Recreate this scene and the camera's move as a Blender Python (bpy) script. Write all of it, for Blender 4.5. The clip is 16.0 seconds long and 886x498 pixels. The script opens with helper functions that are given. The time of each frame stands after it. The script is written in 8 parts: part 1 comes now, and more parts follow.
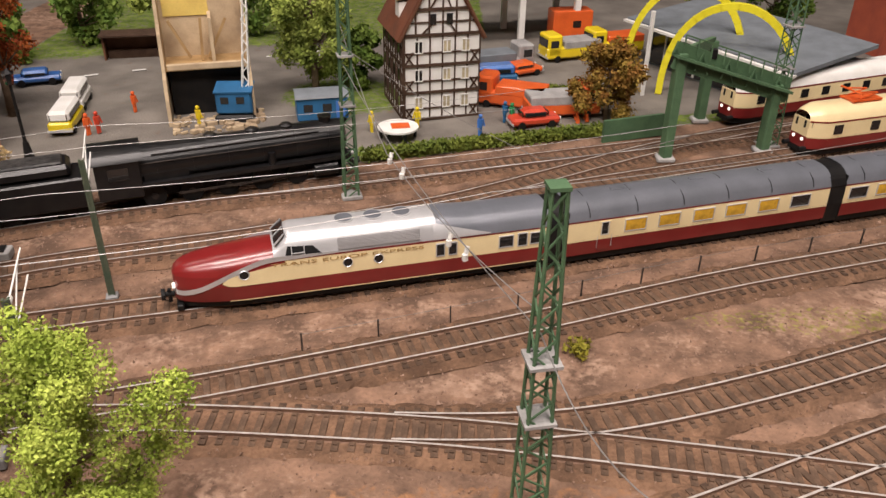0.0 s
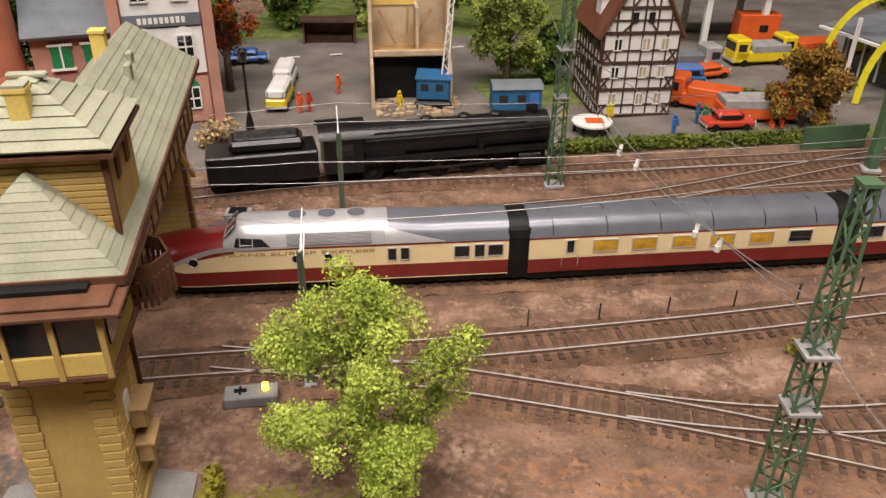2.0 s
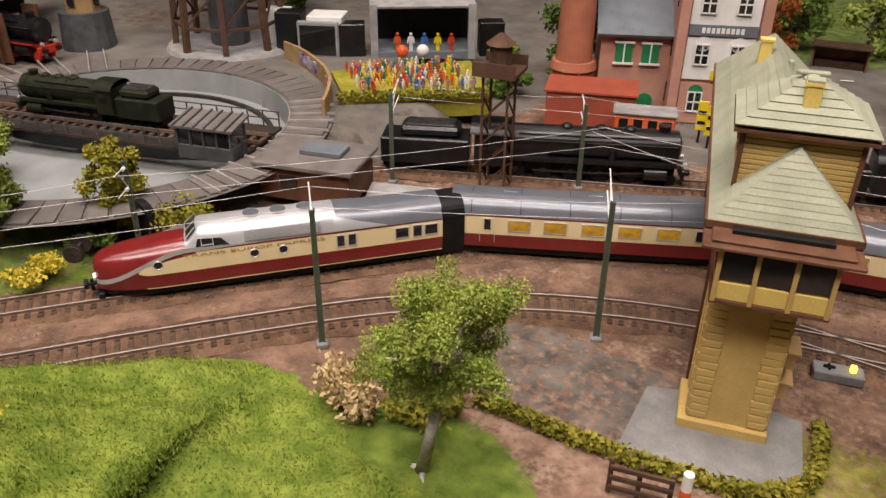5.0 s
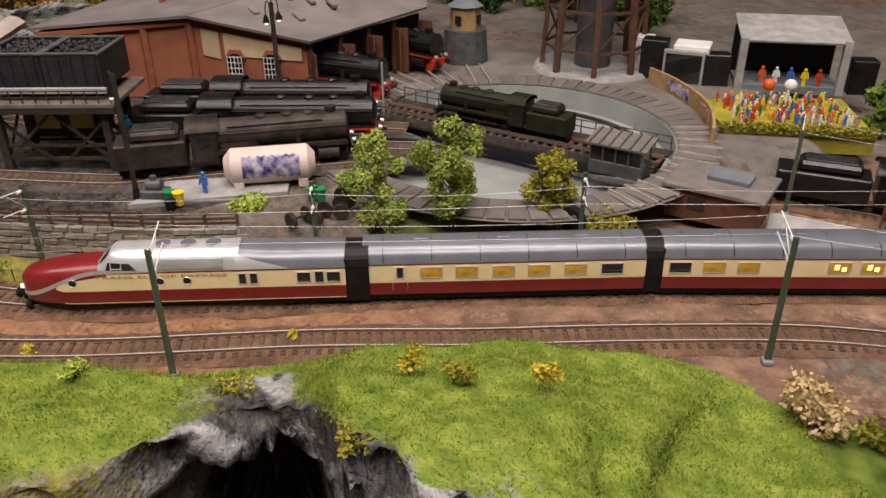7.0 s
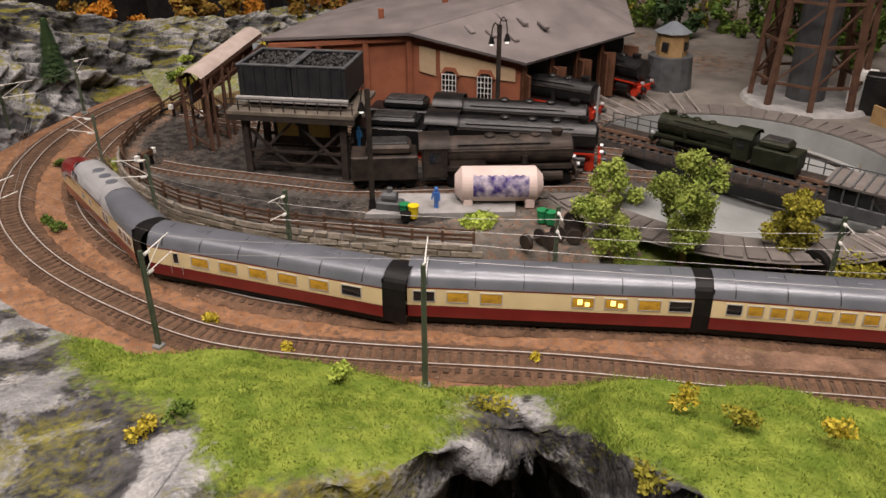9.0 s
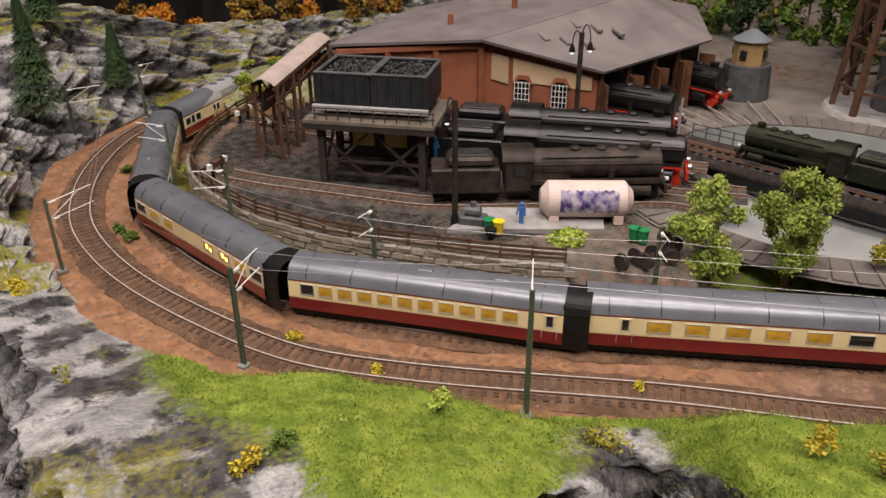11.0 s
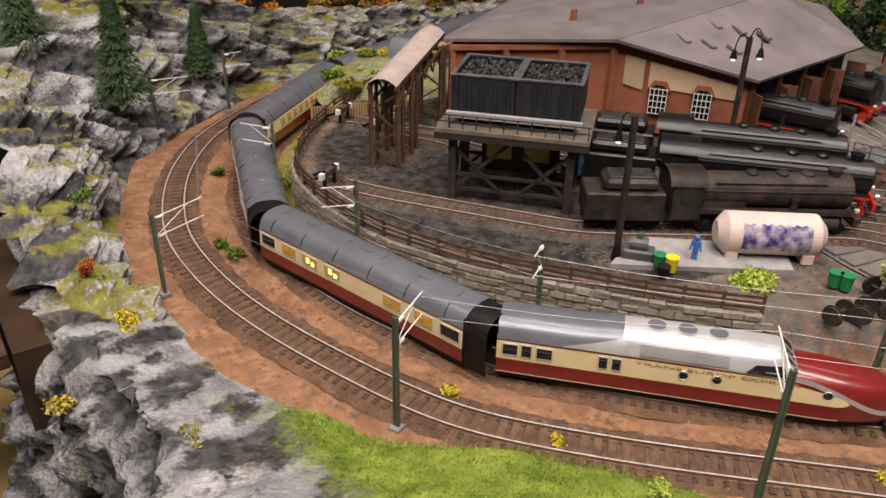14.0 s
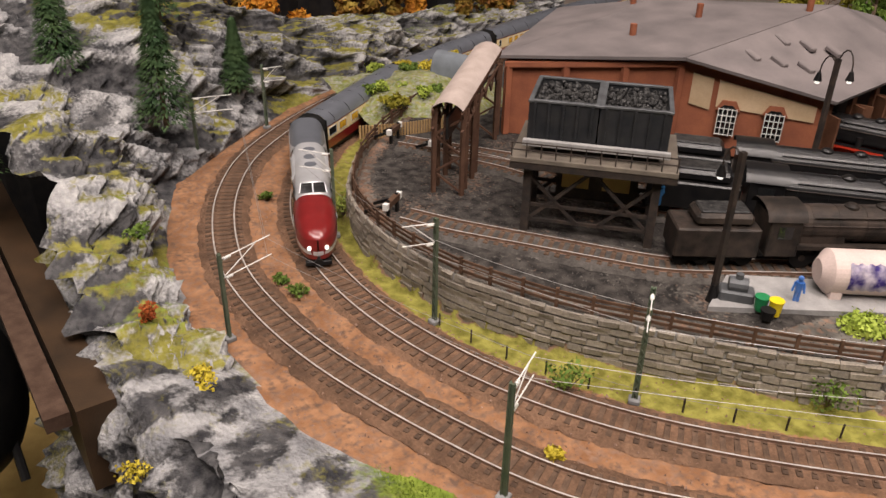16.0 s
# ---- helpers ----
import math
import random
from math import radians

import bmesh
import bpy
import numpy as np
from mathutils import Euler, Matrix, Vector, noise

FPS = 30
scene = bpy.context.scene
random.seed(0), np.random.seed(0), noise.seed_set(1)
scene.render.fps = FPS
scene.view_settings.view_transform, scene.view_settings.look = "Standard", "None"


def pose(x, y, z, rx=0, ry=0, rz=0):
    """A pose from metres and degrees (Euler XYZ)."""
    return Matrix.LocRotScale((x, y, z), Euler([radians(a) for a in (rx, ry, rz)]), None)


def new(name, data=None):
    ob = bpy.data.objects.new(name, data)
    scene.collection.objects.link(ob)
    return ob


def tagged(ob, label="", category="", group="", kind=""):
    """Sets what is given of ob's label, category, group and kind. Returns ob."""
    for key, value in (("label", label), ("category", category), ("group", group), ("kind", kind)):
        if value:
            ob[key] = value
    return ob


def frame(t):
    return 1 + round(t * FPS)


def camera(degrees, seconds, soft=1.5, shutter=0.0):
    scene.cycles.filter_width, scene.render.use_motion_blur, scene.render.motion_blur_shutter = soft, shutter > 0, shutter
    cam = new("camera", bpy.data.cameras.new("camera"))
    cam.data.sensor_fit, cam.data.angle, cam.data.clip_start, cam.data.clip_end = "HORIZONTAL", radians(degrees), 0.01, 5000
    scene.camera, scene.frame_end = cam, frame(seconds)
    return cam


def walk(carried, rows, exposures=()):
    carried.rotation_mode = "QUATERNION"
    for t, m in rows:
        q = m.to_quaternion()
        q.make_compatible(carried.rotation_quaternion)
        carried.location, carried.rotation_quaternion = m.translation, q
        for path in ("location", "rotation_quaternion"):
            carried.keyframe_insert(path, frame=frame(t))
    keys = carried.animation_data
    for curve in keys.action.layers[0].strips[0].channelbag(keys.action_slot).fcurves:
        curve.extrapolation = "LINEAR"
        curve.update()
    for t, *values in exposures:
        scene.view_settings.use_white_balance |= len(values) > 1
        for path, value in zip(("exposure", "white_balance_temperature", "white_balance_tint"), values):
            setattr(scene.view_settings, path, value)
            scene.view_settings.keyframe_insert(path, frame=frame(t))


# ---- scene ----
cam = camera(58.8, 16.0)
METRES, EYE, TILT, LEAN, TURN = 0.76, 0.256, -29.6, -0.75, 0.0
ROWS = [
    (0.0, 0.0, 0.0, 0.0, 0.0, 0.0, -0.0),
    (0.5, -0.0172, -0.003, -0.0039, 1.42, -0.05, -0.96),
    (1.0, -0.0445, -0.0115, -0.0098, 3.81, -0.16, -2.49),
    (1.5, -0.0636, -0.0189, -0.0103, 5.8, -0.35, -3.26),
    (2.0, -0.0845, -0.034, -0.0138, 8.0, -0.55, -4.59),
    (2.5, -0.1029, -0.0486, -0.0165, 10.94, -0.93, -6.57),
    (3.0, -0.1186, -0.0612, -0.0169, 13.96, -1.35, -7.91),
    (3.5, -0.1352, -0.0802, -0.0255, 17.2, -1.72, -9.55),
    (4.0, -0.1643, -0.1161, -0.0421, 23.1, -2.69, -12.29),
    (4.5, -0.1925, -0.1514, -0.0595, 27.94, -3.54, -14.76),
    (5.0, -0.2274, -0.191, -0.0766, 32.88, -4.62, -17.09),
    (7.5, -0.3471, -0.4022, -0.1554, 52.43, -10.13, -23.42),
    (8.0, -0.3625, -0.4298, -0.1666, 55.3, -11.04, -24.41),
    (8.5, -0.3879, -0.4556, -0.1755, 57.43, -11.72, -25.22),
    (9.0, -0.394, -0.4596, -0.1778, 59.26, -12.33, -25.47),
    (9.5, -0.4044, -0.466, -0.1827, 60.8, -13.0, -25.43),
    (12.0, -0.5092, -0.5199, -0.2098, 62.55, -13.64, -26.48),
    (12.5, -0.5454, -0.5323, -0.2229, 63.58, -14.33, -26.96),
    (13.0, -0.5707, -0.5345, -0.2287, 63.6, -14.57, -27.48),
    (13.5, -0.5975, -0.5406, -0.2369, 63.46, -14.79, -27.49),
    (14.0, -0.6132, -0.5467, -0.2396, 63.62, -15.15, -27.64),
    (14.5, -0.6355, -0.559, -0.2476, 63.47, -15.33, -27.79),
    (15.0, -0.6604, -0.5741, -0.2492, 63.54, -15.5, -27.89),
    (15.5, -0.6824, -0.5889, -0.2553, 63.24, -15.37, -27.92),
    (16.0, -0.6999, -0.5954, -0.2538, 63.01, -15.21, -27.74),
]
walk(cam, [(t, pose(0, 0, EYE, TILT, LEAN, TURN) @ pose(METRES * x, METRES * y, METRES * z, 90 + pitch, roll, yaw)) for t, x, y, z, yaw, pitch, roll in ROWS],
     exposures=[(0.0, 0.24), (2.5, 0.14), (5.0, 0.0), (9.0, -0.10), (16.0, 0.10)])

# ---- light: the hall's ceiling lamps over the layout, and a dim hall ----
world = bpy.data.worlds.new("hall")
scene.world = world
world.use_nodes = True
world.node_tree.nodes["Background"].inputs[0].default_value = (1.0, 0.92, 0.82, 1)
world.node_tree.nodes["Background"].inputs[1].default_value = 0.30


def ceiling_lamp(x, y, z, w, h, power, rz=0, colour=(1.0, 0.875, 0.815)):
    data = bpy.data.lights.new("ceiling_lamp", "AREA")
    data.shape, data.size, data.size_y, data.energy, data.color = "RECTANGLE", w, h, power, colour
    ob = new("ceiling_lamp", data)
    ob.matrix_world = pose(x, y, z, 0, 0, rz)
    return ob


ceiling_lamp(0.0, 0.05, 1.9, 1.3, 0.3, 28, 20)
ceiling_lamp(-1.0, -0.15, 1.9, 1.3, 0.3, 13, 40)
ceiling_lamp(0.1, -0.75, 1.7, 1.5, 0.5, 36, 30)
ceiling_lamp(-0.9, -1.05, 1.7, 1.5, 0.5, 14, 30)
ceiling_lamp(-1.3, 1.0, 1.9, 1.2, 0.25, 5, 30)

# ---- lengths below are in millimetres of the model ----
MM = 0.001


def P(x, y, z=0, rx=0, ry=0, rz=0):
    return pose(x * MM, y * MM, z * MM, rx, ry, rz)


# ---- materials ----
def surf(name, a, b=None, scale=120, rough=0.7, metal=0.0, bump=0.25, fine=900, vary=0.10, coat=0.0, deep=0.0006):
    m = bpy.data.materials.new(name)
    m.use_nodes = True
    nt = m.node_tree
    n, l = nt.nodes, nt.links
    bsdf = n["Principled BSDF"]
    b = b or tuple(v * 0.72 for v in a)
    tc = n.new("ShaderNodeTexCoord")
    big, small, ramp, mix, info = (n.new(k) for k in ("ShaderNodeTexNoise", "ShaderNodeTexNoise", "ShaderNodeValToRGB", "ShaderNodeMix", "ShaderNodeObjectInfo"))
    big.inputs["Scale"].default_value, big.inputs["Detail"].default_value = scale, 5
    small.inputs["Scale"].default_value, small.inputs["Detail"].default_value = fine, 4
    for t in (big, small):
        l.new(tc.outputs["Object"], t.inputs["Vector"])
    ramp.color_ramp.elements[0].position, ramp.color_ramp.elements[1].position = 0.35, 0.68
    ramp.color_ramp.elements[0].color, ramp.color_ramp.elements[1].color = (*a, 1), (*b, 1)
    l.new(big.outputs["Fac"], ramp.inputs["Fac"])
    val = n.new("ShaderNodeMath")
    val.operation = "MULTIPLY_ADD"
    l.new(small.outputs["Fac"], val.inputs[0])
    val.inputs[1].default_value, val.inputs[2].default_value = vary * 3, 1 - vary * 1.5
    rnd = n.new("ShaderNodeMath")
    rnd.operation = "MULTIPLY_ADD"
    l.new(info.outputs["Random"], rnd.inputs[0])
    rnd.inputs[1].default_value, rnd.inputs[2].default_value = vary * 1.4, 1 - vary * 0.7
    mul = n.new("ShaderNodeMath")
    mul.operation = "MULTIPLY"
    l.new(val.outputs[0], mul.inputs[0])
    l.new(rnd.outputs[0], mul.inputs[1])
    mix.data_type, mix.blend_type = "RGBA", "MULTIPLY"
    mix.inputs["Factor"].default_value = 1
    l.new(ramp.outputs["Color"], mix.inputs[6])
    l.new(mul.outputs[0], mix.inputs[7])
    l.new(mix.outputs[2], bsdf.inputs["Base Color"])
    bsdf.inputs["Roughness"].default_value, bsdf.inputs["Metallic"].default_value = rough, metal
    bsdf.inputs["Coat Weight"].default_value = coat
    bsdf.inputs["Specular IOR Level"].default_value = 0.5 if rough < 0.34 else 0.22
    if bump:
        bp = n.new("ShaderNodeBump")
        bp.inputs["Strength"].default_value, bp.inputs["Distance"].default_value = bump, deep
        l.new(small.outputs["Fac"], bp.inputs["Height"])
        l.new(bp.outputs["Normal"], bsdf.inputs["Normal"])
    return m


def glow(name, colour, strength, base=(0.3, 0.2, 0.05), dark=None, scale=120):
    m = surf(name, base, dark, scale, rough=0.25, bump=0, vary=0.2)
    b = m.node_tree.nodes["Principled BSDF"]
    b.inputs["Emission Color"].default_value, b.inputs["Emission Strength"].default_value = (*colour, 1), strength
    return m


def zoned(name, layers, rough=0.9, bump=0.8, fine=420, deep=0.0015, soft=0.22):
    """A ground material: each layer (attribute, dark, light, scale) lies over the ones before it where its attribute is set."""
    m = surf(name, layers[0][1], layers[0][2], scale=layers[0][3], rough=rough, bump=bump, fine=fine, vary=0.22, deep=deep)
    nt = m.node_tree
    n, l = nt.nodes, nt.links
    bsdf = n["Principled BSDF"]
    last = bsdf.inputs["Base Color"].links[0].from_socket
    tc = next(k for k in n if k.type == "TEX_COORD")
    for attr, dark, light, scale in layers[1:]:
        at, no, no2, ramp, add, sub, mx = (n.new(k) for k in ("ShaderNodeAttribute", "ShaderNodeTexNoise", "ShaderNodeTexNoise", "ShaderNodeValToRGB", "ShaderNodeMath", "ShaderNodeMapRange", "ShaderNodeMix"))
        at.attribute_name = attr
        no.inputs["Scale"].default_value, no2.inputs["Scale"].default_value = scale, scale * 3.1
        no.inputs["Detail"].default_value = no2.inputs["Detail"].default_value = 6
        l.new(tc.outputs["Object"], no.inputs["Vector"])
        l.new(tc.outputs["Object"], no2.inputs["Vector"])
        ramp.color_ramp.elements[0].position, ramp.color_ramp.elements[1].position = 0.36, 0.66
        ramp.color_ramp.elements[0].color, ramp.color_ramp.elements[1].color = (*dark, 1), (*light, 1)
        l.new(no.outputs["Fac"], ramp.inputs["Fac"])
        add.operation = "ADD"
        l.new(at.outputs["Fac"], add.inputs[0])
        l.new(no2.outputs["Fac"], add.inputs[1])
        sub.inputs["From Min"].default_value, sub.inputs["From Max"].default_value = 1.01 - soft / 2, 1.01 + soft / 2
        l.new(add.outputs[0], sub.inputs["Value"])
        mx.data_type = "RGBA"
        l.new(sub.outputs["Result"], mx.inputs["Factor"])
        l.new(last, mx.inputs[6])
        l.new(ramp.outputs["Color"], mx.inputs[7])
        last = mx.outputs[2]
    l.new(last, bsdf.inputs["Base Color"])
    return m


M_GROUND = zoned("brown_ballast_and_scenery", [
    ("", (0.10, 0.062, 0.043), (0.25, 0.15, 0.10), 45),
    ("pale", (0.18, 0.105, 0.07), (0.37, 0.25, 0.18), 90),
    ("orange", (0.22, 0.105, 0.05), (0.34, 0.18, 0.095), 70),
    ("grey", (0.075, 0.068, 0.058), (0.17, 0.155, 0.135), 60),
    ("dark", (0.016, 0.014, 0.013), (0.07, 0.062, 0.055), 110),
    ("asphalt", (0.14, 0.125, 0.11), (0.21, 0.19, 0.165), 25),
    ("moss", (0.13, 0.12, 0.02), (0.29, 0.27, 0.06), 110),
    ("grass", (0.075, 0.12, 0.014), (0.18, 0.24, 0.04), 70),
])
M_ROCK = zoned("weathered_grey_rock", [
    ("", (0.215, 0.215, 0.222), (0.44, 0.435, 0.43), 60),
    ("chalk", (0.32, 0.315, 0.31), (0.52, 0.51, 0.495), 150),
    # near-black for the creases: their shade is put into the rock colour
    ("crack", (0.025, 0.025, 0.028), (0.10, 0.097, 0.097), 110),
    ("moss", (0.11, 0.10, 0.015), (0.26, 0.24, 0.05), 80),
    ("grass", (0.105, 0.16, 0.017), (0.24, 0.295, 0.045), 70),
], rough=0.72, bump=0.85, fine=300, deep=0.003, soft=0.4)
M_SLEEPER = surf("weathered_dark_wood", (0.065, 0.041, 0.028), (0.14, 0.088, 0.058), 150, 0.85, bump=0.5, vary=0.25)
M_RUST = surf("rusty_rail_side", (0.26, 0.16, 0.11), (0.17, 0.10, 0.07), 200, 0.6, 0.1)
M_RAIL = surf("polished_rail_head", (0.62, 0.58, 0.54), (0.45, 0.40, 0.36), 160, 0.35, 0.35, 0.1)
M_RED = surf("crimson_paint", (0.20, 0.016, 0.016), (0.155, 0.012, 0.012), 60, 0.28, 0, 0.02, vary=0.05, coat=0.5)
M_CREAM = surf("cream_paint", (0.80, 0.66, 0.38), (0.74, 0.60, 0.34), 60, 0.32, 0, 0.02, vary=0.04, coat=0.4)
M_ROOF = surf("grey_roof_paint", (0.17, 0.18, 0.205), (0.135, 0.145, 0.165), 50, 0.33, 0.25, 0.03, vary=0.06, coat=0.2)
M_SILVER = surf("silver_paint", (0.60, 0.60, 0.61), (0.51, 0.51, 0.52), 60, 0.30, 0.4, 0.02, vary=0.05)
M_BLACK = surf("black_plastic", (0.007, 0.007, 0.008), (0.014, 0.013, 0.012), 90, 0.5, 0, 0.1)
M_SOOT = surf("sooty_black_metal", (0.006, 0.006, 0.007), (0.015, 0.014, 0.0135), 110, 0.33, 0.0, 0.2, vary=0.2)
M_WEATHER = surf("weathered_loco_metal", (0.02, 0.017, 0.015), (0.062, 0.046, 0.037), 90, 0.5, 0.1, 0.3, vary=0.2)
M_GLASS = surf("dark_glass", (0.012, 0.013, 0.014), (0.02, 0.02, 0.02), 60, 0.08, 0, 0, coat=0.6)
M_AMBER = glow("amber_lit_window", (1.0, 0.52, 0.05), 0.17, (0.45, 0.25, 0.025), (0.10, 0.05, 0.01), 170)
M_LIT = glow("glowing_window_lamp", (1.0, 0.72, 0.18), 3.0)
M_YELLOWLAMP = glow("yellow_signal_lamp", (1.0, 0.7, 0.05), 4.0)
M_HEAD = glow("headlamp_glass", (1.0, 0.95, 0.85), 1.2, (0.7, 0.7, 0.65))
M_MAST = surf("green_mast_paint", (0.085, 0.155, 0.08), (0.065, 0.12, 0.065), 90, 0.55, 0, 0.15, vary=0.15)
M_DARKMAST = surf("dull_green_steel", (0.075, 0.105, 0.07), (0.12, 0.13, 0.09), 90, 0.6, 0.1, 0.2, vary=0.15)
M_WIRE = surf("grey_wire", (0.28, 0.27, 0.26), (0.38, 0.37, 0.36), 200, 0.4, 0.5, 0)
M_WIREDARK = surf("dark_wire", (0.10, 0.095, 0.09), (0.16, 0.15, 0.14), 200, 0.5, 0.4, 0)
M_WHITE = surf("white_paint", (0.78, 0.77, 0.74), (0.68, 0.67, 0.63), 60, 0.6, 0, 0.1, vary=0.05)
M_CONC = surf("grey_concrete", (0.36, 0.35, 0.34), (0.25, 0.245, 0.24), 80, 0.85, 0, 0.4)
M_YELL = surf("ochre_plaster", (0.55, 0.385, 0.135), (0.46, 0.315, 0.105), 60, 0.75, 0, 0.2, vary=0.1)
M_LEMON = surf("lemon_yellow_paint", (0.78, 0.60, 0.17), (0.68, 0.50, 0.14), 60, 0.6, 0, 0.15)
M_SHINGLE = surf("grey_green_roof_sheet", (0.36, 0.37, 0.27), (0.30, 0.31, 0.225), 70, 0.75, 0, 0.25, vary=0.12)
M_BROWN = surf("brown_timber_paint", (0.10, 0.045, 0.025), (0.15, 0.07, 0.04), 90, 0.6, 0, 0.25, vary=0.15)
M_BRICKY = surf("red_brown_brick", (0.32, 0.115, 0.06), (0.24, 0.085, 0.048), 60, 0.85, 0, 0.3, vary=0.12)
M_PLASTER = surf("tan_plaster", (0.56, 0.42, 0.27), (0.46, 0.33, 0.2), 50, 0.85, 0, 0.25)
M_SHEDROOF = surf("grey_felt_roof", (0.225, 0.195, 0.19), (0.15, 0.132, 0.13), 22, 0.85, 0, 0.3, vary=0.12)
M_STEEL = surf("dark_rusty_steel", (0.032, 0.028, 0.026), (0.07, 0.052, 0.042), 120, 0.65, 0.2, 0.3, vary=0.2)
M_COAL = surf("coal", (0.012, 0.012, 0.013), (0.06, 0.058, 0.055), 300, 0.45, 0, 0.8, fine=500, vary=0.25)
M_TRUNK = surf("bark", (0.11, 0.075, 0.05), (0.18, 0.13, 0.09), 160, 0.9, 0, 0.6)
M_BIRCH = surf("birch_bark", (0.60, 0.57, 0.52), (0.25, 0.22, 0.2), 160, 0.8, 0, 0.4)


def leafy(name, a, b):
    m = surf(name, a, b, 60, 0.75, 0, 0.0, fine=300, vary=0.25)
    m.node_tree.nodes["Principled BSDF"].inputs["Subsurface Weight"].default_value = 0.0
    return m


M_LEAF = leafy("light_green_foam_leaf", (0.23, 0.31, 0.04), (0.42, 0.49, 0.095))
M_LEAF2 = leafy("mid_green_leaf", (0.17, 0.23, 0.04), (0.32, 0.37, 0.08))
M_LEAF3 = leafy("dark_green_leaf", (0.07, 0.13, 0.02), (0.16, 0.22, 0.04))
M_AUTUMN = leafy("autumn_leaf", (0.22, 0.09, 0.02), (0.30, 0.22, 0.04))
M_ORANGE_LEAF = leafy("orange_leaf", (0.45, 0.16, 0.02), (0.60, 0.28, 0.03))
M_REDLEAF = leafy("rust_red_leaf", (0.22, 0.045, 0.015), (0.35, 0.10, 0.02))
M_YELLEAF = leafy("yellow_leaf", (0.42, 0.33, 0.025), (0.55, 0.45, 0.06))
M_OLIVE = leafy("olive_leaf", (0.20, 0.19, 0.02), (0.34, 0.30, 0.04))
M_PINE = leafy("fir_needle", (0.025, 0.055, 0.02), (0.06, 0.10, 0.035))
M_STRAW = leafy("straw_bush", (0.48, 0.34, 0.16), (0.62, 0.48, 0.26))
M_HEDGE = leafy("hedge_leaf", (0.07, 0.10, 0.015), (0.16, 0.19, 0.03))


# ---- mesh tools ----
def thing(name, label, category, x=0, y=0, z=0, rz=0, group="", kind=""):
    ob = new(name)
    ob.empty_display_size = 0.005
    ob.matrix_basis = P(x, y, z, 0, 0, rz)
    return tagged(ob, label, category, group, kind)


def mesh_of(name, bm, material, smooth=False):
    me = bpy.data.meshes.new(name)
    bmesh.ops.scale(bm, vec=(MM, MM, MM), verts=bm.verts)
    bm.to_mesh(me)
    bm.free()
    me.materials.append(material)
    if smooth:
        me.polygons.foreach_set("use_smooth", [True] * len(me.polygons))
    return me


def part(name, bm, material, parent=None, label="", at=None, smooth=False):
    ob = new(name, mesh_of(name, bm, material, smooth))
    if parent:
        ob.parent = parent
    if at is not None:
        ob.matrix_basis = at
    return tagged(ob, label)


def raw(name, verts, faces, material, parent=None, label="", at=None, smooth=False):
    me = bpy.data.meshes.new(name)
    me.from_pydata((np.asarray(verts, float) * MM).tolist(), [], faces if isinstance(faces, list) else faces.tolist())
    me.materials.append(material)
    if smooth:
        me.polygons.foreach_set("use_smooth", [True] * len(me.polygons))
    ob = new(name, me)
    if parent:
        ob.parent = parent
    if at is not None:
        ob.matrix_basis = at
    return tagged(ob, label)


def share(name, me, parent, m):
    ob = new(name, me)
    ob.parent = parent
    ob.matrix_basis = m
    return ob


def box(bm, x, y, z, sx, sy, sz, rz=0, bev=0.0, m=None):
    """A box centred on x, y with its base at z."""
    r = bmesh.ops.create_cube(bm, size=1, matrix=(m or Matrix()) @ Matrix.Translation((x, y, z + sz / 2)) @ Matrix.Rotation(radians(rz), 4, "Z") @ Matrix.Diagonal((sx, sy, sz, 1)))
    if bev:
        e = list({e for v in r["verts"] for e in v.link_edges})
        bmesh.ops.bevel(bm, geom=e, offset=bev, segments=1, affect="EDGES")
    return bm


def bar(bm, a, b, r, seg=6, r2=None):
    """A round bar from a to b."""
    a, b = Vector(a), Vector(b)
    d = b - a
    m = Matrix.Translation((a + b) / 2) @ d.to_track_quat("Z", "Y").to_matrix().to_4x4()
    bmesh.ops.create_cone(bm, cap_ends=True, segments=seg, radius1=r, radius2=r if r2 is None else r2, depth=d.length, matrix=m)
    return bm


def beam(bm, a, b, w, h):
    """A squared beam from a to b."""
    a, b = Vector(a), Vector(b)
    d = b - a
    m = Matrix.Translation((a + b) / 2) @ d.to_track_quat("Z", "Y").to_matrix().to_4x4() @ Matrix.Diagonal((w, h, d.length, 1))
    bmesh.ops.create_cube(bm, size=1, matrix=m)
    return bm


def poly(bm, pts, thick=None):
    """A flat polygon, thickened along its normal."""
    f = bm.faces.new([bm.verts.new(p) for p in pts])
    if thick:
        f.normal_update()
        n = f.normal.copy()
        r = bmesh.ops.extrude_face_region(bm, geom=[f])
        bmesh.ops.translate(bm, vec=n * -thick, verts=[v for v in r["geom"] if isinstance(v, bmesh.types.BMVert)])
    bmesh.ops.recalc_face_normals(bm, faces=bm.faces)
    return bm


def B():
    return bmesh.new()


def smooth_line(pts, step=6.0, sig=40.0):
    p = np.array(pts, float)
    d = np.r_[0, np.cumsum(np.hypot(*np.diff(p, axis=0).T))]
    s = np.arange(0, d[-1], step)
    q = np.c_[np.interp(s, d, p[:, 0]), np.interp(s, d, p[:, 1])]
    n = min(int(3 * sig / step), len(q) - 2)
    k = np.exp(-0.5 * (np.arange(-n, n + 1) * step / sig) ** 2)
    k /= k.sum()
    a = np.r_[2 * q[0] - q[n:0:-1], q, 2 * q[-1] - q[-2:-n - 2:-1]]
    return np.c_[np.convolve(a[:, 0], k, "valid"), np.convolve(a[:, 1], k, "valid")]


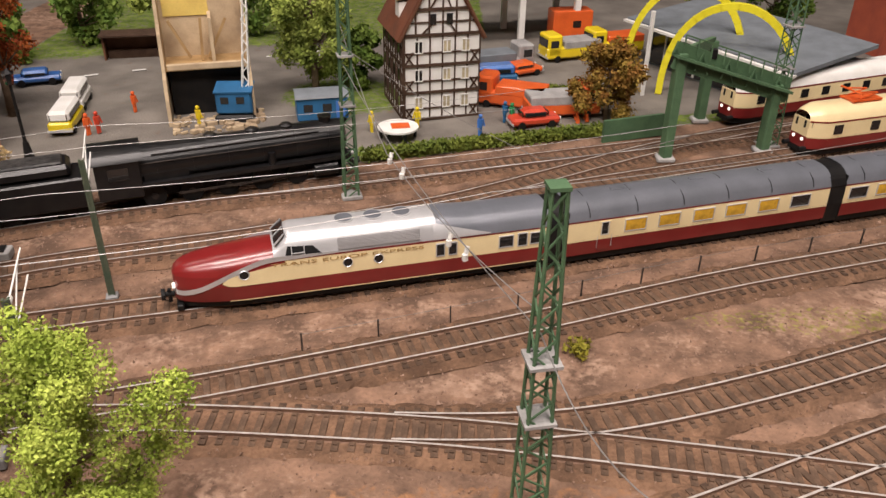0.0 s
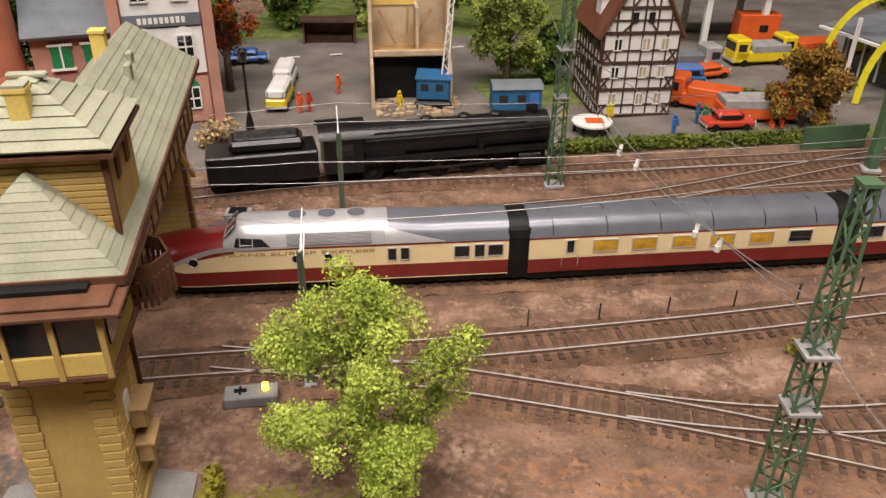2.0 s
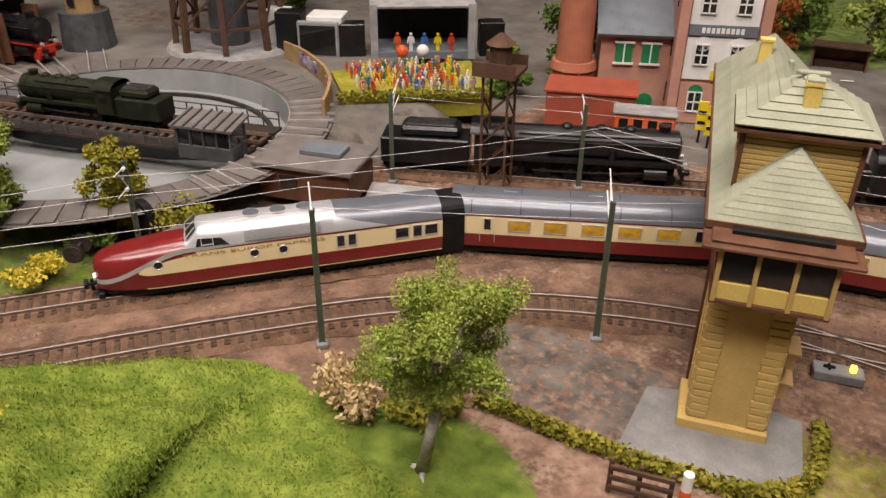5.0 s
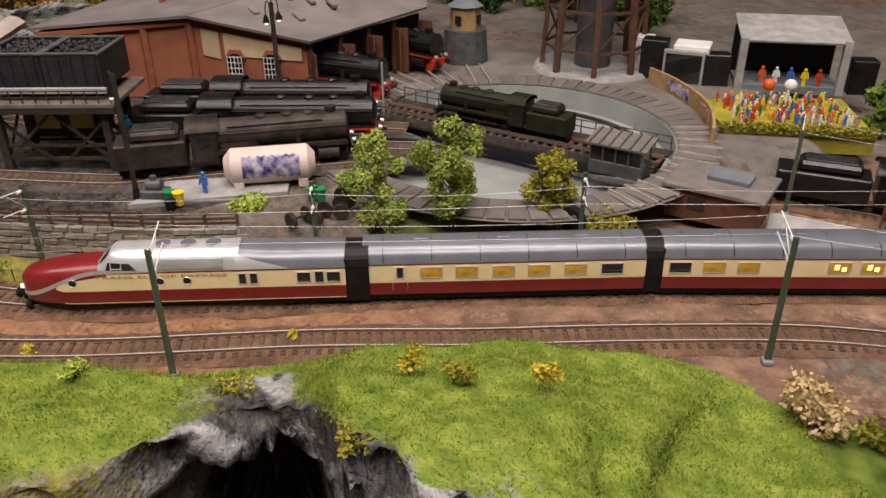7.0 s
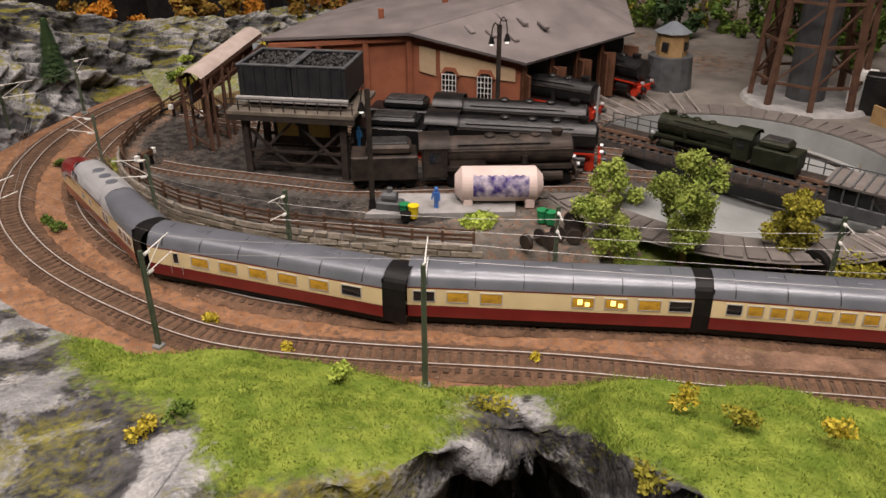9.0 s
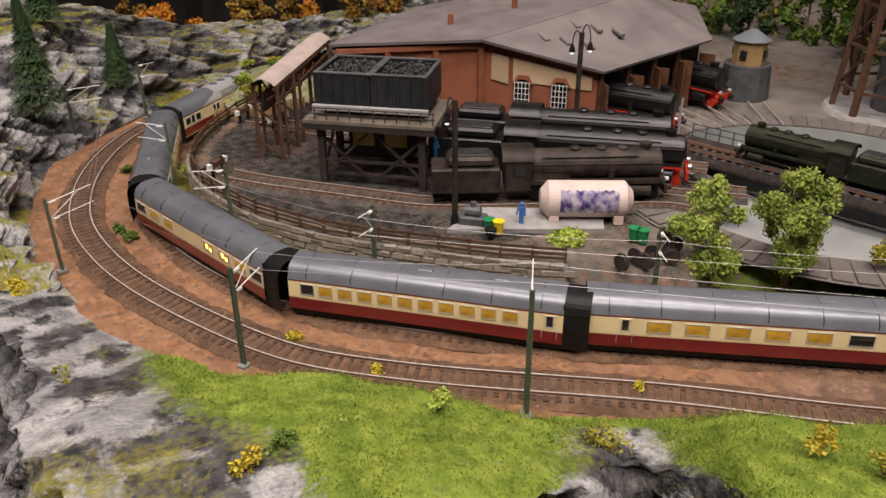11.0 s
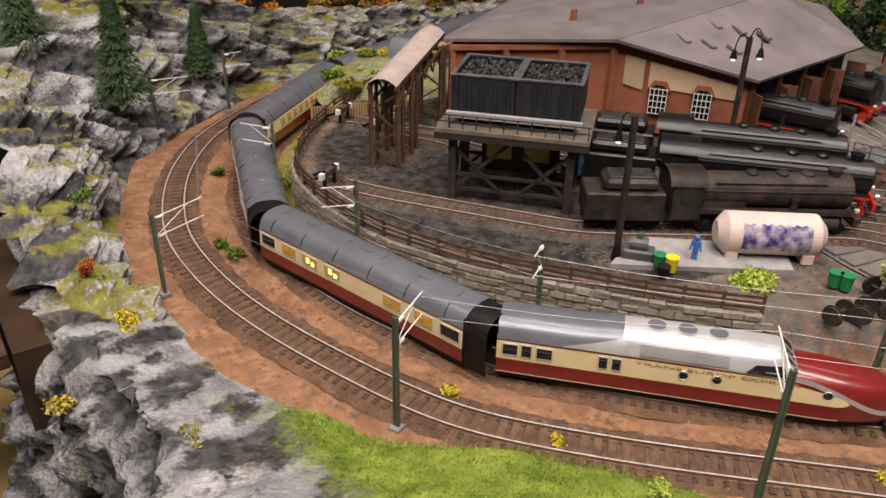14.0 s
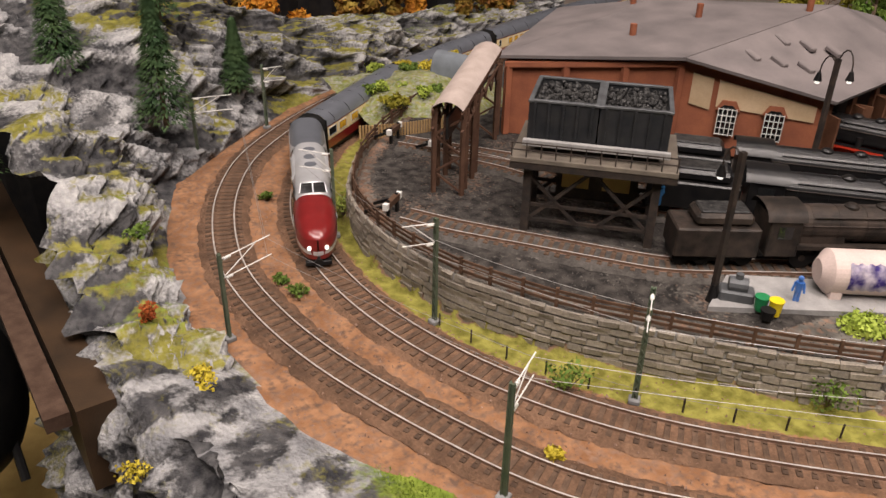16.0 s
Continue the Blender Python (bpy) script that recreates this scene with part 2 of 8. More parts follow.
def dist_to(line, x, y):
    """Distance of grid points from a line, and the side (+: to its left)."""
    x, y = np.asarray(x, float), np.asarray(y, float)
    best = np.full(x.shape, 1e9)
    side = np.zeros(x.shape)
    for a, b in zip(line[:-1], line[1:]):
        d = b - a
        t = np.clip(((x - a[0]) * d[0] + (y - a[1]) * d[1]) / (d @ d), 0, 1)
        ex, ey = x - a[0] - t * d[0], y - a[1] - t * d[1]
        r = np.hypot(ex, ey)
        c = d[0] * ey - d[1] * ex
        side = np.where(r < best, np.sign(c), side)
        best = np.minimum(best, r)
    return best, side


def inside(polygon, x, y):
    x, y = np.asarray(x, float), np.asarray(y, float)
    r = np.zeros(x.shape, bool)
    for (ax, ay), (bx, by) in zip(polygon, polygon[1:] + polygon[:1]):
        if ay == by:
            continue
        r ^= ((ay > y) != (by > y)) & (x < (bx - ax) * (y - ay) / (by - ay) + ax)
    return r


def fbm(x, y, seed=0, size=60.0, octaves=5):
    """Smooth noise over arrays, about -1 to 1."""
    rng = np.random.RandomState(seed)
    out, amp, tot = np.zeros(np.shape(x)), 1.0, 0.0
    for o in range(octaves):
        g = rng.rand(64, 64) * 2 - 1
        u, v = np.asarray(x) / size * 2 ** o + 17.3, np.asarray(y) / size * 2 ** o + 9.1
        i, j = np.floor(u).astype(int), np.floor(v).astype(int)
        fu, fv = u - i, v - j
        fu, fv = fu * fu * (3 - 2 * fu), fv * fv * (3 - 2 * fv)
        q = lambda a, b: g[a % 64, b % 64]
        out += amp * ((q(i, j) * (1 - fu) + q(i + 1, j) * fu) * (1 - fv) + (q(i, j + 1) * (1 - fu) + q(i + 1, j + 1) * fu) * fv)
        tot += amp
        amp *= 0.5
    return out / tot * 1.6


def step01(x, a, b):
    t = np.clip((np.asarray(x, float) - a) / (b - a), 0, 1)
    return t * t * (3 - 2 * t)


def set_mask(ob, name, values):
    at = ob.data.attributes.new(name, "FLOAT", "POINT")
    at.data.foreach_set("value", np.asarray(values, np.float32).ravel())


def grid_faces(nu, nv):
    i = np.arange(nu * nv).reshape(nu, nv)
    return np.stack([i[:-1, :-1], i[1:, :-1], i[1:, 1:], i[:-1, 1:]], -1).reshape(-1, 4)


# ---- the plan of the tracks ----
T1 = smooth_line([(1325.6, 819.6), (560, 590), (266, 500), (150, 463), (0, 418), (-130, 382), (-225, 358), (-326, 330), (-438, 270), (-464, 236), (-494, 188), (-592, 57), (-629, 9), (-720, -140), (-781, -230), (-837, -284), (-910, -326), (-968, -348), (-1036, -360), (-1100, -362), (-1165, -350), (-1240, -320), (-1310, -270), (-1370, -205), (-1420, -140), (-1480, -50), (-1540, 50), (-1600, 160), (-1660, 280), (-1720, 400), (-1780, 520), (-1840, 640), (-1900, 760)], 6, 60)
T2 = smooth_line([(760, 600), (600, 545), (293, 447), (183, 413), (39, 357), (-50, 326), (-125, 301), (-260, 263), (-311, 245), (-373, 212), (-439, 158), (-482, 103), (-539, 26), (-571, -23), (-636, -106), (-713, -227), (-774, -307), (-820, -335), (-870, -364), (-918, -388), (-973, -408), (-1051, -424), (-1084, -424), (-1166, -413), (-1209, -400), (-1274, -373), (-1317, -340), (-1379, -285), (-1440, -215), (-1500, -130), (-1560, -30), (-1620, 80), (-1680, 200)], 6, 30)
T3 = smooth_line([(-230, 277), (-122, 282), (-71, 279), (7, 274), (83, 263), (155, 252), (260, 234), (420, 205), (700, 150)], 6, 25)
T4 = smooth_line([(-20, 277), (7, 276), (60, 278), (116, 292), (180, 314), (240, 338), (420, 410), (620, 490)], 6, 25)
T0 = smooth_line([(-440, 275), (-380, 335), (-316, 388), (-240, 425), (-132, 457), (1, 510), (60, 546), (183, 623), (300, 680), (420, 740), (600, 830)], 6, 30)
TX = smooth_line([(20, 190), (60, 205), (133, 236), (206, 268), (300, 306), (500, 385)], 6, 20)
TF = smooth_line([(-760, 205), (-585, 321), (-413, 410), (-306, 468), (-195, 514), (-77, 545), (56, 589), (180, 629), (300, 668), (450, 720), (700, 800)], 6, 30)
TR = smooth_line([(70, 530), (120, 550), (190, 576), (295, 614), (400, 650), (700, 755)], 6, 30)


def along(line, s, step=6.0):
    """The point of a line at s millimetres from its start, and its heading in degrees."""
    d = np.r_[0, np.cumsum(np.hypot(*np.diff(line, axis=0).T))]
    p = np.array([np.interp(s, d, line[:, 0]), np.interp(s, d, line[:, 1])])
    q = np.array([np.interp(s + 4, d, line[:, 0]), np.interp(s + 4, d, line[:, 1])])
    o = np.array([np.interp(s - 4, d, line[:, 0]), np.interp(s - 4, d, line[:, 1])])
    return p, math.degrees(math.atan2(*(q - o)[::-1]))


def length_of(line):
    return float(np.hypot(*np.diff(line, axis=0).T).sum())


GRASS_BACK = smooth_line([(-300, 70), (-400, 70), (-452, 78), (-490, 58), (-539, 15), (-580, -45), (-624, -110), (-642, -160), (-660, -195), (-690, -215), (-735, -268), (-760, -320), (-790, -356), (-840, -392), (-885, -422), (-975, -448), (-1070, -466), (-1150, -466)], 6, 18)
YARD = [(-760, -104), (-789, -146), (-833, -195), (-880, -246), (-945, -292), (-1008, -314), (-1057, -322), (-1110, -318), (-1180, -285), (-1240, -240), (-1300, -180), (-1360, -100), (-1440, 30), (-1500, 150), (-1500, 900), (-860, 900), (-700, 560), (-560, 420), (-600, 240), (-640, 110), (-690, 20), (-730, -60)]
YARD_EDGE = smooth_line(YARD[:13], 6, 14)
PIT = (-795, 195)


def ground_height(x, y):
    z = fbm(x, y, 3, 40, 4) * 1.2 - 0.6
    d, _ = dist_to(np.array(YARD + YARD[:1], float), x, y)
    ins = inside(YARD, x, y)
    yard = np.where(ins, step01(d, 0, 5) * 30, 0)
    soft = step01(y, -60, 30) * step01(x, -1200, -1190)
    yard = np.where(ins, np.where(soft > 0.5, step01(d, 0, 45) * 28, yard), 0)
    r = np.hypot(x - PIT[0], y - PIT[1])
    z = z + yard - np.where(r < 158, np.minimum(26, yard), 0)
    return z


def build_ground():
    xs, ys = np.arange(-1960, 1350, 7.0), np.arange(-560, 1500, 7.0)
    x, y = np.meshgrid(xs, ys, indexing="ij")
    z = ground_height(x, y)
    gd, gs = dist_to(GRASS_BACK, x, y)
    front = gs > 0
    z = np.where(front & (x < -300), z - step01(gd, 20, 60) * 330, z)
    z = np.where((x > -300) & (y < 40), z - step01(-(y - 40), 0, 40) * 330, z)
    # the ground stands a little lower under each track bed
    v = np.stack([x, y, z], -1).reshape(-1, 3)
    # the sheet ends under the bank, whose cave runs in beneath the tracks
    faces = grid_faces(len(xs), len(ys))
    open_ = (front & (gd > 24) & (x < -300) & (x > -900)).ravel()
    faces = faces[~open_[faces].all(1)]
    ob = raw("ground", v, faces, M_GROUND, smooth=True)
    tagged(ob, "brown gravel, grass and asphalt ground of a model railway", "ground", kind="structure")
    tr = np.full(x.shape, 1e9)
    for line in (T0, T1, T2, T3, T4):
        tr = np.minimum(tr, dist_to(line[::4], x, y)[0])
    ins = inside(YARD, x, y)
    set_mask(ob, "pale", step01(x, -760, -540) * np.where(ins, 0.0, 0.42 * step01(tr, 14, 34) + 0.25 * fbm(x, y, 8, 60)))
    set_mask(ob, "orange", np.clip(step01(np.hypot((x - 40) / 170, (y - 226) / 24), 1.25, 0.6), 0, 1) * 0.45 + 0.56 * step01(x, -520, -660) * (tr < 90) * ~ins)
    town = step01(y - (0.33 * x + 612), -6, 8) * (x > -480) * ~ins
    yardgrey = np.where(ins & (x > -1040), 0.6, 0.0) + np.where((x < -230) & (x > -440) & (y < 200), 0.55 * step01(y, 90, 140), 0)
    set_mask(ob, "grey", yardgrey + np.where(ins & (x <= -1040), 0.5, 0))
    # dark: the yard's coal ground, plus shade painted on the sheet under the bank
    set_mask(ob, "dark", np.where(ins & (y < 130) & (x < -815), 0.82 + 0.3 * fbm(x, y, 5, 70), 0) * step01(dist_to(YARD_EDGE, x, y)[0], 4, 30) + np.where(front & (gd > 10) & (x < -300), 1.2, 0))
    set_mask(ob, "asphalt", np.maximum(town * 0.75, np.where((y > 330 + 0.25 * (x + 560)) & (x < -560), 0.62 + 0.2 * fbm(x, y, 71, 120), 0)))
    strip = (~ins) & (x < -640) & (y > -345)
    wall_d, _ = dist_to(YARD_EDGE, x, y)
    set_mask(ob, "moss", 0.85 * step01(wall_d, 66, 44) * strip * step01(tr, 16, 26) + 0.6 * step01(np.hypot((x + 150) / 90, (y - 165) / 45), 1.2, 0.7) + 0.42 * step01(np.hypot((x - 260) / 150, (y - 372) / 20), 1.3, 0.6))
    gr = 0.75 * step01(np.hypot((x + 345) / 75, (y - 40) / 65), 1.15, 0.8)
    gr = np.maximum(gr, 0.6 * step01(np.hypot((x + 680) / 110, (y - 40) / 60), 1.1, 0.7))
    gr = np.maximum(gr, 0.6 * town * step01(np.abs(y - (0.3 * x + 632)), 22, 10) * (x > -120))
    gr = np.maximum(gr, 0.6 * step01(np.hypot((x + 90) / 75, (y - 760) / 60), 1.1, 0.8))
    gr = np.maximum(gr, 0.6 * step01(y - (0.3 * x + 985), 0, 30) * (x > -480) * (x < 60))
    set_mask(ob, "grass", gr)
    return ob


def build_track(line, label, spacing=7.6, cap=300, start=0, bed=None):
    t = thing("railway_track", label, "track", kind="structure")
    n = len(line)
    d = np.gradient(line, axis=0)
    d /= np.hypot(*d.T)[:, None]
    nrm = np.c_[-d[:, 1], d[:, 0]]
    h = ground_height(line[:, 0], line[:, 1]) * 0
    # the bed, a low bank of ballast
    prof = [(-21, -0.6), (-16, 1.6), (-7, 1.9), (0, 1.7), (7, 1.9), (16, 1.6), (21, -0.6)]
    v = np.stack([np.c_[line + nrm * (o + 0.8 * np.random.RandomState(i).randn(n)[:, None]), h + z + 0.25 * np.random.RandomState(i + 9).randn(n)] for i, (o, z) in enumerate(prof)], 1).reshape(-1, 3)
    raw("ballast", v, grid_faces(n, len(prof)), bed or M_BALLAST, t)
    for side in (-8.9, 8.9):
        prof = [(-0.9, 1.6), (-0.35, 2.2), (-0.45, 3.6), (-0.6, 4.3), (0.6, 4.3), (0.45, 3.6), (0.35, 2.2), (0.9, 1.6)]
        v = np.stack([np.c_[line + nrm * (side + o), h + z] for o, z in prof], 1).reshape(-1, 3)
        raw("rail", v, grid_faces(n, len(prof)), M_RUST, t)
        prof = [(-0.55, 4.32), (0.55, 4.32)]
        v = np.stack([np.c_[line + nrm * (side + o), h + z] for o, z in prof], 1).reshape(-1, 3)
        raw("rail_head", v, grid_faces(n, 2), M_RAIL, t)
    bm = box(B(), 0, 0, 0.7, 3.4, 30, 1.7, bev=0.25)
    for o in (-11.2, -6.6, 6.6, 11.2):
        box(bm, 0, o, 2.4, 2.0, 1.6, 0.8)
    me = mesh_of("sleeper", bm, M_SLEEPER)
    total = length_of(line)
    spots = [s for s in np.arange(3, total, spacing) if s > start]
    far = []
    for i, s in enumerate(spots):
        p, a = along(line, s)
        m = P(p[0] + random.uniform(-0.2, 0.2), p[1], random.uniform(-0.15, 0.1), 0, 0, a + random.uniform(-1, 1))
        if i < cap:
            share("sleeper", me, t, m)
        else:
            far.append(m)
    if far:
        bm = B()
        for m in far:
            box(bm, 0, 0, 0.7, 3.4, 30, 1.7, m=Matrix.Diagonal((1000, 1000, 1000, 1)) @ m @ Matrix.Diagonal((0.001, 0.001, 0.001, 1)))
        tagged(part("sleepers", bm, M_SLEEPER, t), kind="stuff")
    return t


M_COALBED = surf("dark_ash_ballast", (0.045, 0.04, 0.036), (0.10, 0.09, 0.08), 60, 0.9, 0, 1.0, fine=480, vary=0.25, deep=0.0015)
M_TERR = surf("worn_grey_terrace", (0.25, 0.25, 0.25), (0.17, 0.17, 0.17), 70, 0.85, 0, 0.4, vary=0.15)
M_BALLAST = surf("brown_ballast", (0.10, 0.058, 0.036), (0.20, 0.115, 0.07), 60, 0.9, 0, 1.0, fine=480, vary=0.25, deep=0.0015)

build_ground()
def build_hill():
    """The bank in front of the outer track: grass on top, rock and a cave towards the front."""
    k = np.arange(0, len(GRASS_BACK) - 1, 0.6)
    line = np.c_[np.interp(k, np.arange(len(GRASS_BACK)), GRASS_BACK[:, 0]), np.interp(k, np.arange(len(GRASS_BACK)), GRASS_BACK[:, 1])]
    n, nv = len(line), 120
    d = np.gradient(line, axis=0)
    d /= np.hypot(*d.T)[:, None]
    nrm = np.c_[-d[:, 1], d[:, 0]]
    s = np.r_[0, np.cumsum(np.hypot(*np.diff(line, axis=0).T))]
    v = np.linspace(0, 1, nv)
    S, V = np.meshgrid(s, v, indexing="ij")
    # how high the crest stands and how wide the grass is, along the line
    at = [0, 100, 150, 200, 250, 300, 350, 400, 430, 455, 480, 510, 570, 640, 710, 770, 850, 950, 1300]
    crest = np.interp(S, at, [0, 4, 18, 36, 48, 60, 60, 44, 20, 8, 20, 42, 56, 50, 32, 14, 12, 12, 20])
    width = np.interp(S, at, [60, 110, 150, 185, 200, 200, 185, 125, 78, 58, 80, 150, 215, 200, 130, 78, 68, 60, 45])
    out = np.where(V < 0.62, V / 0.62 * width, width + (V - 0.62) / 0.38 * 55)
    X = line[:, 0][:, None] + nrm[:, 0][:, None] * out
    Y = line[:, 1][:, None] + nrm[:, 1][:, None] * out
    top = crest * (0.35 * step01(out, 0, 26) + 0.65 * step01(out, 10, width * 0.85)) + fbm(X, Y, 11, 60, 4) * 7 * step01(out, 3, 25)
    drop = np.where(V > 0.62, (V - 0.62) / 0.38, 0)
    Z = top - drop ** 0.9 * 270 - 1
    rough = fbm(X + Z * 0.7, Y + Z * 1.1, 21, 46, 5)
    ridg = 1 - np.abs(fbm(X - Z, Y + Z, 22, 34, 4))
    strata = 1 - np.abs(fbm(S * 0.9 + Z * 1.2, Z * 0.5 - S * 0.3, 23, 22, 4))
    push = step01(V, 0.52, 0.66) * (rough * 24 + (ridg - 0.5) * 26 + (strata - 0.6) * 13)
    # the cave mouth
    cave = np.exp(-((S - 455) / 34) ** 4) * step01(-Z, 8, 18)
    push -= cave * 190
    X, Y = X + nrm[:, 0][:, None] * push, Y + nrm[:, 1][:, None] * push
    Z = Z + step01(V, 0.5, 0.66) * ridg * 5
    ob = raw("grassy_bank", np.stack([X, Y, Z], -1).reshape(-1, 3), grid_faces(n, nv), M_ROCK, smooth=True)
    tagged(ob, "bright green grass bank over grey rock with a cave", "bank", kind="structure")
    gr = np.where(V < 0.60, 0.95, 0.0) - step01(V, 0.50, 0.62) * 0.35 + 0.25 * fbm(X, Y, 31, 40) * step01(V, 0.2, 0.5)
    gr = gr * step01(S + out * 1.3, 830, 720) - 0.9 * np.exp(-((S - 455) / 26) ** 2) * step01(out, 6, 20)
    set_mask(ob, "grass", gr)
    set_mask(ob, "moss", 0.26 + 0.4 * fbm(X, Y, 33, 50) + 0.12 * (S > 760) * (V < 0.4))
    # painted shade follows the inward folds of the bank
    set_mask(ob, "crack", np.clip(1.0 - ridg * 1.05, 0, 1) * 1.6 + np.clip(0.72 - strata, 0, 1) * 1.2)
    set_mask(ob, "chalk", 0.15 + 0.4 * rough + 0.4 * (strata - 0.5))
    rng = np.random.RandomState(6)
    ii, jj = np.where((gr > 0.55) & (out > 4))
    k = rng.choice(len(ii), 60000)
    base = np.stack([X, Y, Z], -1)[ii[k], jj[k]] + rng.randn(60000, 3) * [2.6, 2.6, 0.2]
    a = rng.rand(60000) * math.tau
    wd = np.c_[np.cos(a), np.sin(a), 0 * a] * 0.4
    tip = base + np.c_[rng.randn(60000) * 1.0, rng.randn(60000) * 1.0, 0.7 + rng.rand(60000) * 1.0]
    base[:, 2] -= 0.8
    tuft = raw("grass_tufts", np.stack([base - wd, base + wd, tip], 1).reshape(-1, 3), np.arange(180000).reshape(-1, 3), M_BLADE)
    tagged(tuft, "short bright green static grass fibres on the bank", "grass", kind="stuff")
    return ob


M_BLADE = leafy("grass_fibre", (0.125, 0.185, 0.02), (0.265, 0.325, 0.05))


def build_mountain():
    """The rock face outside the outer track, at the end of the layout."""
    foot = smooth_line([(-900, -440), (-985, -462), (-1075, -466), (-1160, -462), (-1225, -436), (-1272, -408), (-1365, -348), (-1418, -290), (-1475, -215), (-1530, -120), (-1590, 0), (-1660, 130), (-1740, 300)], 4, 14)
    n, nv = len(foot), 180
    d = np.gradient(foot, axis=0)
    d /= np.hypot(*d.T)[:, None]
    nrm = np.c_[d[:, 1], -d[:, 0]] * -1
    s = np.r_[0, np.cumsum(np.hypot(*np.diff(foot, axis=0).T))]
    S, V = np.meshgrid(s, np.linspace(0, 1, nv), indexing="ij")
    crest = np.interp(S, [0, 60, 120, 190, 230, 262, 330, 380, 480, 560, 700, 900, 1300], [2, 8, 24, 70, 96, 96, 80, 110, 140, 110, 66, 40, 30])
    depth = np.interp(S, [0, 120, 200, 262, 330, 400, 520, 760], [50, 60, 84, 130, 215, 280, 250, 90])
    terr = V + 0.055 * np.sin(V * 25 + S * 0.02)
    out, Z = terr * depth * (0.35 + 0.65 * V), crest * step01(V, 0, 0.85) ** 0.7 - 2
    X0 = foot[:, 0][:, None] - nrm[:, 0][:, None] * out * -1
    Y0 = foot[:, 1][:, None] - nrm[:, 1][:, None] * out * -1
    rough = fbm(X0 + Z, Y0 - Z * 1.3, 41, 95, 5)
    ridg = 1 - np.abs(fbm(X0 * 1.1 - Z * 1.4, Y0 + Z, 42, 74, 4))
    ridg2 = 1 - np.abs(fbm(X0 + Z * 2, Y0 - Z, 43, 30, 3))
    ridg3 = 1 - np.abs(fbm(X0 - Z, Y0 + Z * 1.7, 47, 13, 3))
    strata = 1 - np.abs(fbm(S * 0.7 + Z * 1.1, Z * 0.45 - S * 0.25 + V * 40, 46, 26, 4))
    push = (rough * 20 + (ridg - 0.6) * 24 + (ridg2 - 0.6) * 8 + (ridg3 - 0.6) * 4.5 + (strata - 0.6) * 11) * step01(V, 0.0, 0.12)
    X, Y = X0 - nrm[:, 0][:, None] * push, Y0 - nrm[:, 1][:, None] * push
    Z = Z + (rough * 8 + (ridg - 0.5) * 14 + (ridg3 - 0.6) * 4 + (strata - 0.6) * 5) * step01(V, 0.02, 0.2)
    pts = np.stack([X, Y, Z], -1)
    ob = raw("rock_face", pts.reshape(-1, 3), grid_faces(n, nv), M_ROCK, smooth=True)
    tagged(ob, "craggy grey model rock face with moss ledges", "rock", kind="structure")
    gu, gv = np.gradient(pts, axis=0), np.gradient(pts, axis=1)
    nn = np.cross(gu, gv)
    up = np.abs(nn[..., 2]) / (np.linalg.norm(nn, axis=-1) + 1e-9)
    set_mask(ob, "moss", step01(up, 0.66, 0.9) * 0.72 * step01(fbm(X, Y, 44, 70), -0.25, 0.3))
    set_mask(ob, "grass", step01(up, 0.75, 0.95) * 0.4 * step01(fbm(X, Y, 45, 70), 0.0, 0.4))
    # shade painted into the hollows of the same ridges that shape the face
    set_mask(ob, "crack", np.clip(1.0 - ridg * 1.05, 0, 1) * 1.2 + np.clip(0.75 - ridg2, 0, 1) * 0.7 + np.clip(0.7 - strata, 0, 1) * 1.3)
    set_mask(ob, "chalk", 0.32 + 0.25 * rough + 0.5 * (strata - 0.5) + 0.25 * (ridg3 - 0.5))
    return ob


build_hill()
build_mountain()

# ---- the diesel express ----
BANDS = [("underframe", M_BLACK, 4.5, 10.0, -1.6), ("skirt", M_RED, 10.0, 19.5, 0), ("lining", M_CREAM, 19.5, 20.2, 0.12), ("window_band", M_CREAM, 20.2, 32.6, 0), ("stripe", M_RED, 32.6, 34.0, 0.15)]
HALF = 16.6


def side_at(z):
    """Half the width of the coach body at height z."""
    if z < 10:
        return HALF - 1.2
    if z <= 33:
        return HALF - 0.0006 * (z - 20) ** 2 * 4
    t = min(1, (z - 33) / 12.2)
    return (HALF - 0.4) * max(0.0, 1 - t ** 2.4) ** 0.5


def strip(xs, half, z0, z1, nz=3, grow=0.0):
    """The two side walls of a coach between two heights, as one mesh."""
    verts, faces = [], []
    for sgn in (-1, 1):
        base = len(verts)
        for x in xs:
            for k in range(nz):
                z = z0 + (z1 - z0) * k / (nz - 1)
                verts.append((x, sgn * (half(x, z) + grow), z))
        faces += (grid_faces(len(xs), nz) + base).tolist()
    return verts, faces


def arch(xs, half, z0, top, k=9):
    """A roof over the coach from one eave to the other."""
    verts = []
    for x in xs:
        zt = top(x)
        for i in range(2 * k + 1):
            u = i / k - 1
            a = abs(u)
            z = z0 + (zt - z0) * max(0.0, 1 - a ** 2.6) ** 0.62
            verts.append((x, math.copysign(half(x, z0) * a ** 0.9, u), z))
    return verts, grid_faces(len(xs), 2 * k + 1)


def window(parent, x, side, z, w, h, glass, frame=M_SILVER):
    y = side * (HALF + 0.05)
    bm = box(B(), 0, 0, -h / 2, w, 0.5, h, bev=0.2)
    win = part("window", bm, glass, parent, at=P(x, y, z))
    bm = B()
    for dx, dz, sx, sz in ((0, h / 2, w + 1, 0.5), (0, -h / 2 - 0.5, w + 1, 0.5)):
        box(bm, dx, 0, dz, sx, 0.9, sz)
    for dx in (-w / 2 - 0.25, w / 2 + 0.25):
        box(bm, dx, 0, -h / 2, 0.5, 0.9, h)
    part("window_frame", bm, frame, win)
    return win


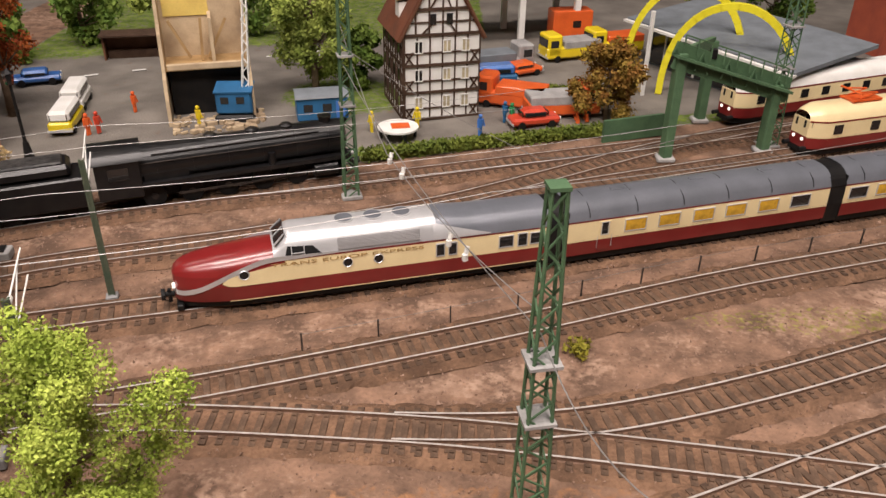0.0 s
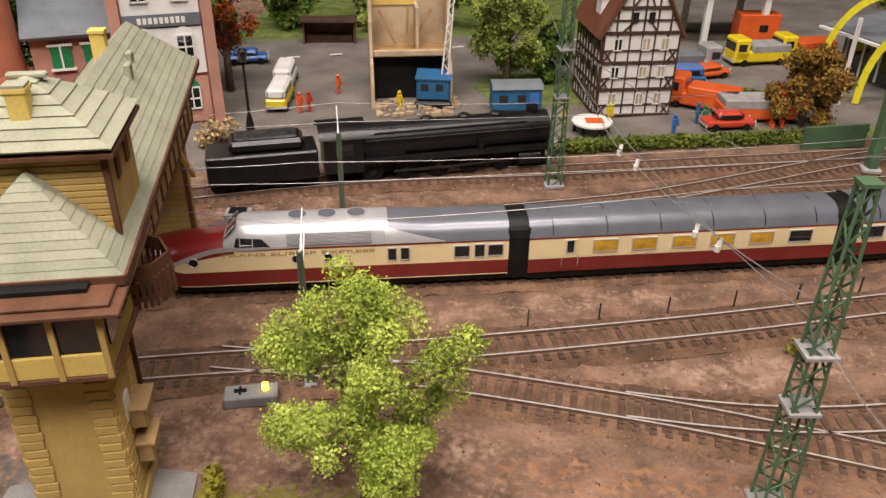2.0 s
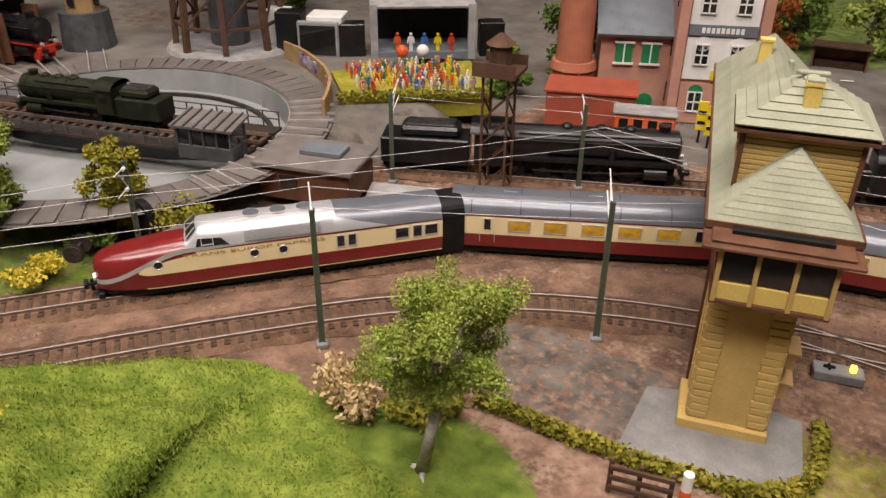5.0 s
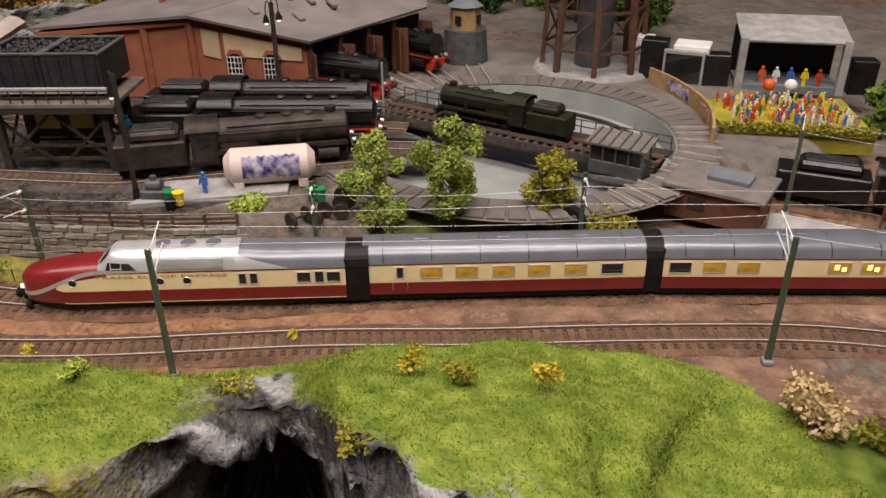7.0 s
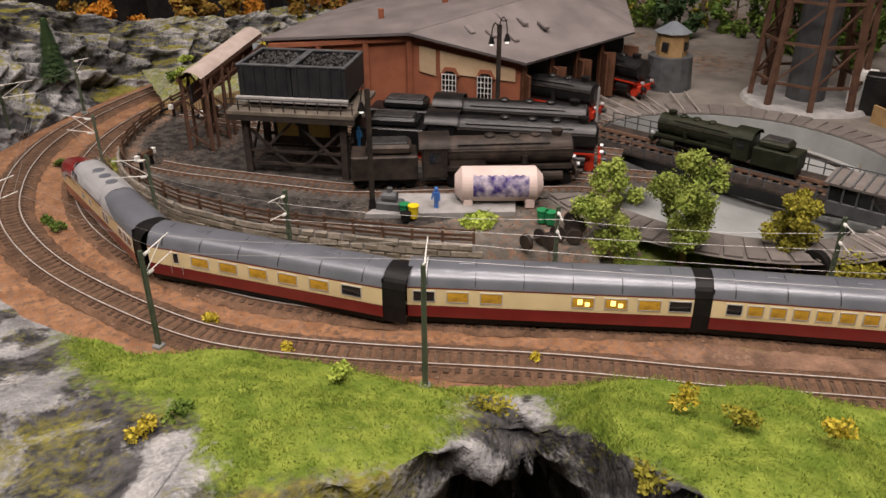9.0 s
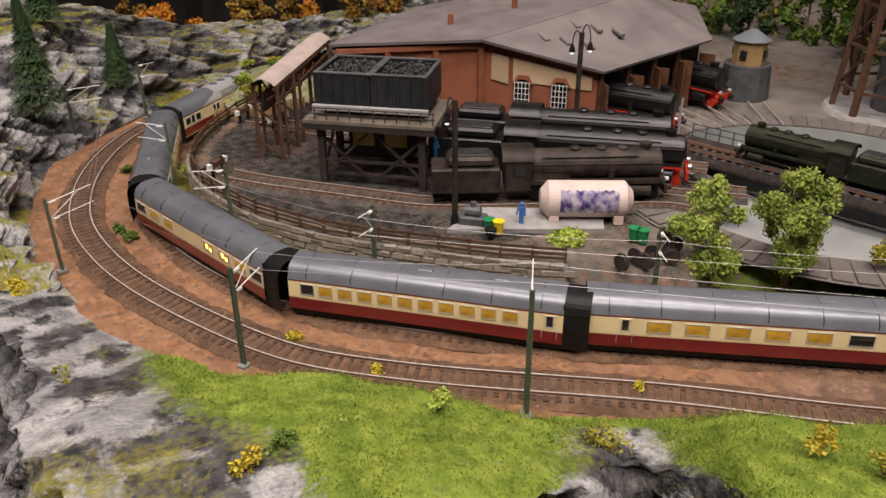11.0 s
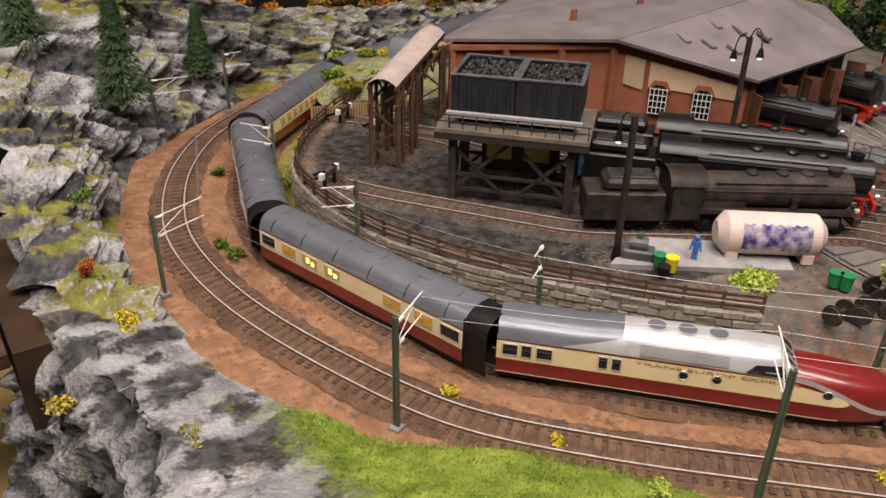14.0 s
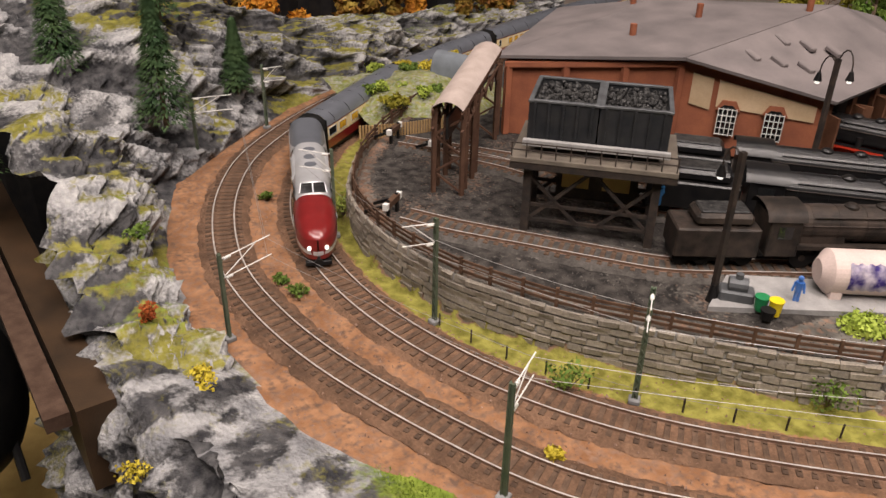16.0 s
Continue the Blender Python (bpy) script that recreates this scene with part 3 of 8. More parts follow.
def bogie(parent, x):
    bm = B()
    for dx in (-13, 13):
        for sy in (-8.4, 8.4):
            bar(bm, (x + dx, sy - 1.3, 9.6), (x + dx, sy + 1.3, 9.6), 5.3, 16)
        bar(bm, (x + dx, -8, 9.6), (x + dx, 8, 9.6), 1, 6)
    for sy in (-12, 12):
        box(bm, x, sy, 6, 36, 2, 5)
    part("bogie", bm, M_BLACK, parent)


def flexible_gangway(parent, x0, x1):
    xs = np.linspace(x0, x1, 5)
    v, f = strip(xs, lambda x, z: side_at(z) - 1.0 + (0.3 if round(x * 2) % 2 else 0), 6, 34, 3)
    k = len(v) // 2
    for o in (0, 1):
        raw("gangway_side", v[o * k:(o + 1) * k], [[i - o * k for i in fc] for fc in f[o * len(f) // 2:(o + 1) * len(f) // 2]], M_BLACK, parent)
    v, f = arch(xs, lambda x, z: HALF - 1.0, 33, lambda x: 44.5)
    raw("gangway_roof", v, f, M_BLACK, parent)


def coach(windows, doors, lit=()):
    """A middle coach; x runs from its front end (0) to the rear."""
    c = thing("railway_coach", "cream and crimson express coach with grey roof and amber windows", "train car", group="coaches of the express train")
    xs = np.linspace(0, 194, 12)
    half = lambda x, z: side_at(z)
    for name, mat, z0, z1, grow in BANDS:
        v, f = strip(xs, half, z0, z1, 4 if name == "window_band" else 2, grow)
        raw(name, v, f, mat, c, smooth=True)
    v, f = arch(xs, lambda x, z: HALF - 0.15, 33.6, lambda x: 45.0)
    raw("roof", v, f, M_ROOF, c, smooth=True)
    for x in np.arange(14, 190, 33):
        bm = B()
        for k in range(12):
            a0, a1 = (math.pi * (k / 12 - 0.5)) * 0.93, (math.pi * ((k + 1) / 12 - 0.5)) * 0.93
            beam(bm, (x, HALF * math.sin(a0), 33.9 + 11.1 * math.cos(a0) ** 0.8), (x, HALF * math.sin(a1), 33.9 + 11.1 * math.cos(a1) ** 0.8), 0.35, 0.35)
        part("roof_seam", bm, M_BLACK, c)
    for x in (0.2, 193.8):
        part("end_wall", box(B(), x, 0, 7, 0.6, 31, 33), M_BLACK, c)
    for x in (40, 97, 150):
        part("roof_vent", box(B(), x, 0, 44.6, 10, 4, 1.0, bev=0.3), M_ROOF, c)
    for f in windows:
        for sd in (-1, 1):
            win = window(c, f * 194, sd, 26.8, 14.5 if len(windows) < 9 else 9.5, 7.6, M_AMBER if 0.1 < f < 0.86 else M_GLASS)
            if f in lit:
                part("table_lamp", box(box(B(), -2, sd * 0.3, -1.5, 3.2, 0.3, 4, bev=0.1), 3, sd * 0.3, -2.5, 3, 0.3, 3), M_LIT, win)
    for f in doors:
        for sd in (-1, 1):
            part("door", box(B(), f * 194, sd * HALF, 12, 8.5, 0.5, 20, bev=0.1), M_CREAM, c)
            part("door_panel", box(B(), f * 194, sd * (HALF + 0.1), 12, 8.7, 0.5, 7.6), M_RED, c)
            window(c, f * 194, sd, 27, 4.5, 8.2, M_GLASS)
            bm = B()
            for dx in (-5, 5):
                bar(bm, (f * 194 + dx, sd * (HALF + 0.6), 14), (f * 194 + dx, sd * (HALF + 0.6), 22), 0.2, 5)
            part("handrail", bm, M_SILVER, c)
    bogie(c, 28)
    bogie(c, 166)
    bm = B()
    for x, w in ((70, 26), (105, 30), (130, 12)):
        box(bm, x, 0, 4, w, 26, 7, bev=0.5)
    part("equipment_box", bm, M_BLACK, c)
    flexible_gangway(c, 193.5, 211)
    return c


def halves(name, verts, faces, mat, parent):
    """The part on either side, each a mesh of its own."""
    k, h = len(verts) // 2, len(faces) // 2
    for o in (0, 1):
        raw(name, verts[o * k:(o + 1) * k], [[i - o * k for i in fc] for fc in faces[o * h:(o + 1) * h]], mat, parent, smooth=True)


def nose_half(x, z):
    """Half the width of the power car; it tapers to a round nose at x = 0."""
    t = min(1.0, max(0.0, x) / 38.0)
    n = (1 - (1 - t) ** 2.2) ** 0.35
    lift = 1.0
    if x < 40:
        lift = 1 - 0.22 * (1 - x / 40) * abs(z - 20) / 14
    return max(0.6, side_at(min(z, 33)) * n * lift)


def power_car(label):
    c = thing("power_car", label, "train car", group="power cars of the express train")
    xs = np.r_[0, 0.5, 1.5, 3, 5, 8, 12, 17, 23, 30, 38, 46, 54, 62, 80, 110, 150, 190, 221]
    body = lambda x, z: nose_half(x, z)
    hood = lambda x: 26.6 + 5.0 * (1 - math.exp(-x / 3)) + 7.0 * (1 - (1 - min(1, x / 60)) ** 1.6)
    # crimson hull: skirt along the whole car, hood over the nose
    v, f = strip(xs[1:], body, 6, 11, 2, -1.2)
    raw("underframe", v, f, M_BLACK, c)
    for z0, z1 in ((10.5, 20.0),):
        v, f = strip(xs, body, z0, z1, 5)
        raw("skirt", v, f, M_RED, c, smooth=True)
    v, f = strip(xs[9:], body, 10.2, 10.9, 2, 0.1)
    raw("lining", v, f, M_CREAM, c)
    up = xs[:14]
    v, f = strip(up, body, 20, 26.5, 4)
    raw("nose_side", v, f, M_RED, c, smooth=True)
    v, f = arch(up, lambda x, z: body(x, 26.5), 26.3, hood, 10)
    raw("hood", v, f, M_RED, c, "crimson rounded bonnet", smooth=True)
    v, f = strip(xs[13:], body, 20, 33, 4)
    raw("side_wall", v, f, M_CREAM, c, smooth=True)
    # the cream flash that starts in a point on the nose
    cx = np.linspace(27, 66, 14)
    verts, faces = [], []
    for sd in (-1, 1):
        base = len(verts)
        for x in cx:
            t = (x - 27) / 39
            top = 22.8 + 9.0 * t ** 0.55
            bot = 22.0 - 2.0 * min(1, t * 6) ** 0.5
            for k in range(4):
                z = bot + (top - bot) * k / 3
                verts.append((x, sd * (nose_half(x, z) + 0.25), z))
        faces += (grid_faces(len(cx), 4) + base).tolist()
    halves("cream_flash", verts, faces, M_CREAM, c)
    # the silver moustache from the nose up to the cab
    verts, faces = [], []
    sx = np.linspace(1.2, 100, 50)
    for sd in (-1, 1):
        base = len(verts)
        for x in sx:
            t = min(1, x / 58)
            zc = 16.0 + 18.2 * (t * t * (3 - 2 * t)) ** 0.9
            hw = 1.6 if x < 55 else max(0.5, 1.6 - (x - 55) * 0.03)
            for dz in (-hw, hw):
                verts.append((x, sd * (nose_half(x, min(zc, 33)) + 0.35), zc + dz))
        faces += (grid_faces(len(sx), 2) + base).tolist()
    halves("silver_stripe", verts, faces, M_SILVER, c)
    v, f = strip(np.linspace(64, 221, 10), body, 32.6, 33.8, 2, 0.15)
    raw("stripe", v, f, M_RED, c)
    # the silver band across the front, and the grille below it
    for sd in (-1, 1):
        bm = B()
        beam(bm, (-0.2, 0, 15.0), (2.2, sd * nose_half(2.2, 16), 16.4), 1.2, 3.2)
        part("silver_chin", bm, M_SILVER, c)
    # cab and silver engine roof
    cab_top = lambda x: 38.4 + 8.4 * step01(x, 55, 66)
    rx = np.r_[56, 58, 60, 62, 64, 66, 70, 78, 90, 110, 130, 150]
    v, f = arch(rx, lambda x, z: HALF - 0.9 - 2.0 * (1 - float(step01(x, 55, 72))), 33.4, lambda x: float(cab_top(x)), 10)
    raw("engine_roof", v, f, M_SILVER, c, "silver engine room roof", smooth=True)
    # the silver runs out in a slant over the grey roof
    rr = np.linspace(150, 221, 16)
    v, f = arch(rr, lambda x, z: HALF - 0.15, 33.5, lambda x: 46.4 - 1.4 * float(step01(x, 150, 175)), 10)
    raw("roof", v, f, M_ROOF, c, smooth=True)
    verts, faces = [], []
    for sd in (-1, 1):
        base = len(verts)
        for x in np.linspace(148, 183, 10):
            t = (x - 148) / 35
            hi = 43.0 - 8.6 * t
            for k in range(5):
                z = 33.8 + (hi - 33.8) * k / 4
                a = max(0.0, 1 - ((z - 33.5) / (46.4 - 33.5)) ** 1.6) ** 0.4
                verts.append((x, sd * ((HALF - 0.15) * a ** 0.9 + 0.35), z + 0.25))
        faces += (grid_faces(10, 5) + base).tolist()
    halves("silver_slant", verts, faces, M_SILVER, c)
    # windscreen, cab side windows
    bm = B()
    poly(bm, [(57.5, -11, 39.5), (57.5, 11, 39.5), (63.5, 9.5, 45.2), (63.5, -9.5, 45.2)], 0.6)
    part("windscreen", bm, M_GLASS, c)
    bm = B()
    for y0, y1 in ((-11.2, -10.4), (-0.4, 0.4), (10.4, 11.2)):
        poly(bm, [(57.0, y0, 39.3), (57.0, y1, 39.3), (63.2, y1 * 0.86, 45.5), (63.2, y0 * 0.86, 45.5)], 0.8)
    part("windscreen_frame", bm, M_SILVER, c)
    for sd in (-1, 1):
        bm = B()
        poly(bm, [(62, sd * 16.4, 34.4), (83, sd * 16.6, 34.4), (78, sd * 15.2, 39.6), (64, sd * 14.6, 40.4)], 0.8)
        w = part("cab_window", bm, M_GLASS, c)
        bm = B()
        for a, b in (((66, 16.9, 34.6), (66, 15.2, 40.2)), ((73, 16.9, 34.6), (73, 15.4, 40.0)), ((66, 16.6, 36.5), (73, 16.6, 36.5))):
            beam(bm, (a[0], sd * a[1], a[2]), (b[0], sd * b[1], b[2]), 0.5, 0.5)
        part("window_frame", bm, M_SILVER, w)
        bm = B()
        for k in range(9):
            z = 35.2 + k * 0.72
            box(bm, 116, sd * ((HALF - 0.9) * (1 - ((z - 33.4) / 13.4) ** 1.61) ** (0.9 / 2.6) + 0.25), z, 48, 0.7, 0.34)
        part("louvre", bm, M_SILVER, c)
        for x in (39, 97, 115):
            bm = bar(B(), (x, sd * (nose_half(x, 27) - 0.2), 26.6), (x, sd * (nose_half(x, 27) + 0.45), 26.6), 2.7, 16)
            ph = part("porthole", bm, M_GLASS, c)
            bm = B()
            for k in range(14):
                a, b = k * math.tau / 14, (k + 1) * math.tau / 14
                bar(bm, (x + 2.8 * math.cos(a), sd * (nose_half(x, 27) + 0.4), 26.6 + 2.8 * math.sin(a)), (x + 2.8 * math.cos(b), sd * (nose_half(x, 27) + 0.4), 26.6 + 2.8 * math.sin(b)), 0.3, 4)
            part("porthole_rim", bm, M_SILVER, ph)
        for x in (152, 159.5):
            window(c, x, sd, 27, 4.6, 7.6, M_GLASS)
        for x in (193, 213):
            window(c, x, sd, 27, 8.5, 7.0, M_GLASS)
        window(c, 203.5, sd, 27, 5.5, 8, M_GLASS)
        # the row of letters along the engine room
        text_line(c, "TRANS EUROP EXPRESS", 98, sd, 30.3, 88)
        bm = bar(B(), (1.2, sd * 6.5, 20), (-0.2, sd * 6.5, 20), 1.6, 12)
        part("headlamp", bm, M_HEAD, c)
    for x in (98, 115, 132):
        bm = B()
        bar(bm, (x, 0, 46.2), (x, 0, 47.1), 6.2, 20)
        fan = part("roof_fan", bm, M_SILVER, c)
        bm = B()
        for r in (5.2, 3.9, 2.5, 1.2):
            bar(bm, (x, 0, 47.0), (x, 0, 47.3 + (5.8 - r) * 0.02), r, 18)
        part("fan_grille", bm, M_ROOF, fan)
    bm = bar(bar(bar(B(), (-7, 0, 11), (3, 0, 11), 1.6, 8), (-7.5, 0, 11), (-5.5, 0, 11), 3.4, 10), (-3, 0, 6), (-3, 0, 14), 1.2, 6)
    part("coupler", bm, M_BLACK, c)
    bm = box(B(), 2.5, 0, 4.5, 4, 20, 4, bev=0.6)
    part("snowplough", bm, M_BLACK, c)
    for x in (45, 180):
        bogie(c, x)
    part("tank_box", box(B(), 112, 0, 4, 60, 26, 8, bev=0.5), M_BLACK, c)
    part("end_wall", box(B(), 220.8, 0, 7, 0.6, 31, 33), M_BLACK, c)
    return c


def text_line(parent, words, x, sd, z, width):
    """Raised letters in the built-in font on a coach side."""
    cu = bpy.data.curves.new("letters", "FONT")
    cu.body, cu.size, cu.extrude = words, 3.0 * MM, 0.05 * MM
    cu.align_x, cu.align_y = "CENTER", "CENTER"
    tmp = bpy.data.objects.new("letters", cu)
    me = bpy.data.meshes.new_from_object(tmp)
    bpy.data.objects.remove(tmp)
    me.materials.append(M_LETTER)
    xs = [v.co.x for v in me.vertices]
    k = width * MM / (max(xs) - min(xs))
    for v in me.vertices:
        v.co.x *= k
    ob = new("lettering", me)
    ob.parent = parent
    ob.matrix_basis = P(x, sd * (HALF + 0.12), z, 90, 0, 0 if sd < 0 else 180)
    return ob


M_HALL = surf("dim_grey_hall_paint", (0.13, 0.12, 0.11), (0.10, 0.09, 0.085), 2, 0.9, 0, 0)
M_LETTER = surf("dull_gold_letters", (0.44, 0.29, 0.12), (0.36, 0.23, 0.09), 100, 0.5, 0.2, 0)

A_WIN = (0.24, 0.365, 0.495, 0.62, 0.75, 0.88)
B_WIN = (0.06, 0.18, 0.30, 0.62, 0.735, 0.85, 0.955)
C_WIN = (0.075, 0.145, 0.22, 0.295, 0.37, 0.445, 0.52, 0.595, 0.67, 0.745, 0.82)
D_WIN = (0.055, 0.175, 0.29, 0.41, 0.70, 0.84, 0.95)
TRAIN = [power_car("crimson and cream diesel power car with silver bonnet stripe"),
         coach(A_WIN, (0.13,)), coach(B_WIN, (), (0.62, 0.735)), coach(C_WIN, (0.955,)), coach(A_WIN, (0.13,)), coach(D_WIN, (), (0.29, 0.41)),
         power_car("crimson and cream rear power car with silver roof")]
# the gangway behind the first power car
flexible_gangway(TRAIN[0], 220.5, 237)

# seconds and the place of the first gangway along the track
JOINT = [(0, 512), (1.5, 632), (2.5, 716), (3.5, 814), (4.0, 892), (4.5, 984), (5.0, 1089), (7.5, 1538), (9.0, 1790), (9.5, 1880), (12.0, 2330), (12.5, 2421), (13.5, 2625), (14.5, 2846), (15.0, 2966), (16.0, 3205)]
S_SHIFT = 800.0


def train_rows(front, rear, flip):
    """Poses of a car whose ends lie front and rear millimetres behind the first gangway."""
    jt, js = np.array(JOINT).T
    rows = []
    for t in np.arange(0, 16.01, 0.25):
        s = smooth_s(t) + S_SHIFT
        a, _ = along(T1, s - front - 25)
        b, _ = along(T1, s - rear + 25)
        d = a - b
        h = math.degrees(math.atan2(d[1], d[0]))
        u = d / np.hypot(*d)
        if flip:
            p = b - u * 25
            rows.append((t, P(p[0], p[1], 0, 0, 0, h)))
        else:
            p = a + u * 25
            rows.append((t, P(p[0], p[1], 0, 0, 0, h + 180)))
    return rows


def smooth_s(t):
    jt, js = np.array(JOINT, float).T
    k = np.linspace(-0.6, 0.6, 13)
    w = np.exp(-0.5 * (k / 0.3) ** 2)
    x = t + k
    lo, hi = js[0] + (x - jt[0]) * 72, js[-1] + (x - jt[-1]) * 235
    v = np.where(x < 0, lo, np.where(x > 16, hi, np.interp(x, jt, js)))
    return float((v * w).sum() / w.sum())


# ---- plants ----
def flakes(centres, radii, n, size, seed, squash=0.8, hollow=0.55):
    """Many small bent leaves round some centres: vertices and faces."""
    rng = np.random.RandomState(seed)
    c = np.asarray(centres, float)
    r = np.asarray(radii, float)
    pick = rng.choice(len(c), n, p=r ** 2 / (r ** 2).sum())
    d = rng.randn(n, 3)
    d /= np.linalg.norm(d, axis=1)[:, None]
    rad = r[pick] * (hollow + (1 - hollow) * rng.rand(n) ** 0.7) * (1 + 0.15 * rng.randn(n))
    p = c[pick] + d * rad[:, None] * [1, 1, squash]
    u = rng.randn(n, 3)
    u /= np.linalg.norm(u, axis=1)[:, None]
    w = np.cross(u, d + 0.6 * rng.randn(n, 3))
    w /= np.linalg.norm(w, axis=1)[:, None] + 1e-9
    s = size * (0.6 + 0.8 * rng.rand(n))[:, None]
    v = np.stack([p - u * s, p + w * s * 0.6 + d * s * 0.2, p + u * s, p - w * s * 0.6 - d * s * 0.2], 1).reshape(-1, 3)
    i = np.arange(n) * 4
    f = np.concatenate([np.c_[i, i + 1, i + 2], np.c_[i, i + 2, i + 3]])
    return v, f


def tree(x, y, z, h, w, label, leaf, trunk=M_TRUNK, seed=1, bare=0.3, n=9000, size=1.6, category="tree", name="tree", clumps=26, lean=0.0, boughs=0):
    """A tapered trunk with limbs; with boughs the leaves sit in lumps along single limbs, with gaps between them."""
    t = thing(name, label, category, x, y, z)
    rng = random.Random(seed)
    bm = B()
    bar(bm, (0, 0, -1), (lean * 0.5, 0, h * 0.45), h * 0.030, 8, h * 0.018)
    bar(bm, (lean * 0.5, 0, h * 0.44), (lean, 0, h * 0.8), h * 0.018, 6, h * 0.006)
    for k in range(8):
        bar(bm, (0, 0, 0), (rng.uniform(-1, 1) * h * 0.06, rng.uniform(-1, 1) * h * 0.06, -1.5), h * 0.02, 5, h * 0.004)
    cs, rs = [], []
    for k in range(clumps if not boughs else boughs):
        u = (k + 0.5) / (boughs or clumps)
        zz = h * (bare + (0.97 - bare) * u)
        full = math.sin(math.pi * min(0.98, 0.12 + 0.86 * u)) ** 0.6
        if boughs:
            a = k * 2.4 + rng.uniform(-0.5, 0.5)
            reach = w * 0.5 * full * rng.uniform(0.55, 1.0)
            p0 = Vector((lean * u * 0.8, 0, max(h * 0.24, zz - h * 0.2)))
            p1 = Vector((math.cos(a) * reach + lean * u, math.sin(a) * reach, zz - h * 0.04))
            bar(bm, p0, p1, h * 0.010, 5, h * 0.004)
            for j in range(7):
                q = p0.lerp(p1, 0.35 + 0.68 * j / 6)
                r = w * rng.uniform(0.055, 0.105)
                cs.append((q.x + rng.gauss(0, w * 0.045), q.y + rng.gauss(0, w * 0.045), q.z + rng.gauss(0, w * 0.03) + r * 0.4))
                rs.append(r)
        else:
            a = rng.uniform(0, math.tau)
            reach = w * 0.5 * full * rng.uniform(0.12, 0.95) ** 0.8
            p = (math.cos(a) * reach + lean * u, math.sin(a) * reach, zz - h * 0.05)
            cs.append(p)
            rs.append(w * rng.uniform(0.09, 0.165) * (26 / clumps) ** 0.3)
            bar(bm, (lean * u * 0.7, 0, max(h * 0.2, zz - h * 0.22)), p, h * 0.008, 5, h * 0.003)
    part("trunk", bm, trunk, t, smooth=True)
    v, f = flakes(cs, rs, n, size, seed, 1.0, 0.45 if boughs else 0.3)
    raw("crown", v, f, leaf, t)
    return t


def bush(x, y, z, w, h, label, leaf, seed=1, n=500, size=1.8, name="bush", category="bush"):
    t = thing(name, label, category, x, y, z)
    rng = random.Random(seed)
    cs = [(rng.uniform(-0.3, 0.3) * w, rng.uniform(-0.3, 0.3) * w, h * rng.uniform(0.15, 0.6)) for _ in range(7)]
    v, f = flakes(cs, [w * rng.uniform(0.18, 0.3) for _ in cs], n, size, seed, h / w)
    raw("foliage", v, f, leaf, t)
    bm = B()
    for c in cs:
        bar(bm, (0, 0, -2), c, 0.5, 4, 0.2)
    part("stem", bm, M_TRUNK, t)
    return t


def fir(x, y, z, h, seed):
    t = thing("fir_tree", "dark green conical model fir on the rock", "tree", x, y, z, group="firs on the rock face")
    part("trunk", bar(B(), (0, 0, -8), (0, 0, h * 0.95), h * 0.025, 7, 0.4), M_TRUNK, t)
    rng = np.random.RandomState(seed)
    n = 5200
    u = rng.rand(n) ** 0.8
    tier = 1 - 0.28 * ((u * 11) % 1)
    r = (1 - u) * h * 0.27 * tier * np.sqrt(rng.rand(n)) ** 0.6
    a = rng.rand(n) * math.tau
    p = np.c_[np.cos(a) * r, np.sin(a) * r, h * (0.06 + 0.94 * u) - r * 0.3]
    out = np.c_[np.cos(a), np.sin(a), -0.5 + 0 * a]
    side = np.c_[-np.sin(a), np.cos(a), 0 * a] * 1.0
    s = 3.2
    v = np.stack([p - side * s * 0.35, p + out * s * 1.3, p + side * s * 0.35], 1).reshape(-1, 3)
    raw("needles", v, np.arange(3 * n).reshape(-1, 3), M_PINE, t)
    return t


def hedge(pts, w, h, leaf, label, seed=1, base=0.0):
    line = smooth_line(pts, 5, 6)
    t = thing("hedge", label, "hedge")
    cs = [(p[0], p[1], base + h * 0.45) for p in line]
    v, f = flakes(cs, [w * 0.55] * len(cs), int(len(line) * 95), 1.6, seed, h / w)
    raw("foliage", v, f, leaf, t)
    v = np.stack([np.c_[line + o, np.full(len(line), base + z)] for o, z in (((-w * 0.3, 0), -1), ((0, 0), h * 0.7), ((w * 0.3, 0), -1))], 1).reshape(-1, 3)
    raw("core", v, grid_faces(len(line), 3), M_HEDGE if leaf is M_HEDGE else M_OLIVE, t)
    return t


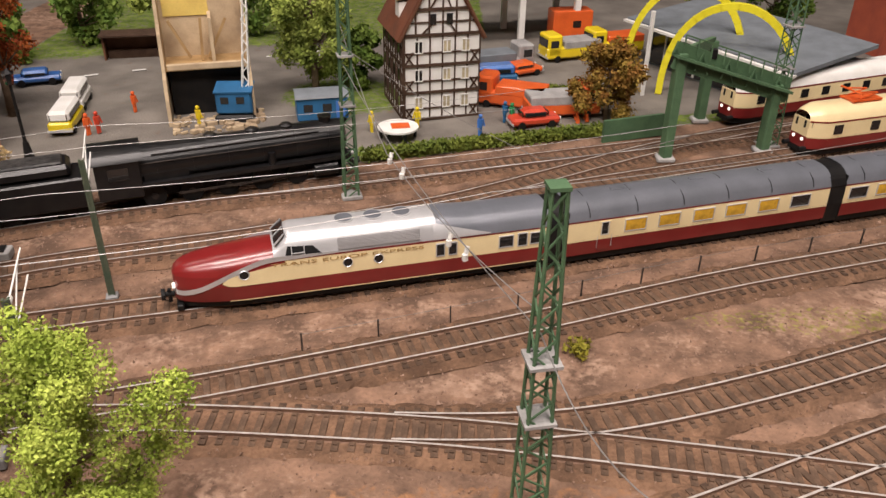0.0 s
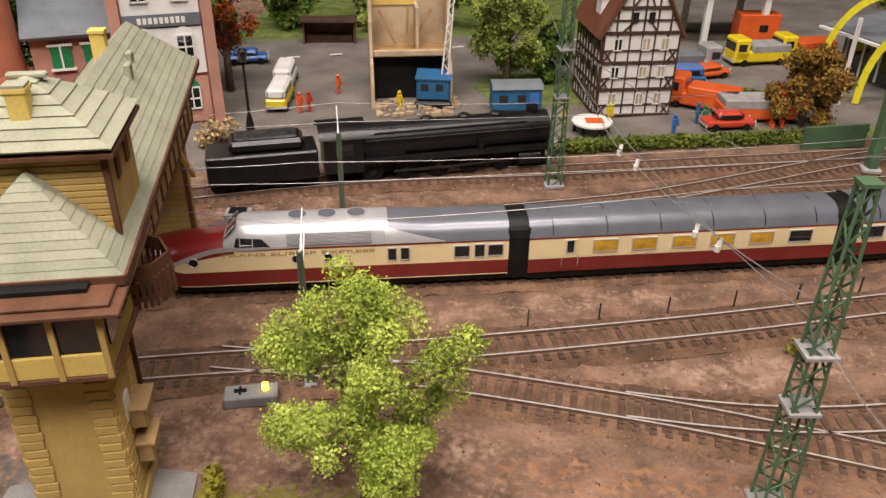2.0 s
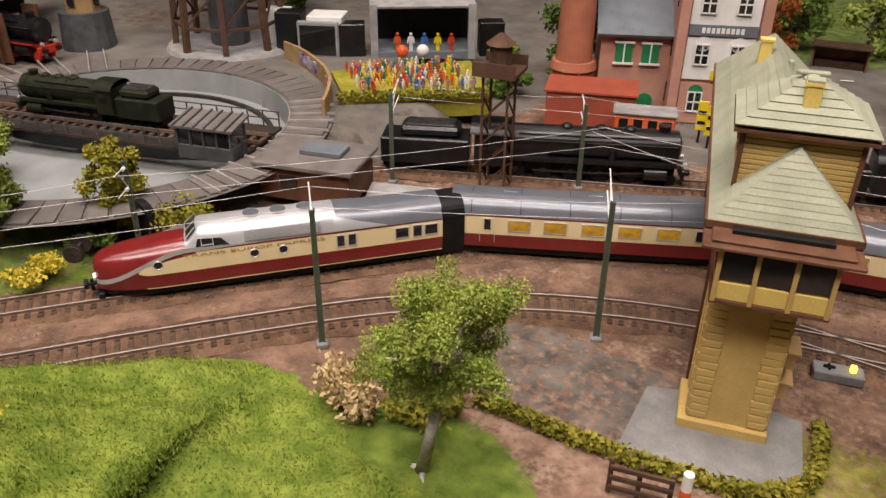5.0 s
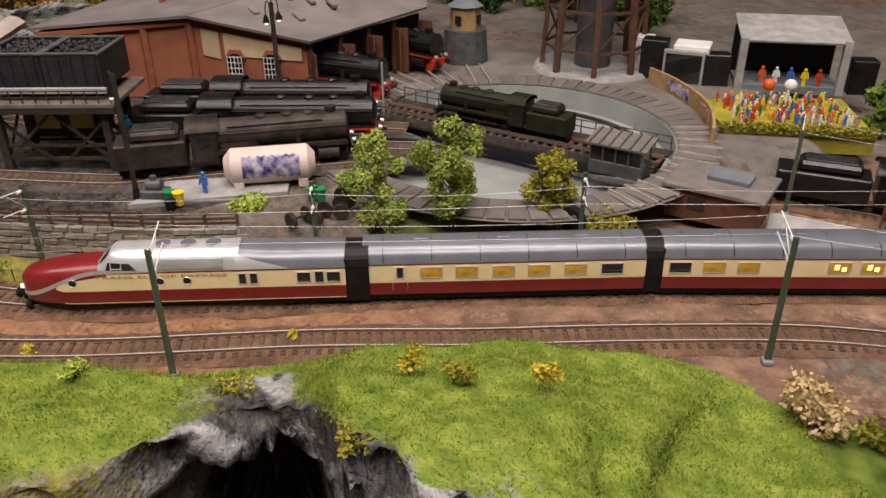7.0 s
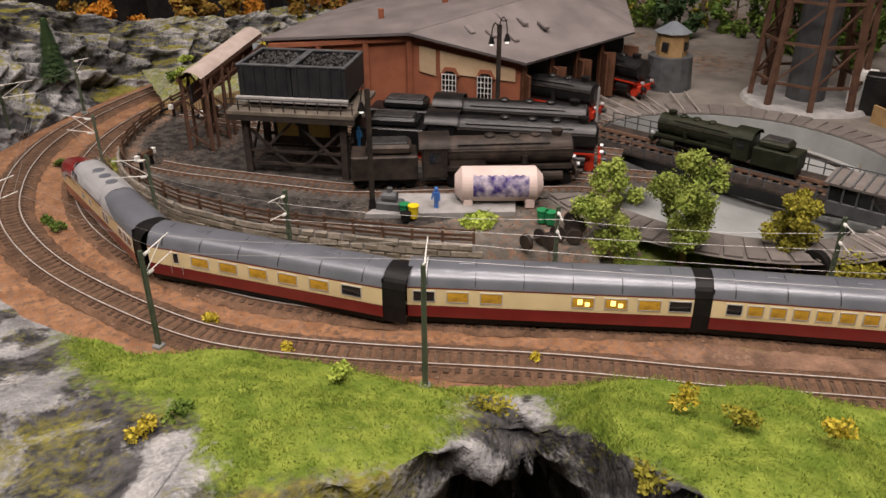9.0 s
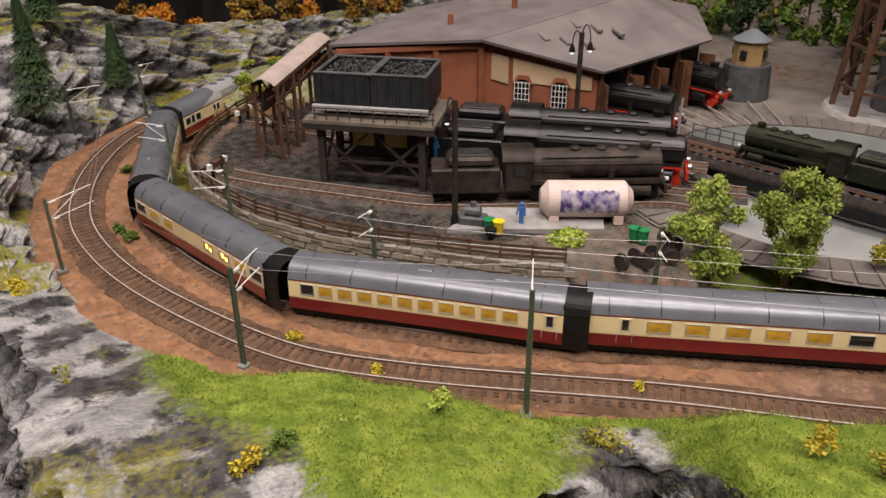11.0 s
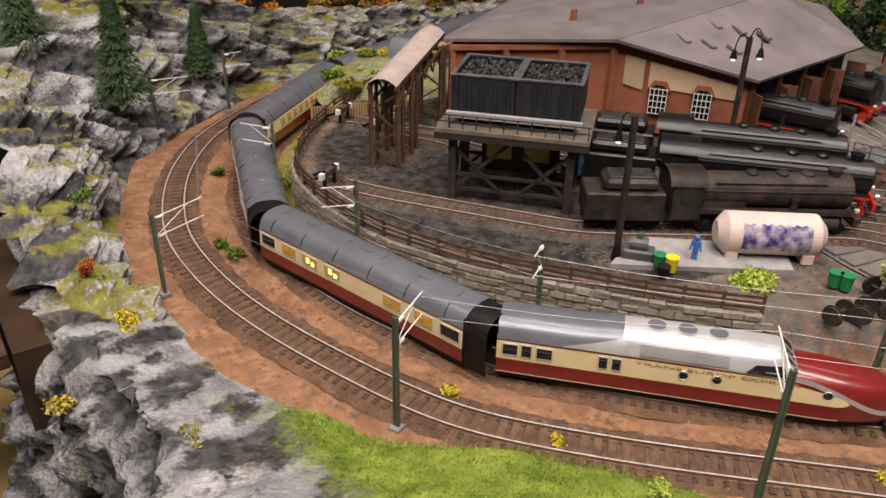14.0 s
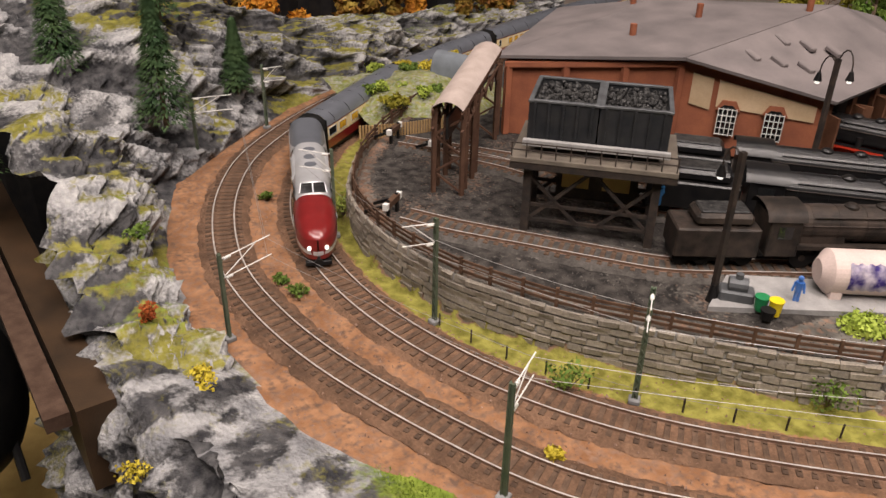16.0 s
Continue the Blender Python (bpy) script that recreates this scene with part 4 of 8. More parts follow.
# ---- the signal box that bridges the tracks ----
def hip_roof(t, x0, x1, y0, y1, z0, z1, ridge, mat, rows=8, name="roof"):
    """Rows of sheets on a hipped roof; ridge: its two ends in y."""
    cx = (x0 + x1) / 2
    top = [(cx, ridge[0]), (cx, ridge[1])]
    faces = [((x0, y0), (x1, y0), top[0], top[0]), ((x1, y0), (x1, y1), top[1], top[0]), ((x1, y1), (x0, y1), top[1], top[1]), ((x0, y1), (x0, y0), top[0], top[1])]
    roof = part(name, poly(B(), [(x0, y0, z0 - 1.4), (x1, y0, z0 - 1.4), (x1, y1, z0 - 1.4), (x0, y1, z0 - 1.4)], 1.4), M_BROWN, t, "brown eaves board")
    for a, b, c, d in faces:
        for k in range(rows):
            u0, u1 = k / rows, (k + 1.12) / rows
            lerp = lambda p, q, u: (p[0] + (q[0] - p[0]) * u, p[1] + (q[1] - p[1]) * u)
            q = [lerp(a, d, u0), lerp(b, c, u0), lerp(b, c, min(1, u1)), lerp(a, d, min(1, u1))]
            zz = [z0 + (z1 - z0) * u0 + 0.8, z0 + (z1 - z0) * u0 + 0.8, z0 + (z1 - z0) * min(1, u1), z0 + (z1 - z0) * min(1, u1)]
            pts = [(p[0], p[1], h) for p, h in zip(q, zz)]
            if math.dist(pts[2], pts[3]) < 0.2:
                pts = pts[:3]
            part("roof_sheet", poly(B(), pts, 0.8), mat, roof)
    return roof


def signal_box():
    """Near leg, signal room, a long hipped roof over the tracks, and a tower storey that rises out of it."""
    t = thing("signal_box", "ochre bridge signal box with grey-green shingled roofs", "building", -237, 163, 0, 18)
    cx = 6.5
    part("plinth", box(B(), 1.5, 20, 0, 43, 34, 7, bev=0.6), M_YELL, t)
    part("near_leg", box(B(), 3, 21, 7, 37, 30, 84), M_YELL, t)
    quoin = mesh_of("stone_block", box(B(), 0, 0, 0, 8.6, 1.6, 3.8, bev=0.3), M_YELL)
    for k in range(18):
        for sx in (-1, 1):
            dx = 0.6 if k % 2 else 0
            share("stone_block", quoin, t, P(3 + sx * (14.0 - dx), 5.9, 8 + k * 4.3))
            share("stone_block", quoin, t, P(3 + sx * 18.6, 10.5 + dx, 8 + k * 4.3, 0, 0, 90))
            share("stone_block", quoin, t, P(3 + sx * 18.6, 31.5 - dx, 8 + k * 4.3, 0, 0, 90))
    # signal room
    part("signal_room", box(B(), cx, 20, 88, 46, 62, 28), M_YELL, t)
    part("room_floor", box(B(), cx, 20, 86.5, 49, 66, 2.4, bev=0.4), M_BROWN, t)
    part("front_panel", box(B(), cx, -11.6, 89, 47, 2.0, 8.6, bev=0.3), M_LEMON, t)
    for k in (-1, 0, 1):
        win = part("window", box(B(), cx + k * 15.2, -11.3, 98.5, 13.4, 1.4, 14), M_GLASS, t)
        part("window_frame", box(box(B(), cx + k * 15.2 - 7, -12, 98, 0.9, 1.6, 15), cx + k * 15.2 + 7, -12, 98, 0.9, 1.6, 15), M_BROWN, win)
    for k in range(3):
        for sx in (-1, 1):
            part("side_window", box(B(), cx + sx * 23.2, -2 + k * 15, 98, 1.2, 12, 13), M_GLASS, t)
    for k in (-1.5, -0.5, 0.5, 1.5):
        part("post", box(B(), cx + k * 15.3, -12.5, 88, 2.0, 2.0, 28), M_YELL, t)
    # apron of brown sheets under the front hip
    part("apron", box(B(), cx, 13, 115.2, 63, 63, 1.8, bev=0.4), M_BROWN, t)
    part("apron_step", box(B(), cx, 14, 117.2, 56, 58, 1.4, bev=0.4), M_BROWN, t)
    # black filler that paints the shade between apron and roof
    part("apron_gap", box(B(), cx, 12, 118.8, 40, 40, 1.6), M_BLACK, t)
    # the long hipped roof: ridge along the bridge
    rows, z0, z1, y0, y1 = 11, 120.5, 151, -2.5, 244
    a0, a1, a2, a3 = Vector((cx - 31, y0, z0)), Vector((cx + 31, y0, z0)), Vector((cx + 27, y1, z0)), Vector((cx - 35, y1, z0))
    r0, r1 = Vector((cx + 1.5, 16, z1)), Vector((cx - 3.5, 216, z1))
    roof = part("long_roof", poly(B(), [a0, a1, a2, a3], 1.4), M_BROWN, t, "brown eaves board")
    for p, q, u, v in ((a0, a1, r0, r0), (a1, a2, r1, r0), (a2, a3, r1, r1), (a3, a0, r0, r1)):
        for k in range(rows):
            f0, f1 = k / rows, min(1.0, (k + 1.12) / rows)
            c = [p.lerp(v, f0), q.lerp(u, f0), q.lerp(u, f1), p.lerp(v, f1)]
            c[0].z += 0.4
            c[1].z += 0.4
            if (c[2] - c[3]).length < 0.2:
                c = c[:3]
            part("roof_sheet", poly(B(), c, 0.8), M_SHINGLE, roof)
    for p, q in ((a1, a2), (a3, a0), (a0, a1)):
        part("fascia", beam(B(), p + Vector((0, 0, -1)), q + Vector((0, 0, -1)), 1.4, 3.4), M_BROWN, t)
    # the tower storey and its hip
    up = part("upper_storey", box(B(), cx + 2, 40, 122, 48, 40, 35), M_YELL, t)
    plank = mesh_of("plank", box(B(), 0, 0, 0, 47, 0.8, 2.0, bev=0.2), M_YELL)
    for k in range(14):
        share("plank", plank, up, P(cx + 2, 19.8, 123 + k * 2.4))
    for sx in (-1, 1):
        part("corner_post", box(B(), cx + 2 + sx * 24, 19.8, 122, 2.0, 2.0, 35), M_BROWN, t)
        for yy in (33, 48):
            part("side_window", box(B(), cx + 2 + sx * 24.4, yy, 141, 1.0, 5, 9), M_BROWN, t)
    hip_roof(t, cx - 26.5, cx + 30.5, 14.5, 63, 158, 177, (38, 40), M_SHINGLE, 7, "upper_roof")
    part("ridge_cap", box(B(), cx + 2, 39, 175.6, 13, 3.5, 1.8, bev=0.5), M_SHINGLE, t)
    chm_ = part("chimney", box(box(B(), cx + 2, 27, 162, 6.5, 6, 13, bev=0.3), cx + 2, 27, 175, 7.5, 7, 1.4), M_LEMON, t)
    part("chimney_cap", box(B(), cx + 2, 27, 176.6, 7, 6.4, 0.9), M_SHINGLE, chm_)
    part("chimney", box(box(B(), -3, 178, 138, 7, 6.5, 17, bev=0.3), -3, 178, 155, 8, 7.5, 1.4), M_LEMON, t)
    for y, x in ((170, 12), (150, 15)):
        part("roof_hatch", box(B(), x, y, 139, 3, 6, 8, bev=0.4), M_SHINGLE, t)
    # the bridge
    for sx in (-1, 1):
        part("bridge_wall", box(B(), 3 + sx * 24, 140, 92, 2.5, 178, 28), M_YELL, t)
        for k in range(13):
            part("wall_post", box(B(), 3 + sx * 25.4, 56 + k * 14, 92, 1.2, 2.0, 28), M_BROWN, t)
        for k in range(12):
            part("bridge_window", box(B(), 3 + sx * 25.2, 63 + k * 14, 102, 0.8, 7, 10), M_GLASS, t)
        part("leg_brace", beam(B(), (3 + sx * 24, 208, 62), (3 + sx * 24, 176, 90), 2.5, 2.5), M_YELL, t)
    part("bridge_floor", box(B(), 3, 138, 88, 50, 184, 4), M_BROWN, t)
    # far leg with planked wall
    far = part("far_leg", box(B(), 1, 220, 0, 40, 18, 90), M_YELL, t)
    pl2 = mesh_of("plank", box(B(), 0, 0, 0, 39, 0.7, 3.2, bev=0.2), M_YELL)
    for k in range(22):
        share("plank", pl2, far, P(1, 210.8, 3 + k * 3.9))
    for sx in (-1, 1):
        part("leg_post", box(B(), 1 + sx * 20.5, 211, 0, 2.5, 2.5, 92), M_BROWN, t)
        part("leg_post", box(B(), 3 + sx * 19.8, 37, 7, 2.0, 2.0, 80), M_BROWN, t)
    # round balcony with railing
    bal = part("balcony", poly(B(), [(28, 28, 92), (38, 31, 92), (43, 41, 92), (38, 53, 92), (28, 57, 92)], 2), M_BROWN, t)
    ring = [(29, 28), (38, 31), (43, 41), (38, 53), (29, 57)]
    for (ax, ay), (bx, by) in zip(ring[:-1], ring[1:]):
        part("railing_board", poly(B(), [(ax, ay, 99), (bx, by, 99), (bx, by, 105), (ax, ay, 105)], 1.0), M_BROWN, bal)
        for k in range(4):
            u = k / 4
            part("baluster", box(B(), ax + (bx - ax) * u, ay + (by - ay) * u, 87, 1.2, 1.2, 13), M_BROWN, bal)
    part("notice_board", box(B(), 22.4, 16, 46, 1, 7, 11), M_WHITE, t, "white framed notice")
    for z in (22, 40):
        part("meter_box", box(box(B(), 25.5, 22, z, 6, 14, 9, bev=0.4), 26, 22, z + 9, 8, 16, 1.2), M_TANBOX, t, "tan box with a small roof")
    return t


M_TANBOX = surf("tan_timber", (0.42, 0.28, 0.13), (0.32, 0.2, 0.09), 90, 0.75, 0, 0.25)
M_SLAB = surf("pale_grey_paving", (0.25, 0.245, 0.235), (0.185, 0.18, 0.172), 70, 0.85, 0, 0.4, vary=0.15)
signal_box()
pl = thing("signal_box_terrace", "grey concrete paved terrace under the signal box", "terrace", kind="structure")
part("slab", poly(B(), [(-281, 180, 1.6), (-274, 127, 1.6), (-219, 139, 1.6), (-194, 158, 1.6), (-206, 201, 1.6), (-240, 200, 1.6)], 3), M_SLAB, pl)
hedge([(-345, 114), (-320, 117), (-298, 118), (-257, 124), (-213, 134), (-190, 155), (-192, 184), (-199, 203)], 8, 9, M_OLIVE, "low olive yellow hedge round the signal box terrace", 5)
cb = thing("cable_box", "grey trackside cable box with yellow lamp", "cable box", -201, 252, 0, 18)
part("body", box(B(), 0, 0, 0, 26, 11, 6, bev=0.6), M_TERR, cb)
part("lamp", box(B(), 7, 0, 6, 3, 3, 4, bev=0.5), M_YELLOWLAMP, cb)
part("lever", box(box(B(), -5, 0, 6, 6, 1.2, 1.5), -5, 0, 6, 1.2, 5, 1.5), M_BLACK, cb)
cb = thing("cable_box", "grey trackside cabinet beside the siding", "cable box", -280, 432, 0, 12)
part("body", box(B(), 0, 0, 0, 18, 12, 6, bev=0.6), M_CONC, cb)
part("cover", box(B(), 0, 0, 6.1, 12, 8, 1.2, bev=0.3), M_SOOT, cb)

tree(-129, 198, 0, 112, 86, "light green broadleaf model tree on grass", M_LEAF, seed=4, bare=0.30, n=50000, size=0.72, boughs=15)
tree(-342, 60, 0, 118, 80, "birch-trunked light green model tree", M_LEAF, M_BIRCH, seed=9, bare=0.52, n=38000, size=0.72, lean=22, boughs=14)
bush(-395, 66, 0, 48, 34, "dry straw coloured bush", M_STRAW, 3, 1500)
bush(-365, 92, 0, 38, 16, "low olive bush beside the birch", M_OLIVE, 4, 700)

# ---- masts and wires ----
def lattice_mast(x, y, h, w0, w1, label, rz=15):
    t = thing("lattice_mast", label, "mast", x, y, 0, rz, group="green lattice masts")
    for sx in (-1, 1):
        for sy in (-1, 1):
            part("post", beam(B(), (sx * w0 / 2, sy * w0 / 2, 0), (sx * w1 / 2, sy * w1 / 2, h), 1.1, 1.1), M_MAST, t)
    n = int(h / 7)
    for sx, sy, ax in ((1, 0, 0), (-1, 0, 0), (0, 1, 1), (0, -1, 1)):
        bm = B()
        for k in range(n):
            z0, z1 = h * k / n, h * (k + 1) / n
            a, b = w0 + (w1 - w0) * k / n, w0 + (w1 - w0) * (k + 1) / n
            s = 1 if k % 2 else -1
            if ax == 0:
                beam(bm, (sx * a / 2, s * a / 2, z0), (sx * b / 2, -s * b / 2, z1), 0.7, 0.7)
            else:
                beam(bm, (s * a / 2, sy * a / 2, z0), (-s * b / 2, sy * b / 2, z1), 0.7, 0.7)
        part("lattice", bm, M_MAST, t)
    part("foot", box(B(), 0, 0, -1, w0 + 5, w0 + 4, 3, bev=0.5), M_CONC, t)
    part("cap", box(B(), 0, 0, h, w1 + 2, w1 + 2, 1.4), M_MAST, t)
    for z in (0.36, 0.54):
        part("bracket", box(B(), 0, 0, h * z, w0 + 1, w0 + 1, 1.4), M_CONC, t)
    return t


lattice_mast(-65, 530, 195, 10, 5, "tall green lattice mast on a concrete foot")
lattice_mast(38, 227, 150, 11.5, 5.2, "green lattice mast with pale brackets", 10)
lattice_mast(285, 640, 190, 12, 7, "tall green lattice mast beside the gantry")


def catenary_mast(x, y, h, line, label="dull green catenary mast with white cantilever"):
    d = np.hypot(line[:, 0] - x, line[:, 1] - y)
    p = line[d.argmin()]
    a = math.degrees(math.atan2(p[1] - y, p[0] - x))
    reach = min(d.min() + 3, 40)
    t = thing("catenary_mast", label, "mast", x, y, 0, a, group="catenary masts")
    part("foot", box(B(), 0, 0, -1, 7, 7, 3.4, bev=0.6), M_TERR, t)
    bm = B()
    for sx in (-1, 1):
        beam(bm, (0, sx * 1.4, 2), (0, sx * 1.0, h), 2.1, 0.9)
    beam(bm, (0, 0, 2), (0, 0, h - 0.5), 1.0, 2.6)
    for k in range(int(h / 5)):
        beam(bm, (0.5, -1.4 if k % 2 else 1.4, 4 + k * 5), (0.5, 1.4 if k % 2 else -1.4, min(h, 9 + k * 5)), 1.8, 0.7)
    part("post", bm, M_DARKMAST, t)
    bm = B()
    bar(bm, (0, 0, h - 4), (reach, 0, h + 2), 0.4, 6)
    bar(bm, (0, 0, h - 18), (reach, 0, h - 12), 0.4, 6)
    bar(bm, (0, 0, h - 18), (reach * 0.75, 0, h + 1), 0.35, 6)
    part("cantilever", bm, M_WHITE, t)
    for z in (h - 4, h - 18):
        bm = B()
        for k in range(3):
            bar(bm, (3 + k * 1.6, 0, z + k * 0.2), (4.6 + k * 1.6, 0, z + k * 0.25), 1.3, 8, 0.7)
        part("insulator", bm, M_WHITE, t)
    return Vector((p[0], p[1], h - 12))


cat = {}
for key, x, y, h, line in (("a", -176, 268, 78, T1), ("b", -324, 204, 90, T1), ("c", -448, 102, 88, T2), ("d", -660, -197, 88, T2), ("e", -784, -338, 74, T2), ("f", -976, -441, 64, T2), ("g", -1285, -414, 70, T2),
                           ("h", -944, -308, 80, T1), ("i", -822, -230, 80, T1), ("j", -1090, -334, 76, T1), ("k", -600, 90, 80, T1), ("l", -191, 388, 88, T0), ("m", -432, 384, 72, TF), ("n", -1362, -330, 70, T2), ("o", -560, 300, 76, TF), ("p", -705, -70, 80, T1)):
    cat[key] = catenary_mast(x, y, h, line)


def wire(pts, label, r=0.28, mat=M_WIRE, sag=3.0):
    t = thing("contact_wire", label, "wire", kind="structure")
    bm = B()
    for a, b in zip(pts[:-1], pts[1:]):
        a, b = Vector(a), Vector(b)
        last = a
        for k in range(1, 9):
            u = k / 8
            q = a.lerp(b, u) - Vector((0, 0, sag * 4 * u * (1 - u)))
            bar(bm, last, q, r, 4)
            last = q
    part("strand", bm, mat, t)


up = Vector((0, 0, 13))
for ks, ex in ((("a", "b"), (150, 455, 74)), (("l", "m", "o"), (60, 540, 66)), (("b", "k", "p", "i", "h", "j"), None), (("c", "d", "e", "f", "g", "n"), (-260, 255, 76))):
    pts = ([Vector(ex)] if ex else []) + [cat[k] for k in ks]
    wire(pts, "thin grey contact wire over the track", 0.15, sag=0.6)
    wire([p + up for p in pts], "thin grey carrier wire over the track", 0.15, sag=4)
wire([(-67, 530, 100), (37, 229, 92), (60, 150, 92)], "pale cross span wire between lattice masts", 0.3, sag=10)
wire([(-67, 530, 112), (60, 440, 70), (160, 470, 74)], "dark span wire", 0.25, M_WIREDARK, 4)
wire([(-400, 330, 74), (-206, 320, 62), (30, 400, 66), (300, 480, 72)], "grey wire over the main line", 0.25, M_WIRE, 3)
wire([(37, 229, 100), (-30, 420, 80), (-80, 620, 110)], "span wire with insulators", 0.3, M_WIRE, 6)
for x, y, z in ((12, 300, 86), (5, 320, 82), (-20, 390, 84), (-28, 415, 82)):
    ins = thing("insulator", "white porcelain insulator on a span wire", "insulator", x, y, z - 6)
    part("body", bar(bar(B(), (0, 0, 0), (0, 0, 3), 1.4, 8), (0.5, 1, 3), (1, 2, 6), 1.2, 8), M_WHITE, ins)


def stake_fence(line, s0, s1, off, label, h=14, gap=30):
    t = thing("wire_fence", label, "fence")
    last = None
    for s in np.arange(s0, s1, gap):
        p, a = along(line, s)
        n = np.array([-math.sin(radians(a)), math.cos(radians(a))])
        q = p + n * off
        part("post", box(B(), q[0], q[1], 0, 0.9, 0.9, h), M_STEEL, t)
        if last is not None:
            part("strand", bar(B(), (last[0], last[1], h - 0.6), (q[0], q[1], h - 0.6), 0.16, 4), M_WIREDARK, t)
        last = q


stake_fence(T2, 200, 900, -18, "thin signal wire on low posts along the track", 12, 42)
stake_fence(T1, 2180, 2640, -24, "thin wire on posts along the grass verge", 10, 30)

# ---- the town ----
M_RUSTST = surf("rusted_trestle_steel", (0.085, 0.045, 0.03), (0.13, 0.07, 0.045), 90, 0.75, 0.1, 0.3)
M_GRAF = surf("purple_graffiti", (0.05, 0.03, 0.20), (0.70, 0.62, 0.70), 130, 0.6, 0, 0, fine=240, vary=0.4)
M_TIMBER = surf("dark_timber", (0.045, 0.025, 0.016), (0.075, 0.045, 0.03), 120, 0.8, 0, 0.3)
M_TILE = surf("brown_red_roof_tile", (0.15, 0.055, 0.03), (0.10, 0.042, 0.026), 60, 0.75, 0, 0.3)
M_BLUE = surf("blue_paint", (0.03, 0.13, 0.28), (0.025, 0.10, 0.21), 60, 0.5, 0, 0.1)
M_BLUE2 = surf("bright_blue_car_paint", (0.05, 0.16, 0.48), (0.04, 0.13, 0.4), 60, 0.3, 0, 0.02, coat=0.5)
M_YCAR = surf("yellow_car_paint", (0.75, 0.58, 0.02), (0.68, 0.5, 0.02), 60, 0.35, 0, 0.02, coat=0.4)
M_OCAR = surf("orange_red_paint", (0.72, 0.13, 0.03), (0.6, 0.1, 0.025), 60, 0.35, 0, 0.02, coat=0.4)
M_RCAR = surf("red_car_paint", (0.55, 0.06, 0.03), (0.45, 0.05, 0.025), 60, 0.35, 0, 0.02, coat=0.4)
M_ARCH = surf("bright_yellow_plastic", (0.80, 0.72, 0.04), (0.72, 0.63, 0.03), 60, 0.4, 0, 0.05)
M_SLATE = surf("blue_grey_slate", (0.17, 0.19, 0.21), (0.13, 0.145, 0.16), 60, 0.7, 0, 0.25)
M_PINK = surf("pink_red_plaster", (0.50, 0.27, 0.20), (0.42, 0.22, 0.165), 60, 0.8, 0, 0.2)
M_REDBRICK = surf("brick_red_paint", (0.36, 0.085, 0.045), (0.28, 0.065, 0.04), 60, 0.75, 0, 0.25)
M_CHIM = surf("terracotta_chimney", (0.42, 0.16, 0.09), (0.34, 0.125, 0.075), 60, 0.75, 0, 0.3)
M_RUBBLE = surf("pale_rubble_plaster", (0.55, 0.43, 0.28), (0.35, 0.26, 0.17), 40, 0.9, 0, 0.5)
M_SKIN = surf("painted_figures", (0.55, 0.2, 0.08), (0.08, 0.16, 0.4), 400, 0.6, 0, 0)
M_GREENBOX = surf("green_plastic", (0.02, 0.22, 0.08), (0.02, 0.17, 0.06), 90, 0.5)


